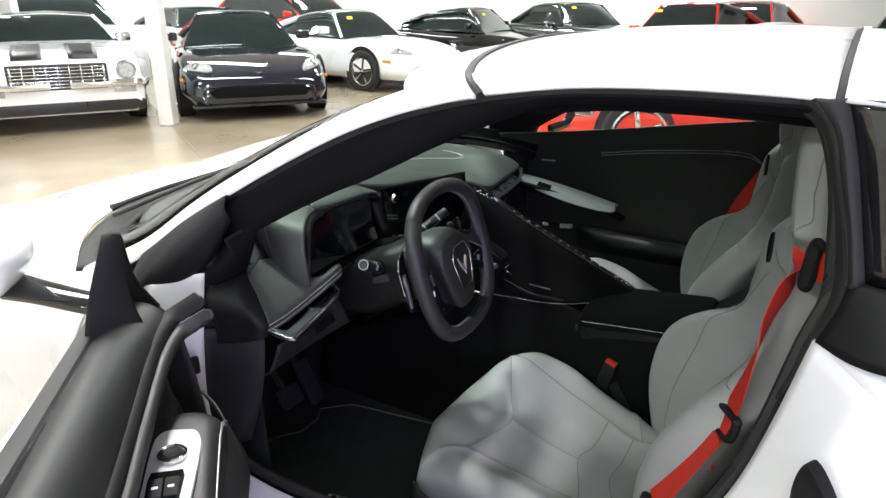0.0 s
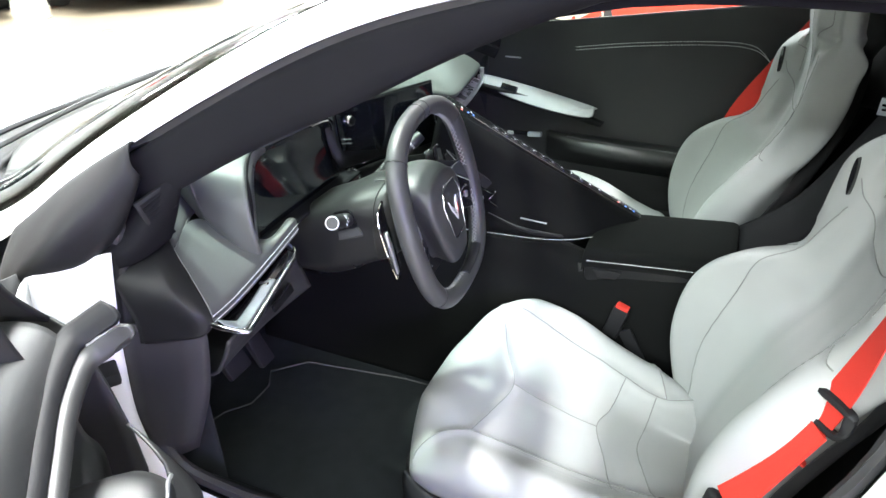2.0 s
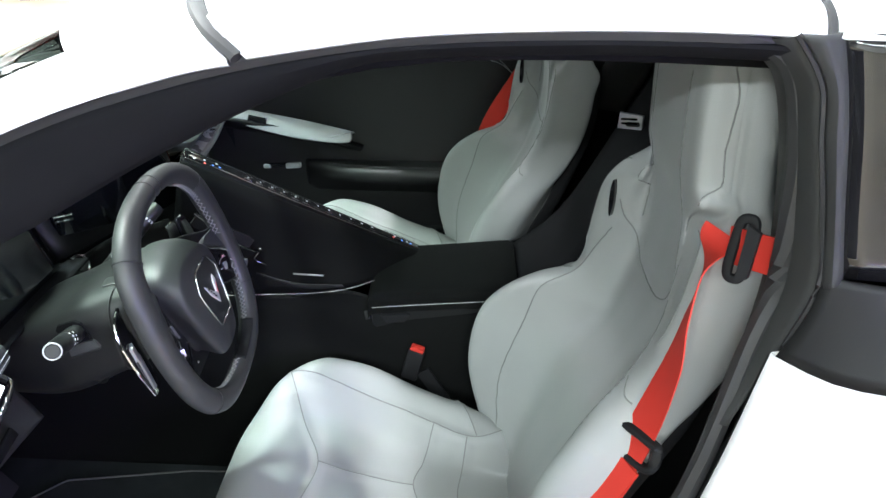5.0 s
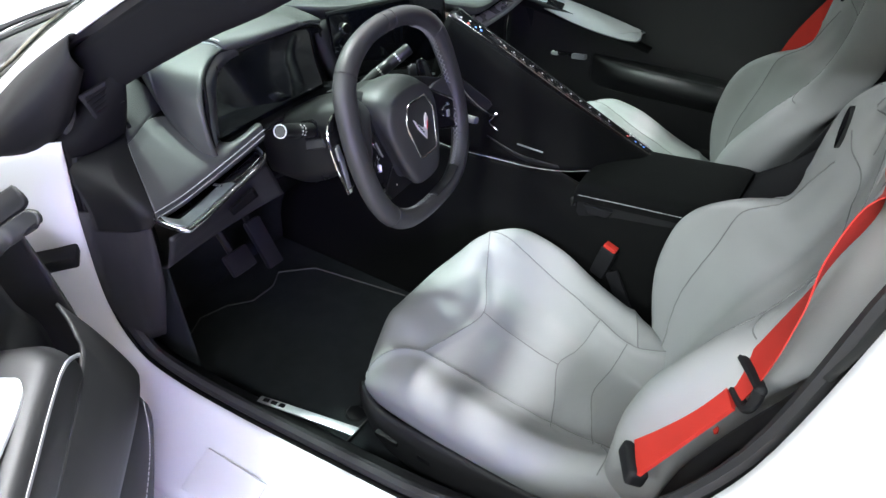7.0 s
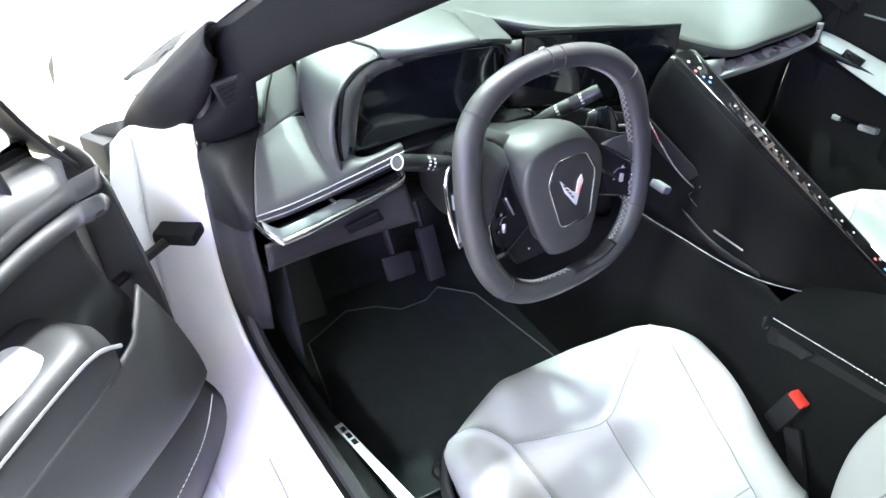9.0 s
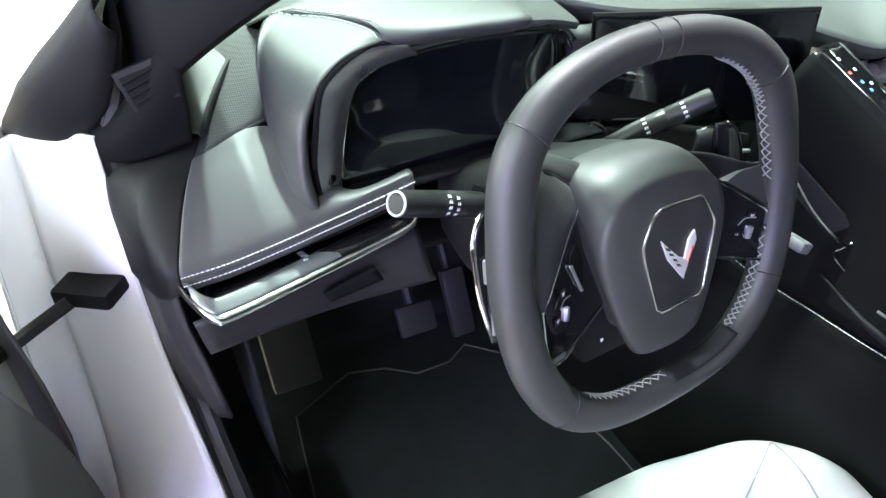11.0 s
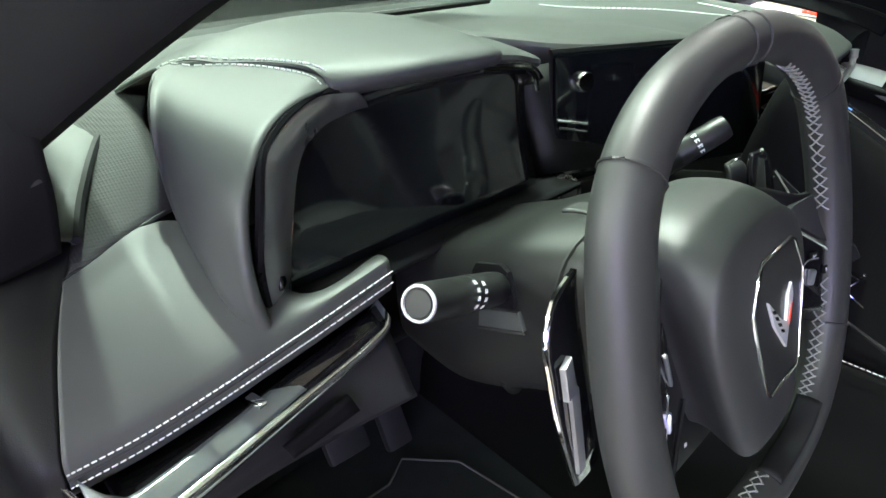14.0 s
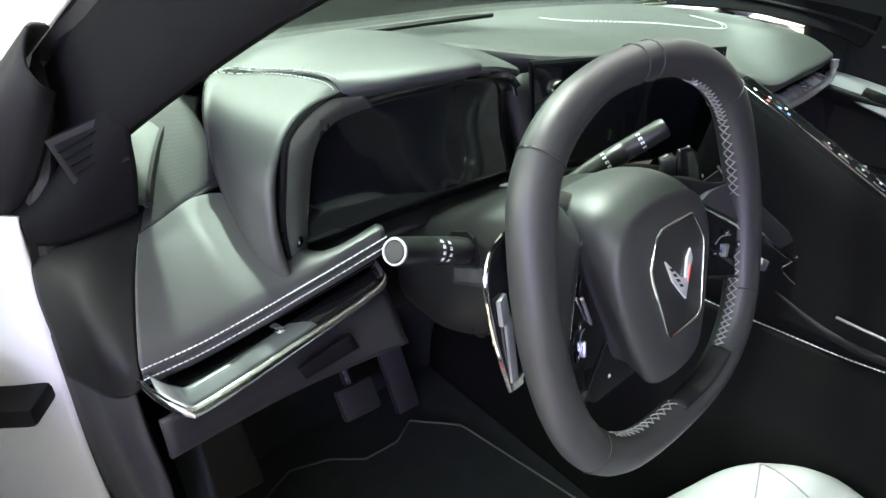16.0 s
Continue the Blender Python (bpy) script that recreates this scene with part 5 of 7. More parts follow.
for x, yf, zf, y1, z1, y2, z2 in ((-0.70, 0.52, 0.925, 0.60, 0.92, 0.66, 0.905), (-0.5, 0.48, 0.97, 0.62, 0.955, 0.86, 0.91), (-0.30, 0.44, 0.975, 0.60, 0.955, 0.95, 0.91), (-0.16, 0.32, 0.962, 0.56, 0.95, 0.97, 0.91), (0.0, 0.26, 0.955, 0.52, 0.945, 0.98, 0.91), (0.13, 0.23, 0.915, 0.50, 0.94, 0.97, 0.91), (0.26, 0.235, 0.878, 0.45, 0.93, 0.95, 0.91), (0.40, 0.255, 0.872, 0.42, 0.92, 0.92, 0.905), (0.54, 0.28, 0.866, 0.40, 0.905, 0.86, 0.90), (0.64, 0.31, 0.86, 0.42, 0.89, 0.74, 0.895), (0.70, 0.36, 0.85, 0.45, 0.88, 0.66, 0.89)):
    dash_rows.append([(x, yf + 0.012, zf - 0.02), (x, yf, zf - 0.006), (x, yf + 0.01, zf + 0.003), (x, yf * 0.6 + y1 * 0.4, zf * 0.6 + z1 * 0.4 + 0.006), (x, y1, z1), (x, y1 * 0.5 + y2 * 0.5, z1 * 0.5 + z2 * 0.5 + 0.004), (x, y2, z2)])
dash = part("dashboard", loft(dash_rows, 22, 50), DASHL, car, "dark leather dashboard top", 0.006)
for k in (0, 1):
    part("stitching", stitches([(0.16, 0.252 + 0.008 * k, 0.908), (0.26, 0.252 + 0.008 * k, 0.885), (0.40, 0.272 + 0.008 * k, 0.879), (0.54, 0.297 + 0.008 * k, 0.873), (0.62, 0.32 + 0.008 * k, 0.868)], 0.0008), THREAD, dash, "white twin stitching")
    part("stitching", stitches([(0.10, 0.60, 0.948), (0.118, 0.537 + 0.008 * k, 0.949), (0.24, 0.46 + 0.008 * k, 0.942), (0.359, 0.40 + 0.008 * k, 0.927), (0.42, 0.43 + 0.008 * k, 0.925), (0.45, 0.52, 0.925)], 0.0008), THREAD, dash, "white twin stitching")
for k in range(7):
    part("demister_slat", block(0.30, 0.004, 0.006, pose(-0.17, 0.60 + 0.014 * k, 0.966 - 0.0025 * k, 25, 0, -3), 0.001), PLASTIC, dash)
# passenger vent
pv = part("air_vent", loft([[(0.17, 0.245, 0.865), (0.40, 0.268, 0.852), (0.60, 0.30, 0.846)], [(0.17, 0.29, 0.855), (0.40, 0.31, 0.84), (0.60, 0.335, 0.835)], [(0.17, 0.285, 0.835), (0.40, 0.305, 0.825), (0.60, 0.33, 0.82)], [(0.17, 0.225, 0.83), (0.40, 0.25, 0.82), (0.60, 0.285, 0.818)]], 14, 12), GLOSS, car, "gloss black air vent slot", 0.003)
part("vent_bar", tube([(0.155, 0.21, 0.868), (0.16, 0.212, 0.84), (0.19, 0.225, 0.828), (0.40, 0.247, 0.822), (0.58, 0.28, 0.82), (0.612, 0.288, 0.83), (0.614, 0.29, 0.855)], 0.008, 8, 44, wide=0.7), SILVER, pv, "silver vent trim")
part("vent_plate", loft([[(0.14, 0.205, 0.885), (0.15, 0.203, 0.815)], [(0.19, 0.222, 0.872), (0.20, 0.216, 0.815)], [(0.245, 0.242, 0.858), (0.245, 0.235, 0.824)]], 4, 8), PLATE_SILVER, pv, "silver end plate", 0.003)
part("vent_slope", loft([[(0.19, 0.226, 0.829), (0.40, 0.248, 0.823), (0.585, 0.280, 0.821)], [(0.19, 0.238, 0.836), (0.40, 0.260, 0.830), (0.585, 0.291, 0.827)], [(0.19, 0.254, 0.841), (0.40, 0.276, 0.835), (0.585, 0.306, 0.832)]], 14, 6), PLATE_SILVER, pv, "satin silver lower lip of the vent", 0.002)
part("vent_tab", block(0.010, 0.014, 0.005, pose(0.42, 0.252, 0.842), 0.0015), CHROME, pv, "bright vent tab")
part("glove_panel", loft([[(0.10, 0.27, 0.83), (0.40, 0.29, 0.822), (0.68, 0.33, 0.82)], [(0.10, 0.33, 0.74), (0.40, 0.35, 0.73), (0.68, 0.38, 0.73)], [(0.10, 0.36, 0.55), (0.40, 0.38, 0.53), (0.68, 0.40, 0.53)], [(0.10, 0.55, 0.48), (0.40, 0.56, 0.47), (0.68, 0.56, 0.47)]], 14, 14), PLASTIC, car, "black glove box panel", 0.006)

part("dash_end", loft([[(0.57, 0.66, 0.918), (0.62, 0.52, 0.918), (0.645, 0.42, 0.908), (0.662, 0.33, 0.892), (0.672, 0.27, 0.872)], [(0.590, 0.67, 0.945), (0.638, 0.53, 0.942), (0.662, 0.43, 0.932), (0.675, 0.33, 0.918), (0.684, 0.26, 0.900)], [(0.615, 0.68, 0.985), (0.652, 0.53, 0.982), (0.668, 0.43, 0.975), (0.678, 0.33, 0.968), (0.684, 0.25, 0.962)]], 20, 12), LINING, car, "dark panel between the dash and the passenger door", 0.003)
part("dash_end_seal", tube([(0.588, 0.662, 0.946), (0.636, 0.522, 0.943), (0.660, 0.424, 0.933), (0.673, 0.326, 0.919), (0.682, 0.257, 0.901)], 0.003, 6, 24), TRIM, car, "black seal along the dash end")

# centre screen
S = axes((-0.082, 0.262, 0.965), (0.267, -0.085, -0.005), (0.05, 0.16, 1))
touch = part("touch_screen", slab([(-0.143, -0.135), (0.143, -0.135), (0.145, -0.005), (0.14, 0.0), (-0.14, 0.0), (-0.145, -0.005)], 0.012, S, 0.002), SCREEN, car, "dark switched-off touch screen")
part("screen_frame", tube([S @ Vector(q) for q in ((-0.145, -0.135, 0.006), (0.145, -0.135, 0.006), (0.147, 0.001, 0.006), (-0.147, 0.001, 0.006))], 0.004, 6, closed=True), PLASTIC, touch)
part("volume_knob", lathe([(0.0, 0.012), (0.009, 0.012), (0.011, 0.009), (0.011, 0.0)], 20, S @ pose(-0.115, -0.03, 0.012)), CHROME, touch, "chrome knob")
part("screen_plinth", loft([[(-0.25, 0.28, 0.85), (-0.1, 0.24, 0.84), (0.06, 0.20, 0.83)], [(-0.25, 0.33, 0.95), (-0.1, 0.30, 0.95), (0.07, 0.25, 0.94)]], 8, 5), PLASTIC, car, "black screen plinth", 0.02)
SB = axes((-0.235, 0.262, 0.831), (1, -0.1, 0), (0, 0.5, 1))
start = part("start_button", lathe([(0.0, 0.011), (0.012, 0.011), (0.014, 0.009), (0.019, 0.006), (0.019, 0.0)], 24, SB), GLOSS, car, "black start button")
part("button_ring", lathe([(0.0135, 0.010), (0.0150, 0.0125), (0.0175, 0.0115), (0.0188, 0.007)], 28, SB), SATIN, start, "chrome ring")
part("centre_panel", loft([[(-0.27, 0.265, 0.84), (-0.15, 0.24, 0.84), (-0.05, 0.18, 0.83)], [(-0.27, 0.29, 0.74), (-0.15, 0.26, 0.74), (-0.05, 0.17, 0.73)], [(-0.27, 0.34, 0.6), (-0.15, 0.32, 0.6), (-0.05, 0.2, 0.6)]], 10, 10), PLASTIC, car, "black centre stack", 0.008)

# ---- centre console ----
A0, A1 = Vector((-0.028, 0.144, 0.944)), Vector((0.072, -0.30, 0.700))
B0, B1 = Vector((0.05, 0.165, 0.935)), Vector((0.118, -0.288, 0.692))


def along(a, b, n=7, bow=0.0):
    return [a.lerp(b, i / (n - 1)) + Vector((0, 0, bow * math.sin(math.pi * i / (n - 1)))) for i in range(n)]


left_edge = along(A0, A1, 7, -0.004)
face_low = [Vector((-0.060, 0.20, 0.675)), Vector((-0.061, 0.10, 0.668)), Vector((-0.062, 0.0, 0.674)), Vector((-0.062, -0.09, 0.680)), Vector((-0.055, -0.16, 0.688)), Vector((-0.02, -0.22, 0.692)), Vector((0.05, -0.29, 0.690))]
console = part("console_wall", loft([left_edge, [a.lerp(b, 0.12) + Vector((-0.012, 0, 0)) for a, b in zip(left_edge, face_low)], [a.lerp(b, 0.5) + Vector((-0.006, 0, 0)) for a, b in zip(left_edge, face_low)], face_low], 26, 14), SUEDE, car, "black suede console wall", 0.006)
part("stitching", stitches([q + Vector((-0.012, 0, 0.004)) for q in face_low], 0.0007), THREAD, console, "grey stitching")
part("stitching", stitches([a.lerp(b, 0.07) + Vector((-0.012, 0, 0)) for a, b in zip(left_edge, face_low)], 0.0006), SEAM, console, "dark stitching")
strip_bm = loft([[a + Vector((-0.004, 0, -0.004)), a.lerp(b, 0.15) + Vector((0, 0, 0.004)), a.lerp(b, 0.5) + Vector((0, 0, 0.004)), a.lerp(b, 0.9) + Vector((0, 0, 0.002)), b + Vector((0, 0, -0.008))] for a, b in zip(left_edge, along(B0, B1, 7))], 20, 40)
strip_bm.normal_update()
strip_tree = BVHTree.FromBMesh(strip_bm)
strip = part("climate_strip", strip_bm, GLOSS, car, "gloss black climate control strip", 0.004)
part("strip_side", loft([along(B0, B1), [b + Vector((0.015, 0, -0.06)) for b in along(B0, B1)], [Vector((0.13, b.y, 0.45)) for b in along(B0, B1)]], 14, 10), PLASTIC, car, "black console side", 0.006)
BLUE, REDL, PALE = glow("blue_mark", (0.1, 0.3, 1.0), 1.6), glow("red_mark", (1.0, 0.12, 0.08), 1.2), material("pale_mark", (0.75, 0.76, 0.78), 0.4)
LIT = glow("white_legend", (0.9, 0.95, 1.0), 0.45)


def on_strip(f, g):
    """A pose on the strip: f along it, g across it."""
    q = A0.lerp(A1, f).lerp(B0.lerp(B1, f), g)
    hit = strip_tree.ray_cast(q + Vector((0, 0, 0.2)), Vector((0, 0, -1)))
    n = hit[1] if hit[1].z > 0 else -hit[1]
    x = (B0 - A0).lerp(B1 - A1, f)
    x = (x - n * x.dot(n)).normalized()
    return axes(hit[0] + n * 0.002, x, n.cross(x))


for k in range(12):
    mm = on_strip(0.25 + 0.048 * k, 0.5)
    btn = part("climate_button", block(0.026, 0.017, 0.002, mm, 0.0008), GLOSS, strip, "gloss black climate button")
    part("button_mark", block(0.0055 if k > 9 else 0.0045, 0.0034, 0.0006, mm @ pose(0.002 * (k % 2), 0, 0.0013)), LIT, btn, "small white lit legend")
for f, g, mat in ((0.045, 0.3, PALE), (0.08, 0.5, PALE), (0.085, 0.25, REDL), (0.115, 0.35, BLUE), (0.125, 0.6, PALE), (0.14, 0.4, BLUE), (0.875, 0.4, REDL), (0.885, 0.65, PALE), (0.915, 0.4, BLUE), (0.94, 0.5, PALE), (0.955, 0.4, BLUE)):
    part("button_mark", block(0.006, 0.004, 0.001, on_strip(f, g)), mat, strip, "small lit temperature legend")
part("strip_edge", tube([on_strip(0.84 + 0.035 * k, 0.88).translation for k in range(5)], 0.0018, 6, 12), CHROME, strip, "chrome edge")
part("tunnel_side", loft([[q + Vector((-0.004, 0, -0.004)) for q in face_low[:5]] + [Vector((-0.08, -0.3, 0.66)), Vector((-0.09, -0.48, 0.66))], [(-0.075, 0.2, 0.6), (-0.08, 0.1, 0.6), (-0.085, 0, 0.6), (-0.09, -0.1, 0.6), (-0.09, -0.2, 0.6), (-0.095, -0.3, 0.6), (-0.10, -0.5, 0.6)], [(-0.10, 0.6, 0.42), (-0.105, 0.3, 0.42), (-0.11, 0.1, 0.42), (-0.11, -0.1, 0.42), (-0.11, -0.2, 0.42), (-0.11, -0.35, 0.42), (-0.11, -0.6, 0.42)], [(-0.12, 0.65, 0.23), (-0.12, 0.3, 0.23), (-0.12, 0.1, 0.23), (-0.12, -0.1, 0.23), (-0.12, -0.2, 0.23), (-0.12, -0.35, 0.23), (-0.12, -0.6, 0.23)]], 26, 18), SUEDE, car, "black tunnel side trim", 0.006)
part("tunnel_front", loft([[(-0.06, 0.22, 0.67), (-0.15, 0.28, 0.67), (-0.22, 0.33, 0.67)], [(-0.10, 0.62, 0.45), (-0.16, 0.64, 0.45), (-0.2, 0.66, 0.45)]], 6, 6), PLASTIC, car, "black footwell side", 0.006)
part("console_mark", tube([(-0.0705, -0.058, 0.726), (-0.0705, -0.117, 0.724)], 0.0016, 6), SILVER, console, "thin silver badge bar")
part("cup_lid", loft([[(-0.061, 0.02, 0.72), (-0.063, -0.06, 0.70), (-0.064, -0.15, 0.70)], [(-0.06, 0.02, 0.719), (-0.066, -0.07, 0.69), (-0.064, -0.155, 0.695)]], 8, 3), TRIM, console, "", 0.003)
# lid of the cup holder in the console's flank: a closed seam round it
LID = [(-0.046, 0.012, 0.735), (-0.041, 0.018, 0.754), (-0.022, -0.008, 0.78), (0.007, -0.095, 0.759), (0.038, -0.188, 0.736), (0.038, -0.199, 0.722), (0.022, -0.188, 0.692), (-0.002, -0.142, 0.675), (-0.019, -0.098, 0.681)]
part("lid_seam", tube([Vector(q) + Vector((-0.0026, -0.0011, 0.0009)) for q in LID], 0.0016, 6, 60, closed=True), GLOSS, console, "fine gloss seam of the cup lid")
# gear selector pad with a chrome hook at its end
knob = part("drive_selector", slab([(-0.065, 0.012), (0.05, 0.014), (0.062, 0.006), (0.062, -0.012), (0.05, -0.016), (-0.065, -0.014)], 0.006, axes((-0.072, 0.068, 0.812), (0.42, -0.62, -0.62), (-0.2, 0.55, -0.75)), 0.002, 2), TRIM, car, "black gear selector panel")
part("selector_trim", tube([(-0.100, 0.105, 0.868), (-0.075, 0.055, 0.800), (-0.052, 0.020, 0.765), (-0.040, 0.012, 0.762), (-0.034, 0.018, 0.772), (-0.036, 0.028, 0.784)], 0.0022, 6, 24), CHROME, knob, "chrome selector hook")
part("mode_button", block(0.02, 0.032, 0.014, pose(-0.118, 0.03, 0.778, 0, 25, 0), 0.004), SILVER, car, "silver mode button")
# armrest
arm = part("armrest", loft([[(-0.078, y, z - 0.045), (-0.092, y, z - 0.03), (-0.09, y, z - 0.006), (-0.07, y, z + 0.002), (0.0, y, z + 0.006), (0.085, y, z + 0.002), (0.105, y, z - 0.006), (0.107, y, z - 0.03), (0.09, y, z - 0.045)] for y, z in ((-0.205, 0.680), (-0.215, 0.694), (-0.26, 0.70), (-0.34, 0.708), (-0.42, 0.716), (-0.49, 0.722), (-0.50, 0.705))], 26, 18, True, True), SUEDE, car, "black suede armrest lid")
part("stitching", stitches([(-0.0945, -0.215, 0.668), (-0.0945, -0.34, 0.681), (-0.0945, -0.49, 0.695)], 0.0008), THREAD, arm, "grey stitching")
part("armrest_box", loft([[(-0.085, -0.20, 0.65), (0.0, -0.2, 0.65), (0.1, -0.2, 0.65)], [(-0.085, -0.23, 0.5), (0, -0.23, 0.5), (0.1, -0.23, 0.5)]], 6, 4), PLASTIC, car, "", 0.01)
part("armrest_tray", block(0.19, 0.3, 0.2, pose(0.005, -0.36, 0.57), 0.01), PLASTIC, car, "black armrest box")
part("armrest_latch", slab([(-0.03, 0), (0.03, 0), (0.018, -0.018), (-0.02, -0.018)], 0.006, axes((-0.094, -0.26, 0.655), (0, -1, 0.05), (0, 0.05, 1)), 0.002), TRIM, arm, "black lid latch")
# rear centre: net pocket and speaker badge
part("waterfall", loft([[(-0.12, -0.5, 0.7), (0, -0.5, 0.71), (0.12, -0.5, 0.7)], [(-0.11, -0.60, 0.80), (0, -0.6, 0.81), (0.11, -0.60, 0.80)], [(-0.10, -0.70, 1.0), (0, -0.70, 1.01), (0.10, -0.70, 1.0)], [(-0.10, -0.76, 1.12), (0, -0.76, 1.13), (0.10, -0.76, 1.12)]], 8, 14), LINING, car, "black trim between the seats", 0.01)
part("badge_foot", block(0.03, 0.012, 0.03, axes((-0.008, -0.695, 1.03), (-0.55, -0.8, 0.15), (0.05, 0.15, 1)), 0.004), TRIM, car, "black badge foot")
part("speaker_pod", loft([[(0.10, -0.80, 0.85), (0.13, -0.74, 0.85), (0.19, -0.76, 0.85)], [(0.10, -0.80, 0.97), (0.14, -0.733, 0.97), (0.20, -0.76, 0.97)], [(0.10, -0.82, 1.06), (0.14, -0.77, 1.06), (0.19, -0.79, 1.06)]], 10, 10), TRIM, car, "black speaker pod", 0.01)
BG = axes((-0.012, -0.684, 1.034), (-0.55, -0.8, 0.15), (0.05, 0.15, 1))
badge = part("speaker_badge", slab([(-0.024, -0.014), (0.022, -0.016), (0.026, 0.010), (-0.018, 0.016)], 0.005, BG, 0.002), SILVER, car, "small bright speaker badge")
for k in range(2):
    part("badge_bar", block(0.03, 0.004, 0.001, BG @ pose(0.0, 0.004 - 0.008 * k, 0.0055)), GLOSS, badge, "dark lettering bar")

# ---- seats ----
# cushion: y, middle height, half width outboard and inboard, bolster heights, lower edge, sweep of the ends
CUSH = [(-0.01, 0.395, 0.15, 0.15, 0.392, 0.40, 0.385, 0.03), (0.026, 0.43, 0.19, 0.19, 0.415, 0.435, 0.388, 0.045), (0.026, 0.472, 0.212, 0.205, 0.445, 0.48, 0.39, 0.05), (0.002, 0.501, 0.225, 0.217, 0.472, 0.535, 0.392, 0.05), (-0.04, 0.509, 0.232, 0.226, 0.492, 0.563, 0.395, 0.04), (-0.09, 0.499, 0.238, 0.233, 0.504, 0.576, 0.40, 0.025), (-0.139, 0.484, 0.243, 0.236, 0.508, 0.575, 0.405, 0.01), (-0.22, 0.464, 0.25, 0.232, 0.508, 0.56, 0.41, 0.0), (-0.313, 0.450, 0.252, 0.21, 0.504, 0.53, 0.41, 0.0), (-0.41, 0.443, 0.245, 0.195, 0.498, 0.50, 0.405, 0.0), (-0.50, 0.436, 0.205, 0.175, 0.485, 0.468, 0.40, 0.0), (-0.56, 0.44, 0.19, 0.17, 0.48, 0.46, 0.40, 0.0)]


def cushion_row(y, zc, wl, wr, zl, zr, low, sweep):
    def back(x):
        return y - sweep * (abs(x) / 0.21) ** 2.2
    pts = [(-wl + 0.012, low), (-wl, (low + zl) / 2 + 0.006), (-wl + 0.014, zl - 0.012), (-wl + 0.05, zl), (-wl + 0.092, zc + (zl - zc) * 0.5), (-wl + 0.135, zc + 0.004), (-0.04, zc), (0.04, zc), (wr - 0.125, zc + 0.006 + (zr - zc) * 0.06), (wr - 0.085, zc + (zr - zc) * 0.6), (wr - 0.045, zr), (wr - 0.014, zr - 0.014), (wr, (zr + low) / 2), (wr - 0.012, low)]
    return [(x, back(x), z) for x, z in pts]


# backrest: height, middle y, half widths outboard and inboard, bolster depths outboard and inboard
BACK_ROWS = [(0.42, -0.478, 0.185, 0.19, 0.01, 0.02), (0.47, -0.495, 0.20, 0.214, 0.02, 0.060), (0.55, -0.52, 0.212, 0.232, 0.038, 0.106), (0.62, -0.545, 0.216, 0.236, 0.056, 0.134), (0.70, -0.578, 0.216, 0.233, 0.066, 0.152), (0.755, -0.606, 0.208, 0.222, 0.062, 0.150), (0.80, -0.625, 0.194, 0.202, 0.046, 0.118), (0.84, -0.642, 0.182, 0.178, 0.028, 0.066), (0.90, -0.660, 0.176, 0.170, 0.014, 0.064), (0.96, -0.668, 0.172, 0.170, 0.006, 0.064), (1.01, -0.668, 0.166, 0.163, 0.0, 0.054), (1.05, -0.666, 0.157, 0.150, -0.010, 0.022)]
HEAD_ROWS = [(1.085, -0.660, 0.148), (1.11, -0.655, 0.142), (1.16, -0.651, 0.140), (1.21, -0.649, 0.136), (1.25, -0.653, 0.124), (1.275, -0.668, 0.108), (1.29, -0.690, 0.095)]


def back_row(z, y, wl, wr, bl, br):
    def half(w, b):
        i = w - 0.12 if w > 0.19 else 0.085
        return [(w * 0.8, y - 0.062), (w, y + b - 0.085), (w - 0.002, y + b - 0.035), (w - 0.017, y + b - 0.006), (w - 0.042, y + b), (w - 0.072, y + b * 0.55), (i, y + b * 0.06), (i * 0.5, y)]
    return [(-x, q, z) for x, q in half(wl, bl)] + [(0, y - 0.002, z)] + [(x, q, z) for x, q in half(wr, br)[::-1]]


def head_row(z, y, w):
    k = w / 0.137
    half = [(w * 0.85, y - 0.092), (w, y - 0.075), (w - 0.002, y - 0.050), (w - 0.010, y - 0.042), (0.124 * k, y - 0.036), (0.120 * k, y - 0.012), (0.106 * k, y), (0.05 * k, y + 0.002)]
    return [(-x, q, z) for x, q in half] + [(0, y + 0.003, z)] + [(x, q, z) for x, q in half[::-1]]


def crease(bm, lines, depth, width):
    """Presses the surface in along sewn lines, which also gives it a padded look."""
    pts = np.array([tuple(q) for line in lines for q in line])
    bm.normal_update()
    for v in bm.verts:
        d = ((pts - np.array(v.co)) ** 2).sum(1).min()
        if d < 9 * width * width:
            v.co -= v.normal * depth * math.exp(-d / width ** 2)


def draped(bm, lines, axis, n=40):
    """Lays plan lines onto a mesh; axis 2: from above, axis 1: from the front."""
    tree = BVHTree.FromBMesh(bm)
    out = []
    for line in lines:
        row = []
        for q in spline([(x, y, 0) for x, y in line], n):
            hit = tree.ray_cast(Vector((q.x, q.y, 1.5)), Vector((0, 0, -1))) if axis == 2 else tree.ray_cast(Vector((q.x, 0.5, q.y)), Vector((0, -1, 0)))
            if hit[0] is not None:
                row.append(hit[0])
        out.append(row)
    return out


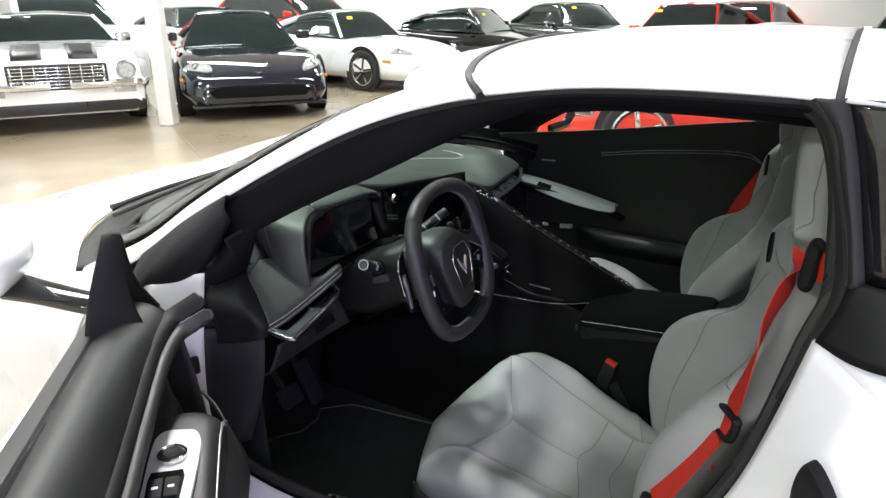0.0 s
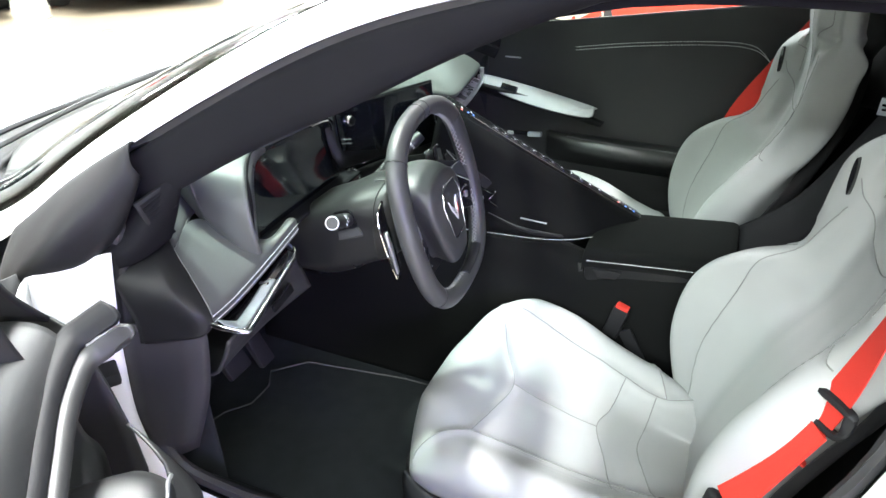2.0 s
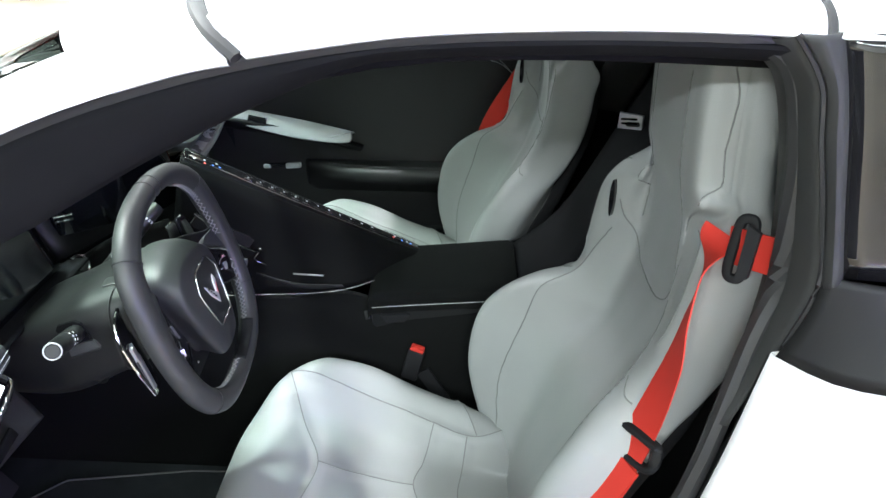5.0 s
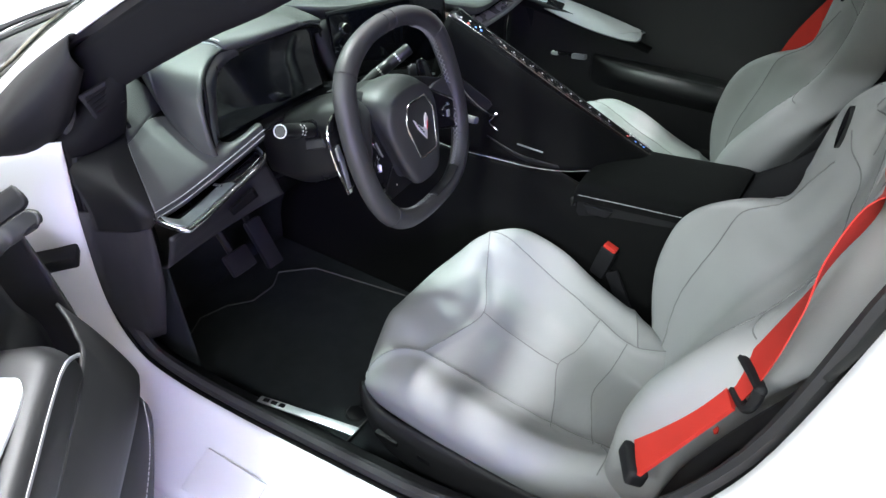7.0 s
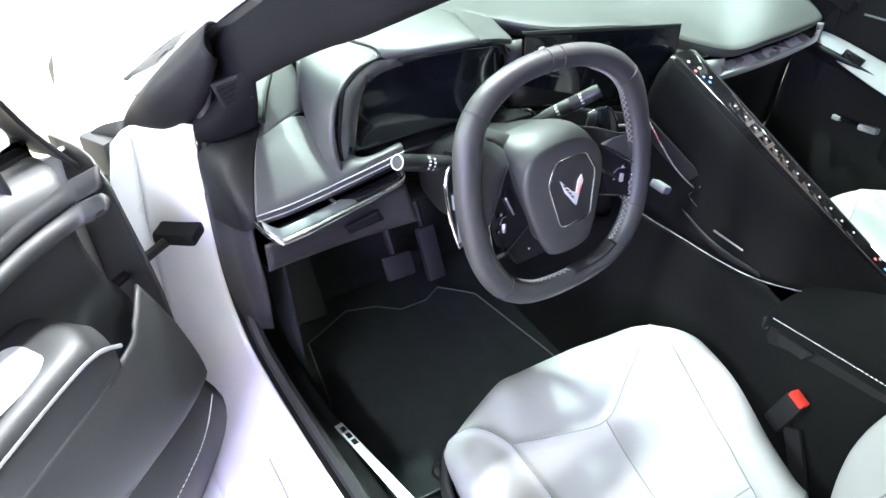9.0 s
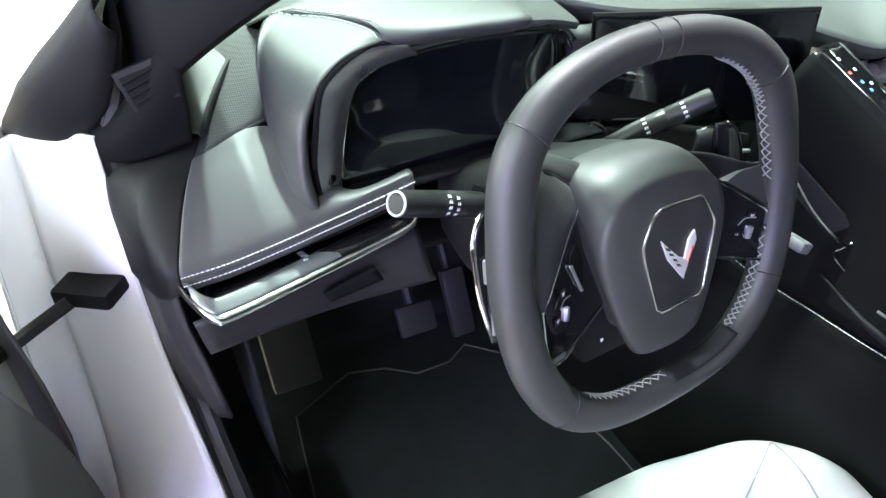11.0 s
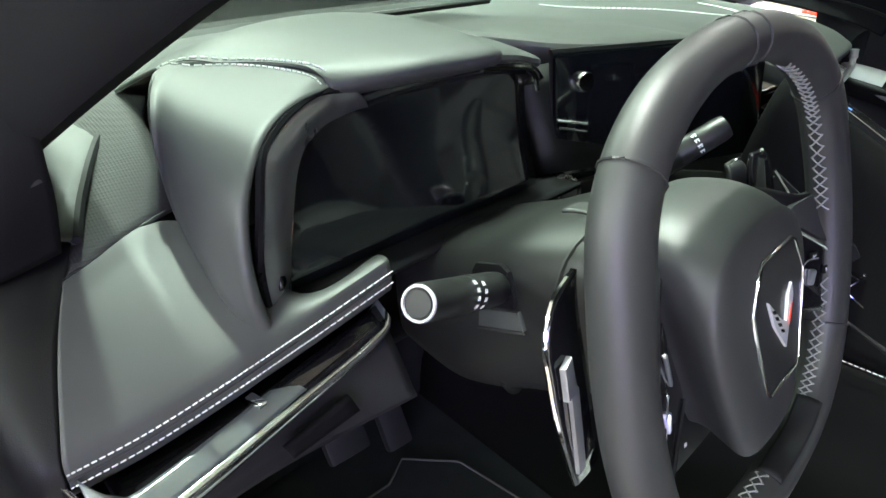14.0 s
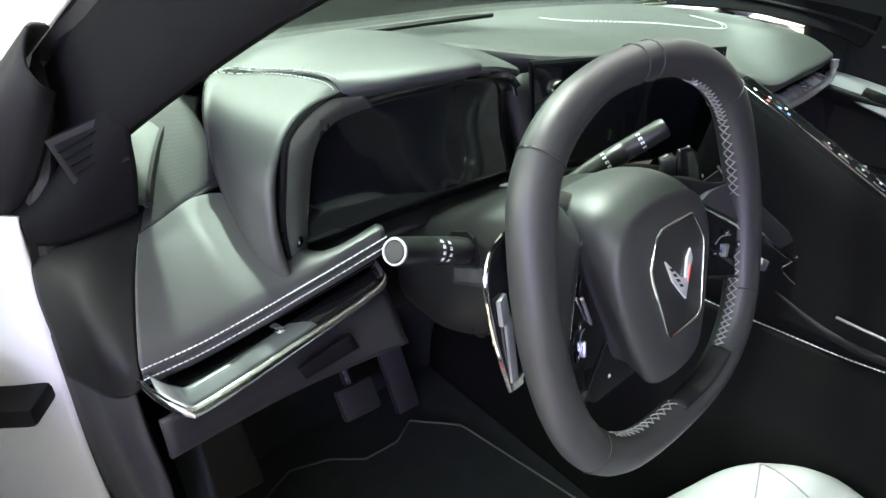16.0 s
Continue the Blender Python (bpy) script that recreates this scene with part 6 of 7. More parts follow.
CUSH_SEAMS = [[(0.178, -0.061), (0.166, -0.14), (0.147, -0.24), (0.122, -0.344), (0.108, -0.41), (0.115, -0.45), (0.148, -0.51)], [(0.178, -0.061), (0.10, -0.10), (0.025, -0.139), (-0.06, -0.128), (-0.145, -0.112)], [(0.025, -0.139), (0.016, -0.22), (0.009, -0.313)], [(0.122, -0.344), (0.06, -0.327), (0.009, -0.313), (-0.07, -0.344), (-0.145, -0.37)], [(0.106, -0.408), (0.05, -0.40), (-0.014, -0.394), (-0.08, -0.42), (-0.14, -0.445)], [(0.19, -0.385), (0.151, -0.406), (0.11, -0.427)], [(-0.20, -0.022), (-0.187, -0.028), (-0.166, -0.062), (-0.145, -0.112)], [(-0.145, -0.112), (-0.13, -0.25), (-0.125, -0.40), (-0.13, -0.5)], [(-0.13, -0.455), (-0.16, -0.475), (-0.2, -0.475)]]
BACK_SEAMS = [[(0.0, 0.905), (0.05, 0.912), (0.085, 0.935), (0.098, 0.99)], [(0.0, 0.905), (-0.05, 0.912), (-0.085, 0.935), (-0.098, 0.99)]]
for s in (-1, 1):
    BACK_SEAMS.append([(s * 0.135, 0.47), (s * 0.158, 0.56), (s * 0.16, 0.65), (s * 0.15, 0.78), (s * 0.125, 0.86), (s * 0.102, 0.94)])
    BACK_SEAMS.append([(s * 0.175, 0.828), (s * 0.16, 0.832), (s * 0.14, 0.845)])
    BACK_SEAMS.append([(s * 0.085, 0.97), (s * 0.078, 1.05), (s * 0.075, 1.13), (s * 0.072, 1.23)])
    BACK_SEAMS.append([(s * 0.129, 1.09), (s * 0.127, 1.15), (s * 0.124, 1.21), (s * 0.112, 1.25)])
    BACK_SEAMS.append([(s * 0.115, 1.05), (s * 0.135, 1.035), (s * 0.14, 0.97), (s * 0.14, 0.90)])


def seat(cx, name_label, dy=0.0):
    base = pose(cx, dy, 0)

    def put(name, bm, mat, parent, label="", thick=0.0, **k):
        bm.transform(base)
        return part(name, bm, mat, parent, label, thick, **k)

    bm = loft([cushion_row(*r) for r in CUSH], 110, 110)
    lines = draped(bm, CUSH_SEAMS, 2)
    crease(bm, lines, 0.0045, 0.0075)
    lines = draped(bm, CUSH_SEAMS, 2)
    top = put("seat_cushion", bm, SEAT, car, name_label)
    for line in lines:
        if len(line) > 3:
            put("seam", tube(line, 0.0011, 5), SEAM, top, "sewn seam")
    shield = [(-0.19, 0.0, 0.40), (-0.225, -0.06, 0.402), (-0.240, -0.14, 0.412), (-0.244, -0.3, 0.416), (-0.235, -0.42, 0.41), (-0.21, -0.52, 0.40)]
    put("seat_base", loft([shield, [(x - 0.008, y, 0.37) for x, y, z in shield], [(x + 0.004, y, 0.30) for x, y, z in shield], [(x + 0.03, y, 0.25) for x, y, z in shield]], 20, 10), SHELL, top, "black seat side shield", 0.008)
    put("seat_base", loft([[(-x, y, z) for x, y, z in shield], [(-x + 0.004, y, 0.35) for x, y, z in shield], [(-x - 0.03, y, 0.25) for x, y, z in shield]], 20, 6), SHELL, top, "black seat side shield", 0.008)
    put("seat_front", loft([[(-0.17, 0.005, 0.40), (0, 0.02, 0.405), (0.17, 0.005, 0.40)], [(-0.18, -0.02, 0.26), (0, 0.0, 0.26), (0.18, -0.02, 0.26)]], 10, 5), SHELL, top, "black seat front", 0.01)
    for k in (0, 1):
        sw = put("seat_switch", block(0.012, 0.05 - 0.02 * k, 0.014, pose(-0.250, -0.10 - 0.085 * k, 0.362), 0.004), TRIM, top, "black seat switch")
    bm = loft([back_row(*r) for r in BACK_ROWS] + [head_row(*r) for r in HEAD_ROWS], 120, 150)
    lines = draped(bm, BACK_SEAMS, 1)
    crease(bm, lines, 0.003, 0.0075)
    lines = draped(bm, BACK_SEAMS, 1)
    tree = BVHTree.FromBMesh(bm)
    slots = []
    for s in (1,):
        hit = tree.ray_cast(Vector((s * 0.108, 0.5, 0.99)), Vector((0, -1, 0)))
        slots.append((s, hit[0], hit[1]))
    back = put("backrest", bm, SEAT, car, "pale grey leather backrest with built-in headrest")
    for line in lines:
        if len(line) > 3:
            put("seam", tube(line, 0.0011, 5), SEAM, back, "sewn seam")
    for s, at, nrm in slots:
        put("slot", slab([(0.0, -0.032), (0.004, -0.015), (0.005, 0.012), (0.002, 0.028), (-0.003, 0.012), (-0.003, -0.015)], 0.012, axes(at - nrm * 0.006, nrm.cross(Vector((0, 0, 1))) * -1, (0.05 * s, 0, 1)), 0.001, 2, 20), GLOSS, back, "dark slit in the backrest")
    rows = [(r[0], r[1] - 0.058, r[2] * 0.80) for r in BACK_ROWS] + [(r[0], r[1] - 0.084, r[2] * 0.87) for r in HEAD_ROWS]
    put("backrest_shell", loft([[(-w, y, z), (-w * 0.8, y - 0.045, z), (0, y - 0.06, z), (w * 0.8, y - 0.045, z), (w, y, z)] for z, y, w in rows], 18, 34), SHELL, back, "black backrest shell", 0.004)
    return top, back


seat(-0.350, "pale grey leather seat cushion with stitched panels")
seat(0.385, "pale grey leather passenger seat cushion", 0.095)

# driver's belt
belt = part("seat_belt", ribbon([(-0.510, -0.684, 1.072), (-0.512, -0.676, 1.056), (-0.522, -0.666, 1.020), (-0.542, -0.652, 0.975), (-0.551, -0.644, 0.91), (-0.553, -0.617, 0.787), (-0.570, -0.572, 0.69), (-0.583, -0.533, 0.61)], 0.046, [(0.4, 0.4, 0.6), (0.6, 0.1, 0.3), (0.82, -0.34, -0.45), (0.95, -0.26, -0.22), (0.95, 0.08, -0.08), (0.86, 0.5, -0.05), (0.86, 0.45, -0.1), (0.86, 0.45, -0.1)], 60, 0.0016), BELT, car, "red seat belt webbing")
part("belt_return", ribbon([(-0.530, -0.684, 1.068), (-0.56, -0.712, 1.072), (-0.60, -0.745, 1.08)], 0.044, (0.1, 0.1, 1), 10, 0.0016), BELT, belt, "red webbing behind the guide")
part("belt_fold", ribbon([(-0.557, -0.606, 0.765), (-0.573, -0.568, 0.69), (-0.585, -0.530, 0.61)], 0.058, (0.86, 0.47, -0.08), 14, 0.006), BELT, belt, "doubled red webbing")
CL = axes((-0.554, -0.614, 0.788), (0.86, 0.51, -0.05), (0.05, -0.2, 1))
part("belt_tongue", tube([CL @ Vector(q) for q in ((-0.034, -0.016, 0.003), (-0.036, 0.012, 0.003), (-0.028, 0.018, 0.003), (0.030, 0.014, 0.003), (0.036, 0.008, 0.003), (0.034, -0.018, 0.003), (0.0, -0.022, 0.003))], 0.006, 8, 40, closed=True, wide=1.3), TRIM, belt, "black plastic belt tongue")
part("belt_stop", lathe([(0.0, 0.003), (0.005, 0.002), (0.006, 0.0)], 14, CL @ pose(0, -0.09, 0.008)), BELT, belt, "red belt stop button")
part("belt_anchor", block(0.062, 0.028, 0.028, axes((-0.586, -0.527, 0.595), (0.86, 0.47, -0.08), (0, -0.3, 1)), 0.008, 3), TRIM, belt, "black belt anchor")
GM = axes((-0.540, -0.692, 1.068), (0.6, 0.75, 0.0), (0.12, -0.1, 1)) @ Matrix.Diagonal((0.4, 0.8, 1, 1))
gd = part("belt_guide", tube([GM @ Vector(q) for q in ((-0.022, -0.036, 0), (-0.006, -0.044, 0), (0.014, -0.038, 0), (0.017, 0.0, 0), (0.014, 0.036, 0), (-0.006, 0.044, 0), (-0.022, 0.038, 0), (-0.026, 0, 0))], 0.0042, 8, 36, closed=True, wide=1.4, up=tuple(GM.col[2][:3])), TRIM, car, "black plastic belt guide loop")
part("guide_arm", slab([(-0.05, -0.03), (-0.02, -0.042), (-0.015, 0.042), (-0.05, 0.034)], 0.010, GM @ pose(0, 0, -0.018), 0.003), TRIM, gd, "black guide arm")
# passenger's belt
part("seat_belt", ribbon([(0.52, -0.658, 1.20), (0.53, -0.594, 1.08), (0.55, -0.52, 0.95), (0.585, -0.45, 0.81), (0.62, -0.415, 0.66)], 0.047, (0.5, 0.9, 0.3), 20, 0.0025), BELT, car, "red passenger belt webbing")
# buckle beside the console
BK = axes((-0.112, -0.30, 0.565), (0.15, 1, 0.25), (0, -0.25, 1))
bk = part("buckle", block(0.034, 0.075, 0.02, BK @ pose(0, -0.02, 0), 0.006), TRIM, car, "black belt buckle")
part("buckle_button", block(0.028, 0.012, 0.016, BK @ pose(0, 0.019, 0), 0.003), BELT, bk, "red release button")
part("buckle_strap", ribbon([(-0.115, -0.315, 0.53), (-0.125, -0.37, 0.44), (-0.13, -0.40, 0.36)], 0.028, (0.1, 1, 0.3), 8, 0.006), TRIM, bk, "black buckle stalk")

# floor mat lies on the cabin floor
mat_ob = thing("floor_mat", "black carpet floor mat with a grey bound edge", "mat")
MAT = [(-0.65, 0.02), (-0.645, 0.30), (-0.62, 0.50), (-0.50, 0.56), (-0.43, 0.54), (-0.38, 0.50), (-0.31, 0.50), (-0.26, 0.53), (-0.19, 0.46), (-0.15, 0.2), (-0.145, 0.02)]
part("mat", slab(MAT, 0.010, pose(0, 0, 0.241), 0.003), CARPET, mat_ob)
part("binding", tube([(x, y, 0.2515) for x, y in MAT], 0.0022, 6, closed=True), material("grey_binding", (0.07, 0.07, 0.07), 0.8, stain=0.1), mat_ob, "grey bound edge")
part("mat_stud", lathe([(0.0, 0.006), (0.018, 0.005), (0.022, 0.0)], 20, pose(-0.52, 0.05, 0.251)), PLASTIC, mat_ob, "round mat stud")

# ---- open driver's door ----
PLATE = material("silver_plate", (0.36, 0.37, 0.38), 0.42, 0.2, grain=0.08, grain_size=1500, stain=0.04, stain_size=20)
PLATE2 = material("bright_plate", (0.6, 0.61, 0.62), 0.35, 0.15, grain=0.08, grain_size=1500, stain=0.04, stain_size=20)
# local x runs along the door from its hinge edge, y out of its inner face, z up
D = Matrix(((-0.69, 0.724, 0, -0.870), (-0.724, -0.69, 0, 0.289), (0, 0, 1, 0), (0, 0, 0, 1)))


def dpart(name, bm, mat, parent=None, label="", thick=0.0, **k):
    bm.transform(D)
    return part(name, bm, mat, parent, label, thick, **k)


door = dpart("driver_door", loft([[(0.0, -0.12, 0.22), (0.5, -0.16, 0.22), (1.15, -0.13, 0.24)], [(-0.05, -0.16, 0.5), (0.5, -0.2, 0.5), (1.2, -0.17, 0.5)], [(-0.03, -0.13, 0.86), (0.5, -0.17, 0.9), (1.2, -0.15, 0.95)], [(0.03, -0.085, 0.93), (0.5, -0.11, 0.97), (1.15, -0.10, 1.03)]], 16, 16), WHITE, car, "white outer skin of the open driver door", 0.004)
dpart("door_card", loft([[(0.086, -0.097, 0.94), (0.3, -0.10, 0.952), (0.65, -0.10, 0.98), (1.12, -0.10, 1.03)], [(0.098, -0.06, 0.956), (0.3, -0.066, 0.964), (0.65, -0.07, 0.985), (1.12, -0.075, 1.02)], [(0.115, -0.02, 0.95), (0.3, -0.035, 0.94), (0.65, -0.045, 0.955), (1.12, -0.055, 0.98)], [(0.128, 0.0, 0.92), (0.3, -0.028, 0.90), (0.65, -0.038, 0.905), (1.12, -0.045, 0.93)], [(0.12, -0.02, 0.87), (0.3, -0.055, 0.86), (0.65, -0.06, 0.86), (1.12, -0.06, 0.88)], [(0.105, -0.02, 0.79), (0.3, -0.06, 0.79), (0.65, -0.06, 0.79), (1.12, -0.06, 0.8)], [(0.08, -0.01, 0.7), (0.3, -0.02, 0.7), (0.65, -0.03, 0.7), (1.12, -0.04, 0.7)], [(0.06, -0.04, 0.45), (0.3, -0.03, 0.42), (0.65, -0.03, 0.42), (1.1, -0.05, 0.45)], [(0.1, -0.08, 0.26), (0.3, -0.08, 0.26), (0.65, -0.08, 0.26), (1.05, -0.09, 0.3)]], 30, 44), LEATHER, door, "dark leather inner door panel", 0.004)
GROOVE = [(0.137, 0.056, 0.953), (0.134, 0.03, 0.937), (0.142, 0.006, 0.924), (0.2, -0.010, 0.915), (0.264, -0.017, 0.905), (0.45, -0.026, 0.888), (0.8, -0.028, 0.888)]
dpart("blade", loft([[(a - 0.022, b - 0.012, c + 0.016), (a - 0.008, b - 0.002, c + 0.014), (a - 0.002, b + 0.003, c + 0.004), (a, b - 0.004, c - 0.004)] for a, b, c in GROOVE], 10, 36), TRIM, door, "dark upper trim blade", 0.006)
dpart("blade", loft([[(a + 0.002, b + 0.000, c - 0.004), (a + 0.006, b + 0.012, c - 0.006), (a + 0.010, b + 0.014, c - 0.018), (a + 0.008, b - 0.004, c - 0.03)] for a, b, c in GROOVE], 10, 36), LEATHER, door, "dark lower trim blade", 0.006)
# arm rest with the switch plate
arm_d = dpart("door_armrest", loft([[(0.20, 0.0, 0.78), (0.205, 0.04, 0.79), (0.215, 0.07, 0.77), (0.215, 0.07, 0.74)], [(0.225, -0.03, 0.805), (0.235, 0.03, 0.81), (0.245, 0.066, 0.795), (0.245, 0.07, 0.74)], [(0.30, -0.04, 0.803), (0.30, 0.03, 0.806), (0.30, 0.064, 0.795), (0.30, 0.07, 0.73)], [(0.5, -0.035, 0.79), (0.5, 0.03, 0.79), (0.5, 0.06, 0.78), (0.5, 0.065, 0.71)], [(0.8, -0.035, 0.79), (0.8, 0.02, 0.79), (0.8, 0.045, 0.78), (0.8, 0.045, 0.7)]], 14, 24), LEATHER, door, "dark leather door armrest", 0.006)
dpart("armrest_piping", tube([(0.205, 0.074, 0.772), (0.24, 0.071, 0.79), (0.30, 0.068, 0.79), (0.5, 0.064, 0.775), (0.8, 0.05, 0.775)], 0.0028, 6, 30), SILVER, arm_d, "silver armrest edging")
dpart("door_lower", loft([[(0.105, 0.03, 0.78), (0.16, 0.06, 0.77), (0.215, 0.07, 0.75), (0.5, 0.066, 0.72), (0.9, 0.045, 0.70)], [(0.09, 0.06, 0.70), (0.15, 0.082, 0.69), (0.22, 0.085, 0.68), (0.5, 0.075, 0.66), (0.9, 0.05, 0.64)], [(0.095, 0.092, 0.615), (0.14, 0.095, 0.605), (0.22, 0.088, 0.59), (0.5, 0.07, 0.58), (0.9, 0.045, 0.57)], [(0.10, 0.06, 0.585), (0.15, 0.06, 0.57), (0.22, 0.05, 0.56), (0.5, 0.035, 0.55), (0.9, 0.01, 0.55)]], 22, 16), LEATHER, door, "dark lower door panel", 0.004)
dpart("door_pocket", loft([[(0.08, 0.045, 0.60), (0.2, 0.05, 0.57), (0.5, 0.04, 0.55)], [(0.055, 0.075, 0.5), (0.2, 0.08, 0.47), (0.5, 0.06, 0.45)], [(0.07, 0.05, 0.38), (0.2, 0.05, 0.34), (0.5, 0.03, 0.33)], [(0.12, 0.0, 0.28), (0.25, 0.0, 0.27), (0.5, -0.02, 0.27)]], 14, 14), LEATHER, door, "dark speaker and pocket panel", 0.004)
dpart("stitching", stitches([(0.085, 0.083, 0.55), (0.15, 0.088, 0.50), (0.3, 0.075, 0.44)], 0.0008), THREAD, door, "grey stitching")
PL = [(0.266, -0.004), (0.270, 0.026), (0.282, 0.040), (0.32, 0.046), (0.42, 0.040), (0.50, 0.03), (0.50, -0.03), (0.42, -0.026), (0.32, -0.024), (0.28, -0.019)]
plate = dpart("switch_plate", slab(PL, 0.006, pose(0, 0, 0.806), 0.0025, 2, 40), PLATE2, door, "satin silver switch plate")
dpart("mirror_knob", lathe([(0.0205, 0.0), (0.0205, 0.006), (0.0185, 0.0078), (0.0165, 0.006)], 32, pose(0.336, 0.009, 0.813)), CHROME, plate, "chrome ring of the mirror control")
dpart("mirror_pad", lathe([(0.0165, 0.004), (0.012, 0.0075), (0.006, 0.006), (0.0, 0.0055)], 28, pose(0.336, 0.009, 0.8135)), TRIM, plate, "black dished mirror control")
dpart("switch_well", slab([(0.368, -0.016), (0.37, 0.026), (0.385, 0.029), (0.455, 0.024), (0.46, 0.0), (0.455, -0.018), (0.385, -0.019)], 0.002, pose(0, 0, 0.812), 0.0008, 2), GLOSS, plate, "gloss black switch insert")
for k in range(2):
    sw = dpart("window_switch", block(0.034, 0.0185, 0.007, pose(0.410, -0.006 + 0.0205 * k, 0.817, 0, 8, 0), 0.0025), TRIM, plate, "black window switch")
    dpart("switch_mark", block(0.004, 0.008, 0.0006, pose(0.412, -0.006 + 0.0205 * k, 0.8212, 0, 8, 0)), PRINT, sw, "white window mark")
# glass run, mirror and its triangle
dpart("glass_run", tube([(0.07, -0.108, 0.94), (0.3, -0.112, 0.953), (0.65, -0.112, 0.985), (1.12, -0.112, 1.035)], 0.010, 8, 20, wide=1.5), RUBBER, door, "black rubber window seal")
dpart("mirror_triangle", loft([[(0.05, -0.11, 0.935), (0.06, -0.07, 0.94), (0.075, -0.02, 0.935)], [(0.095, -0.10, 1.0), (0.10, -0.07, 1.01), (0.105, -0.045, 1.0)], [(0.135, -0.075, 1.082), (0.14, -0.06, 1.086), (0.143, -0.048, 1.082)], [(0.165, -0.075, 1.08), (0.16, -0.06, 1.083), (0.152, -0.048, 1.08)], [(0.19, -0.10, 1.0), (0.18, -0.07, 1.01), (0.165, -0.045, 1.0)], [(0.21, -0.11, 0.94), (0.19, -0.07, 0.945), (0.17, -0.03, 0.94)]], 10, 22), TRIM, door, "black mirror triangle", 0.006)
MIRROR = pose(0.0, -0.325, 1.02, 0, 0, -14)
rings = [[MIRROR @ Vector((off, 0.105 * g * math.cos(w), 0.068 * g * math.sin(w) + (0.008 * math.cos(2 * w)))) for w in (2 * math.pi * k / 18 for k in range(18))] for off, g in ((0.06, 0.9), (0.055, 1.0), (0.0, 1.0), (-0.05, 0.9), (-0.085, 0.66), (-0.10, 0.3), (-0.102, 0.02))]
mirror = dpart("door_mirror", loft(rings, 32, 20, True), WHITE, door, "white door mirror shell")
dpart("mirror_rim", tube([q + Vector((0.004, 0, 0)) for q in rings[0]], 0.007, 6, closed=True), GLOSS, mirror, "gloss black mirror rim")
dpart("mirror_glass", slab([(0.10 * 0.88 * math.cos(w), 0.068 * 0.88 * math.sin(w)) for w in (2 * math.pi * k / 18 for k in range(18))], 0.003, MIRROR @ pose(0.055, 0, 0) @ Matrix(((0, 0, 1, 0), (1, 0, 0, 0), (0, 1, 0, 0), (0, 0, 0, 1)))), CHROME, mirror, "mirror glass")
dpart("mirror_arm", loft([[(0.08, -0.09, 0.968), (0.12, -0.09, 0.968), (0.13, -0.09, 0.945), (0.08, -0.09, 0.94)], [(0.05, -0.14, 0.97), (0.09, -0.14, 0.968), (0.10, -0.14, 0.948), (0.05, -0.14, 0.942)], [(-0.01, -0.22, 0.975), (0.04, -0.22, 0.972), (0.045, -0.22, 0.95), (-0.01, -0.22, 0.945)], [(-0.04, -0.27, 0.985), (0.02, -0.27, 0.98), (0.025, -0.27, 0.955), (-0.04, -0.27, 0.95)]], 16, 12, True), GLOSS, door, "gloss black mirror arm")
dg = dpart("door_glass", loft([[(0.15, -0.09, 0.93), (0.6, -0.10, 0.96), (1.1, -0.11, 1.0)], [(0.15, -0.09, 0.945), (0.6, -0.10, 0.985), (1.1, -0.11, 1.03)]], 8, 4), GLASS, door, "lowered window glass", 0.004)
dg.visible_shadow = False
# door end: check strap and hinge
dpart("door_edge", loft([[(0.0, -0.13, 0.93), (0.03, -0.05, 0.93), (0.06, 0.0, 0.90)], [(-0.03, -0.15, 0.6), (0.02, -0.06, 0.6), (0.06, 0.03, 0.62)], [(0.0, -0.12, 0.25), (0.03, -0.07, 0.26), (0.09, -0.04, 0.3)]], 8, 10), LEATHER, door, "black door front edge", 0.004)
strap = part("check_strap", block(0.068, 0.022, 0.062, axes((-0.833, 0.361, 0.735), (0.8, -0.55, 0.0), (0, 0, 1)), 0.006), TRIM, car, "black door check housing")
part("strap_arm", tube([(-0.86, 0.34, 0.735), (-0.90, 0.33, 0.72), (-0.95, 0.31, 0.705)], 0.008, 8), PLASTIC, strap)
for z in (0.86, 0.55):
    part("door_hinge", block(0.03, 0.06, 0.06, pose(-0.905, 0.43, z, 0, 0, 30), 0.008), RUBBER, car, "black door hinge")
part("hinge_gap", loft([[(-0.865, 0.40, 0.92), (-0.90, 0.44, 0.9), (-0.925, 0.45, 0.88)], [(-0.88, 0.41, 0.6), (-0.91, 0.45, 0.6), (-0.935, 0.45, 0.6)], [(-0.9, 0.38, 0.35), (-0.92, 0.43, 0.35), (-0.935, 0.45, 0.3)]], 6, 8), RUBBER, car, "dark hinge gap", 0.004)

# ---- passenger door, closed ----
pd = part("passenger_door", loft([[(0.655, 0.40, 0.965), (0.66, 0.1, 1.0), (0.655, -0.3, 1.06), (0.645, -0.60, 1.105)], [(0.675, 0.40, 0.94), (0.68, 0.1, 0.965), (0.675, -0.3, 1.01), (0.66, -0.60, 1.05)], [(0.70, 0.40, 0.87), (0.705, 0.1, 0.87), (0.70, -0.3, 0.9), (0.685, -0.60, 0.93)], [(0.70, 0.40, 0.78), (0.71, 0.1, 0.76), (0.71, -0.3, 0.76), (0.69, -0.60, 0.80)], [(0.69, 0.38, 0.70), (0.70, 0.1, 0.66), (0.70, -0.3, 0.66), (0.69, -0.58, 0.68)], [(0.68, 0.38, 0.5), (0.69, 0.1, 0.46), (0.69, -0.3, 0.46), (0.68, -0.5, 0.5)], [(0.70, 0.36, 0.34), (0.70, 0.1, 0.34), (0.70, -0.3, 0.34), (0.70, -0.45, 0.4)]], 26, 30), LEATHER, car, "dark leather passenger door panel", 0.004)
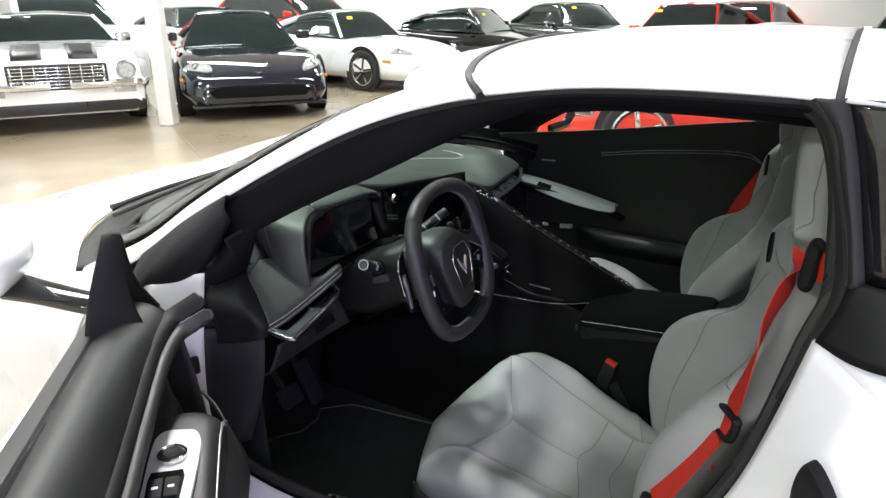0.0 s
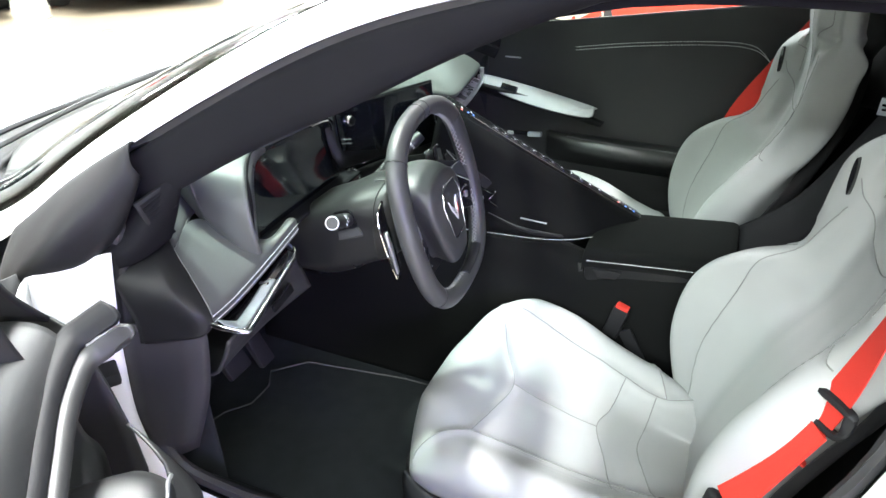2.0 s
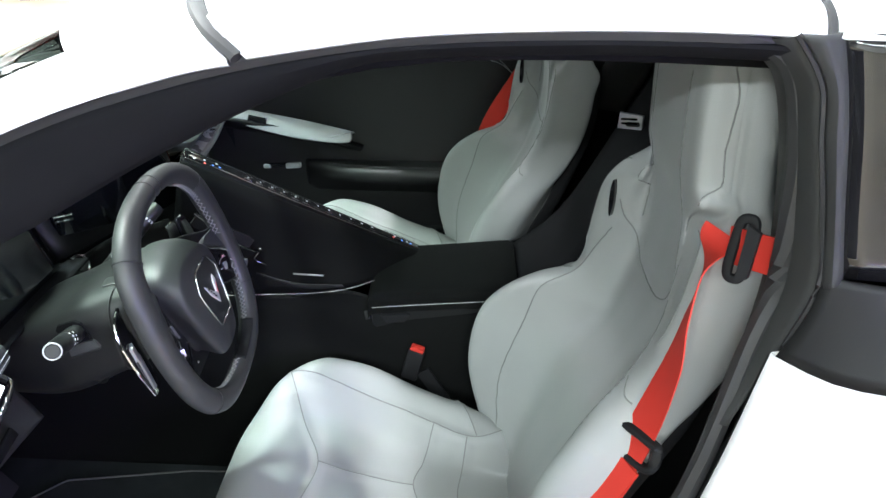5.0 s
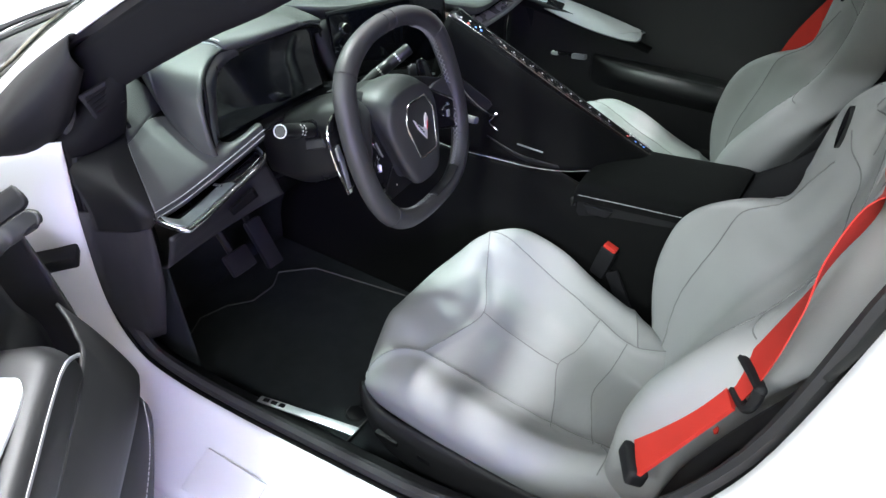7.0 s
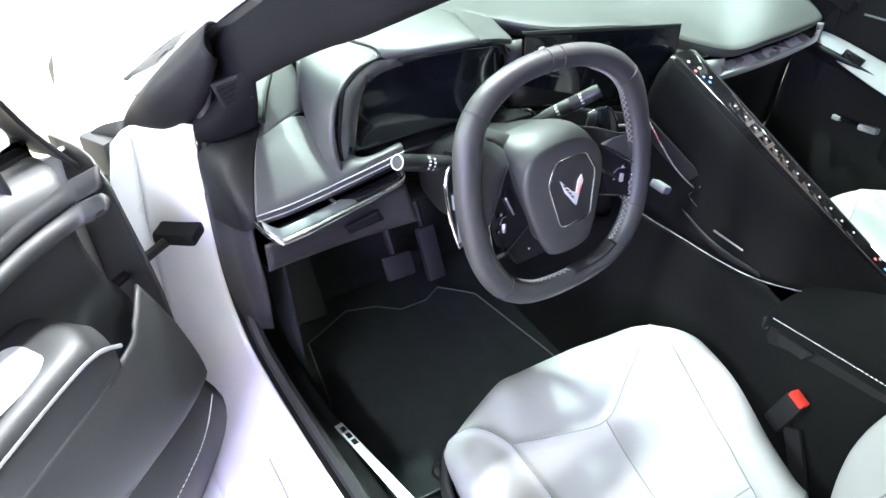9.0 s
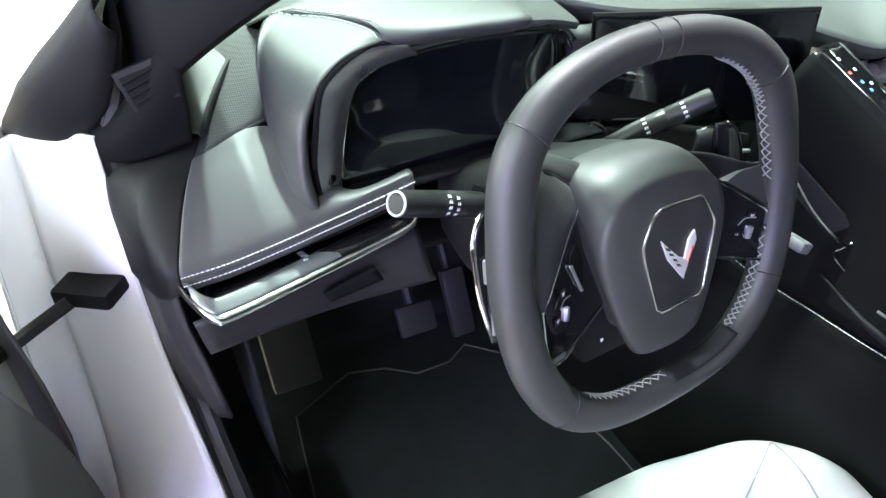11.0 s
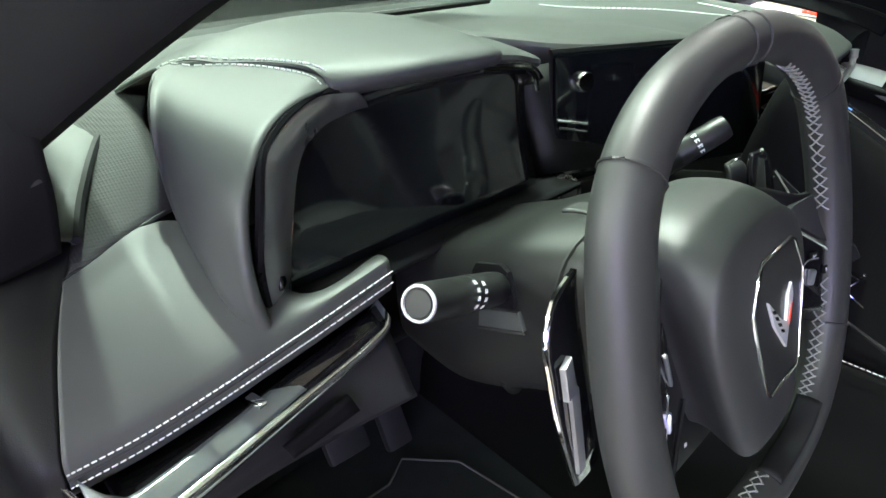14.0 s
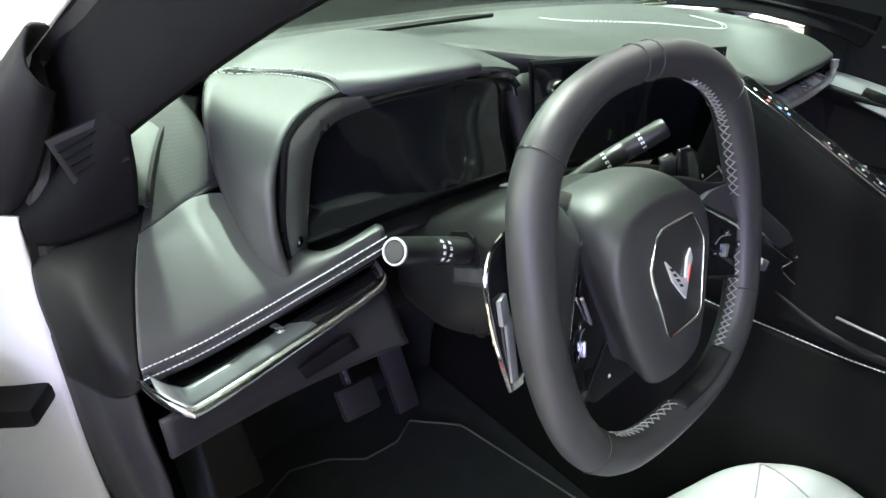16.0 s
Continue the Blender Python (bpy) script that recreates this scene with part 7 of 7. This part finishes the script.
for k in (0, 1):
    part("stitching", stitches([(0.686, 0.02, 0.918 + 0.009 * k), (0.684, -0.15, 0.945 + 0.009 * k), (0.676, -0.36, 0.968 + 0.009 * k), (0.670, -0.46, 0.966 + 0.009 * k), (0.672, -0.51, 0.935)], 0.0009), THREAD, pd, "grey twin stitching")
SP = axes((0.668, 0.14, 0.772), (-0.09, -0.995, -0.15), (0.45, -0.1, 0.85))
psp = part("switch_plate", slab([(-0.19, 0.0), (-0.17, 0.018), (0.0, 0.024), (0.19, 0.02), (0.2, 0.012), (0.19, -0.016), (0.07, -0.03), (-0.06, -0.028), (-0.16, -0.018)], 0.012, SP, 0.004, 2, 40), PLATE, pd, "satin silver switch plate")
part("window_switch", block(0.055, 0.022, 0.008, SP @ pose(-0.075, -0.002, 0.013), 0.003), GLOSS, psp, "black window switch")
part("plate_frame", loft([[(0.655, 0.36, 0.80), (0.66, 0.1, 0.765), (0.665, -0.09, 0.715)], [(0.668, 0.36, 0.77), (0.668, 0.1, 0.735), (0.672, -0.08, 0.70)]], 12, 4), TRIM, pd, "dark door grab frame", 0.01)
hd = part("door_handle_inside", block(0.10, 0.01, 0.03, axes((0.684, 0.16, 0.642), (0, -1, 0.05), (0.2, 0, 1)), 0.004), GLOSS, pd, "dark inner handle recess")
part("handle_lever", block(0.045, 0.016, 0.022, axes((0.674, 0.125, 0.645), (0, -1, 0.1), (0.2, 0, 1)), 0.005), PLATE, hd, "bright door lever")
part("lock_button", block(0.022, 0.012, 0.016, axes((0.674, 0.205, 0.640), (0, -1, 0.05), (0.2, 0, 1)), 0.004), PLATE, hd, "bright lock button")
ARM = [(0.09, 0.012), (0.02, 0.04), (-0.08, 0.06), (-0.22, 0.068), (-0.42, 0.065)]
parm = part("door_armrest", loft([[(0.70, y, 0.655), (0.70 - d * 0.7, y, 0.652), (0.70 - d, y, 0.640), (0.70 - d * 0.95, y, 0.615), (0.70 - d * 0.4, y, 0.58), (0.695, y, 0.56)] for y, d in ARM], 16, 24), LEATHER, pd, "dark leather door armrest", 0.004)
for k in (0, 1):
    part("stitching", stitches([(0.702 - d * 0.72 - 0.008 * k, y, 0.6555) for y, d in ARM[1:]], 0.0007), SEAM, parm, "grey stitching")
part("tweeter_bar", block(0.05, 0.004, 0.006, axes((0.688, 0.215, 0.878), (0, -1, 0.02), (0.1, 0, 1)), 0.001), SILVER, pd, "thin silver trim bar")

# ---- parked cars in the hall ----
CARGLASS = material("car_glass", (0.012, 0.02, 0.02), 0.05, coat=0.3, stain=0.2)
TYRE = material("tyre_rubber", (0.02, 0.02, 0.02), 0.75, grain=0.3, grain_size=80, stain=0.1)
NAVY = material("navy_paint", (0.004, 0.006, 0.015), 0.08, coat=1.0, stain=0.15, stain_size=2)
BLACK = material("black_paint", (0.008, 0.008, 0.009), 0.12, coat=1.0, stain=0.15, stain_size=2)
STRIPE = material("black_stripe", (0.014, 0.014, 0.015), 0.3, stain=0.15, stain_size=5)
GREENISH = material("dark_green_paint", (0.012, 0.03, 0.026), 0.15, coat=1.0, stain=0.1, stain_size=2)
SILVERP = material("silver_paint", (0.45, 0.46, 0.47), 0.25, 0.5, coat=0.8, stain=0.05, stain_size=2)
AMBER = material("amber_lens", (0.8, 0.25, 0.02), 0.15, coat=0.5, stain=0.1, stain_size=20)
LENS = material("lamp_lens", (0.55, 0.57, 0.58), 0.08, 0.4, coat=1.0, stain=0.2, stain_size=25)
YELLOW = material("yellow_tag", (0.85, 0.7, 0.02), 0.6, stain=0.05)


def parked_car(name, label, m, paint, kind="sports", L=4.4, Wd=1.85, H=1.24, stripes=None, trim=None, roof=None, tag=True):
    """A parked car facing local -y, its centre over the origin."""
    ob = thing(name, label, "car", m, "parked cars")
    hl, w = L / 2, Wd / 2
    if kind == "sports":
        prof = [(-1.0, 0.42, 0.72), (-0.96, 0.55, 0.86), (-0.8, 0.68, 0.96), (-0.6, 0.76, 1.0), (-0.35, 0.80, 1.0), (0.1, 0.82, 0.98), (0.45, 0.88, 1.0), (0.75, 0.9, 1.0), (0.93, 0.86, 0.93), (1.0, 0.7, 0.85)]
        top = [(-0.33, 0.80, 0.82), (-0.12, 1.0 * H, 0.62), (0.12, 1.0 * H, 0.60), (0.35, 0.93 * H, 0.58), (0.72, 0.9, 0.62)]
    elif kind == "muscle":
        prof = [(-1.0, 0.55, 0.9), (-0.985, 0.78, 0.93), (-0.9, 0.86, 0.96), (-0.6, 0.90, 1.0), (-0.3, 0.92, 1.0), (0.1, 0.92, 1.0), (0.5, 0.94, 1.0), (0.9, 0.9, 0.97), (1.0, 0.8, 0.93)]
        top = [(-0.27, 0.91, 0.88), (-0.08, 0.98 * H, 0.70), (0.15, 1.0 * H, 0.68), (0.38, 0.95 * H, 0.66), (0.62, 0.92, 0.74)]
    else:
        prof = [(-1.0, 0.6, 0.9), (-0.98, 0.85, 0.94), (-0.8, 1.0, 0.98), (-0.45, 1.05, 1.0), (0.1, 1.05, 1.0), (0.6, 1.05, 1.0), (0.95, 1.0, 0.97), (1.0, 0.8, 0.93)]
        top = [(-0.45, 1.04, 0.86), (-0.2, 0.97 * H, 0.76), (0.2, 1.0 * H, 0.75), (0.7, 0.98 * H, 0.73), (0.95, 1.03, 0.8)]
    rows = []
    for s, h, ww in prof:
        y, x = s * hl, ww * w
        half = [(-x * 0.9, y, 0.2), (-x, y, 0.32), (-x * 1.0, y, h * 0.72), (-x * 0.93, y, h * 0.95), (-x * 0.7, y, h)]
        rows.append(half + [(0, y, h + (0.015 if kind == "sports" else 0.01))] + [(-a, b, c) for a, b, c in half[::-1]])
    body = part("body", loft(rows, 40, 40), paint, ob, "", 0.004)
    part("nose", loft([rows[0], [(p[0] * 0.97, p[1] - 0.03, max(0.22, p[2] * 0.8)) for p in rows[0]], [(p[0] * 0.9, p[1] + 0.02, 0.2) for p in rows[0]]], 30, 8), trim or paint, body, "front bumper")
    part("tail", loft([rows[-1], [(p[0] * 0.9, p[1], 0.2) for p in rows[-1]]], 30, 5), paint, body, "")
    gl = []
    for s, h, ww in top:
        y, x = s * hl, ww * w
        base = 0.83 if kind == "sports" else 0.93
        base = base if kind != "wagon" else 1.03
        gl.append([(-max(x, 0.8 * w), y, min(base, h)), (-x * 0.98, y, h * 0.55 + base * 0.45), (-x * 0.88, y, h - 0.03), (0, y, h), (x * 0.88, y, h - 0.03), (x * 0.98, y, h * 0.55 + base * 0.45), (max(x, 0.8 * w), y, min(base, h))])
    part("glasshouse", loft(gl, 30, 24), CARGLASS, ob, "dark car windows", 0.004)
    rf = [[(p[0] * 0.97, p[1], p[2] + 0.012) for p in row[2:5]] for row in gl[1:4]]
    part("roof", loft(rf, 14, 10), roof or paint, ob, "", 0.012)
    for sx in (-1, 1):
        part("pillar", tube([(sx * gl[0][0][0] * -0.96, gl[0][0][1] + 0.06, gl[0][0][2] + 0.02), (sx * gl[1][2][0] * -1.0, gl[1][2][1], gl[1][2][2] + 0.01)], 0.028, 6), roof or paint, ob)
        part("pillar", tube([(sx * -gl[3][2][0], gl[3][2][1] - 0.1, gl[3][2][2]), (sx * -gl[4][0][0] * 0.97, gl[4][0][1], gl[4][0][2] + 0.02)], 0.05, 6), roof or paint, ob)
        part("door_mirror", block(0.2, 0.09, 0.12, pose(sx * (w - 0.02), gl[0][0][1] + 0.3, 0.95 if kind != "wagon" else 1.15), 0.035), paint if kind != "muscle" else CHROME, ob)
        for k, wy in enumerate((-0.6 * hl, 0.6 * hl)):
            ty = part("tyre", lathe([(0.2, -0.1), (0.3, -0.11), (0.325, -0.09), (0.33, 0), (0.325, 0.09), (0.3, 0.11), (0.2, 0.1)], 32, pose(sx * (w - 0.09), wy, 0.33, 0, 90, 0)), TYRE, ob)
            part("rim", lathe([(0.215, -0.1), (0.22, 0.0), (0.215, 0.1)], 28, pose(sx * (w - 0.09), wy, 0.33, 0, 90, 0)), GLOSS, ty)
            part("rim_edge", lathe([(0.235, 0.0), (0.24, sx * 0.012), (0.222, sx * 0.016), (0.215, 0.0)], 32, pose(sx * (w + 0.012), wy, 0.33, 0, 90, 0)), CHROME, ty, "bright rim edge")
            for a in range(5):
                part("rim_spoke", block(0.05, 0.045, 0.19, pose(sx * (w - 0.005), wy, 0.33, a * 72 + 10, 0, 0) @ pose(0, 0, 0.11), 0.012), CHROME if kind != "wagon" else SILVER, ty, "bright wheel spoke")
            part("wheel_arch", lathe([(0.0, 0.0), (0.37, 0.0), (0.385, 0.006)], 32, pose(sx * (w * 0.998), wy, 0.34, 0, sx * 90, 0)), RUBBER, ob, "dark wheel arch")
    f = -hl
    if kind == "muscle":
        part("grille_frame", block(1.0, 0.05, 0.28, pose(0, f - 0.012, 0.62), 0.02), RUBBER, ob, "black grille opening")
        for k in range(7):
            part("grille_slat", block(0.96, 0.02, 0.012, pose(0, f - 0.04, 0.51 + 0.036 * k), 0.003), CHROME, ob, "chrome grille slat")
        for k in range(9):
            part("grille_bar", block(0.012, 0.02, 0.25, pose(-0.46 + 0.115 * k, f - 0.042, 0.62), 0.003), CHROME, ob, "chrome grille bar")
        for sx in (-1, 1):
            hl_ob = part("headlight", lathe([(0.0, 0.03), (0.07, 0.025), (0.088, 0.005)], 24, pose(sx * 0.69, f - 0.02, 0.67, 90, 0, 0)), LENS, ob, "round headlight")
            part("bezel", lathe([(0.085, 0.0), (0.1, 0.03), (0.112, 0.0)], 24, pose(sx * 0.69, f - 0.02, 0.67, 90, 0, 0)), CHROME, hl_ob, "chrome bezel")
            part("bumper", tube([(sx * 0.10, f - 0.07, 0.535), (sx * 0.55, f - 0.09, 0.535), (sx * 0.85, f - 0.03, 0.535), (sx * 0.93, f + 0.2, 0.54)], 0.04, 8, 16), CHROME, ob, "chrome bumper")
            part("marker_lamp", block(0.24, 0.03, 0.07, pose(sx * 0.66, f - 0.025, 0.46), 0.012), LENS, ob, "clear marker lamp")
        part("valance", block(1.72, 0.12, 0.13, pose(0, f + 0.03, 0.28), 0.03), STRIPE, ob, "black front valance")
    else:
        z0 = 0.36 if kind == "sports" else 0.6
        part("grille", slab([(-0.55, -0.06), (0.55, -0.06), (0.62, 0.02), (0.5, 0.07), (-0.5, 0.07), (-0.62, 0.02)], 0.03, Matrix.Translation((0, f - 0.005, z0)) @ pose(0, 0, 0, 90, 0, 0), 0.008), LINING, ob, "black lower grille")
        for sx in (-1, 1):
            A = axes((sx * w * 0.72, f * 0.885, 0.645 if kind == "sports" else 0.85), (sx * 0.75, 0.62, 0.12), (0, 0.65, 0.75)) if sx > 0 else axes((-w * 0.72, f * 0.885, 0.645 if kind == "sports" else 0.85), (0.75, -0.62, -0.12), (0, 0.65, 0.75))
            lamp = part("headlight", slab([(-0.17, -0.06), (0.15, -0.045), (0.17, 0.03), (0.03, 0.07), (-0.12, 0.03)], 0.03, A, 0.012, 2, 24), LENS, ob, "clear headlight")
            part("lens", lathe([(0.0, 0.03), (0.035, 0.02), (0.045, 0.0)], 18, A @ pose(0.04 * sx, 0.0, 0.03)), CHROME, lamp, "bright headlight bowl")
            part("indicator", block(0.05, 0.16, 0.04, pose(sx * w * 0.945, f * 0.82, 0.5), 0.012), AMBER, ob, "amber indicator")
            part("fog_lamp", block(0.12, 0.03, 0.06, pose(sx * w * 0.68, f * 0.985, 0.42), 0.012), LENS, ob, "clear fog lamp")
        part("splitter", block(Wd * 0.86, 0.16, 0.03, pose(0, f + 0.06, 0.2), 0.01), STRIPE, ob, "black front lip")
        part("badge", slab([(-0.06, 0.02), (0.0, -0.02), (0.06, 0.02), (0.0, 0.0)], 0.006, Matrix.Translation((0, f * 0.965, 0.585)) @ pose(0, 0, 0, 55, 0, 0)), CHROME, ob, "small bright badge")
    if stripes:
        for sx in (-1, 1):
            line = [(s * hl, h) for s, h, ww in prof if s < -0.3]
            part("stripe", loft([[(sx * 0.13, y, h + 0.034), (sx * 0.28, y, h + 0.03), (sx * 0.43, y, h + 0.026)] for y, h in line[1:]], 6, 12), stripes, ob, "bonnet stripe", 0.002)
    if tag:
        part("window_tag", block(0.13, 0.006, 0.05, Matrix.Translation((-w * 0.42, top[0][0] * hl * 0.5 + top[1][0] * hl * 0.5 - 0.03, H - 0.10)) @ pose(0, 0, 0, -25, 0, 0)), YELLOW, ob, "small yellow window tag")
        for k in range(2):
            part("window_sheet", block(0.34, 0.004, 0.10, Matrix.Translation((-0.25 + 0.5 * k, top[0][0] * hl + 0.12, top[0][1] + 0.06)) @ pose(0, 0, 0, -20, 0, 0)), PRINT, ob, "white paper sheet behind the windscreen")
    return ob


def facing(x, y, fx, fy):
    """A pose at which local -y points along fx, fy."""
    return pose(x, y, 0, 0, 0, math.degrees(math.atan2(fx, -fy)))


parked_car("muscle_car", "white classic muscle coupe with black bonnet stripes", facing(3.98, 9.0, -0.49, -0.87), WHITE, "muscle", 4.7, 1.85, 1.27, STRIPE, tag=False)
parked_car("coupe", "dark navy sports coupe with clear headlights", facing(5.90, 7.45, -0.59, -0.81), NAVY, "sports", 4.45, 1.9, 1.25, tag=False)
parked_car("coupe", "white sports coupe with red wing stripes", facing(8.7, 7.6, -0.12, -0.99), WHITE, "sports", 4.5, 1.9, 1.24)
parked_car("estate_car", "dark green and white estate car behind the column", facing(5.4, 11.3, -0.35, -0.93), WHITE, "wagon", 4.6, 1.85, 1.5, roof=BLACK, tag=False)
parked_car("coupe", "white coupe with dark green roof and stripes", facing(8.6, 11.4, -0.2, -0.98), WHITE, "muscle", 4.6, 1.85, 1.3, STRIPE, roof=GREENISH, tag=False)
parked_car("pickup", "red and white classic pickup truck", facing(11.0, 10.9, -0.1, -0.99), RED, "wagon", 4.8, 1.9, 1.55, tag=False)
parked_car("coupe", "black sports coupe with window tags", facing(11.6, 6.6, 0.05, -1.0), BLACK, "sports", 4.5, 1.9, 1.26)
parked_car("saloon", "dark green classic saloon with a yellow tag", facing(13.6, 5.0, -0.5, -0.86), GREENISH, "muscle", 4.6, 1.85, 1.38)
parked_car("coupe", "bright red sports coupe beside the white car", facing(5.65, -0.08, -0.35, 0.94), RED, "sports", 4.5, 1.92, 1.2, tag=False)
parked_car("coupe", "bright red coupe farther back", facing(11.2, 1.9, -0.9, 0.3), RED, "sports", 4.5, 1.9, 1.36)
parked_car("coupe", "red coupe by the far wall", facing(14.4, 1.6, -0.9, 0.2), RED, "muscle", 4.6, 1.85, 1.4)
parked_car("coupe", "silver coupe by the far wall", facing(13.0, -1.6, -0.95, 0.1), SILVERP, "muscle", 4.6, 1.85, 1.38)
parked_car("coupe", "black coupe by the far wall", facing(3.0, 13.2, -0.2, -0.98), BLACK, "sports", 4.5, 1.9, 1.26, tag=False)

# things on the walls
for x, y, z, sx, sz, mat_, lab in ((9.6, Y1 - 0.03, 2.1, 1.3, 0.8, RED, "red sign board on the wall"), (14.2, Y1 - 0.03, 2.0, 0.9, 0.9, STRIPE, "black sign board on the wall")):
    sg = thing("wall_sign", lab, "sign", pose(x, y, z))
    part("board", block(sx, 0.03, sz, None, 0.008), mat_, sg)
    part("text_bars", block(sx * 0.7, 0.006, 0.12, pose(0, -0.019, 0.1)), PRINT, sg, "plain white bar")
rs = thing("round_sign", "round white and red sign on the wall", "sign", pose(X1 - 0.03, 9.2, 2.2, 0, -90, 0))
part("disc", lathe([(0.0, 0.02), (0.44, 0.02), (0.45, 0.0)], 32), PRINT, rs)
part("red_band", lathe([(0.30, 0.021), (0.44, 0.026), (0.445, 0.021)], 32), RED, rs, "red ring")
ts = thing("tyre_stack", "stack of black tyres by the wall", "tyres", pose(2.2, Y1 - 1.2, 0))
for k in range(8):
    part("tyre", lathe([(0.2, -0.1), (0.3, -0.11), (0.335, -0.08), (0.34, 0), (0.335, 0.08), (0.3, 0.11), (0.2, 0.1)], 28, pose(0, 0, 0.11 + 0.22 * k)), TYRE, ts)

# neon sign that the quarter window mirrors
sign = thing("neon_sign", "black wall board with glowing blue and red neon tubes", "neon sign", pose(-3.55, -3.05, 0.75, 0, 0, -50))
part("board", block(1.7, 0.06, 1.3, pose(0, 0, 0.95), 0.01), PLASTIC, sign)
part("post", block(0.06, 0.06, 1.07, pose(-0.6, -0.01, -0.215), 0.005), PLASTIC, sign)
part("post", block(0.06, 0.06, 1.07, pose(0.6, -0.01, -0.215), 0.005), PLASTIC, sign)
NB, NR = glow("blue_neon", (0.08, 0.15, 1.0), 40.0), glow("red_neon", (1.0, 0.05, 0.15), 30.0)
part("neon_tube", tube([(x, 0.07, z) for x, z in ((-0.78, 0.42), (0.78, 0.42), (0.78, 1.5), (-0.78, 1.5))], 0.014, 8, closed=True), NB, sign, "blue neon frame")
for dz, r in ((0.0, NR), (0.14, NB), (0.26, NR)):
    part("neon_tube", tube([(x, 0.07, z + dz) for x, z in ((-0.6, 0.7), (-0.35, 0.9), (-0.05, 0.8), (0.2, 0.98), (0.6, 0.88))], 0.012, 8, 30), r, sign, "glowing neon line")
for pts, mat in ((((-0.6, 0.46), (-0.2, 0.5), (0.1, 0.6), (0.3, 0.62)), NB), (((-0.5, 0.55), (-0.25, 0.58), (-0.1, 0.66)), NB), (((-0.35, 0.74), (-0.2, 0.8), (-0.12, 0.72), (0.0, 0.78)), NR), (((-0.32, 0.84), (-0.18, 0.88), (-0.1, 0.95)), NR), (((-0.4, 0.98), (-0.1, 1.02)), NB), (((-0.25, 0.66), (-0.2, 0.70), (-0.15, 0.66)), NR)):
    part("neon_tube", tube([(x, 0.07, z) for x, z in pts], 0.018, 8, 16), mat, sign, "glowing neon line")
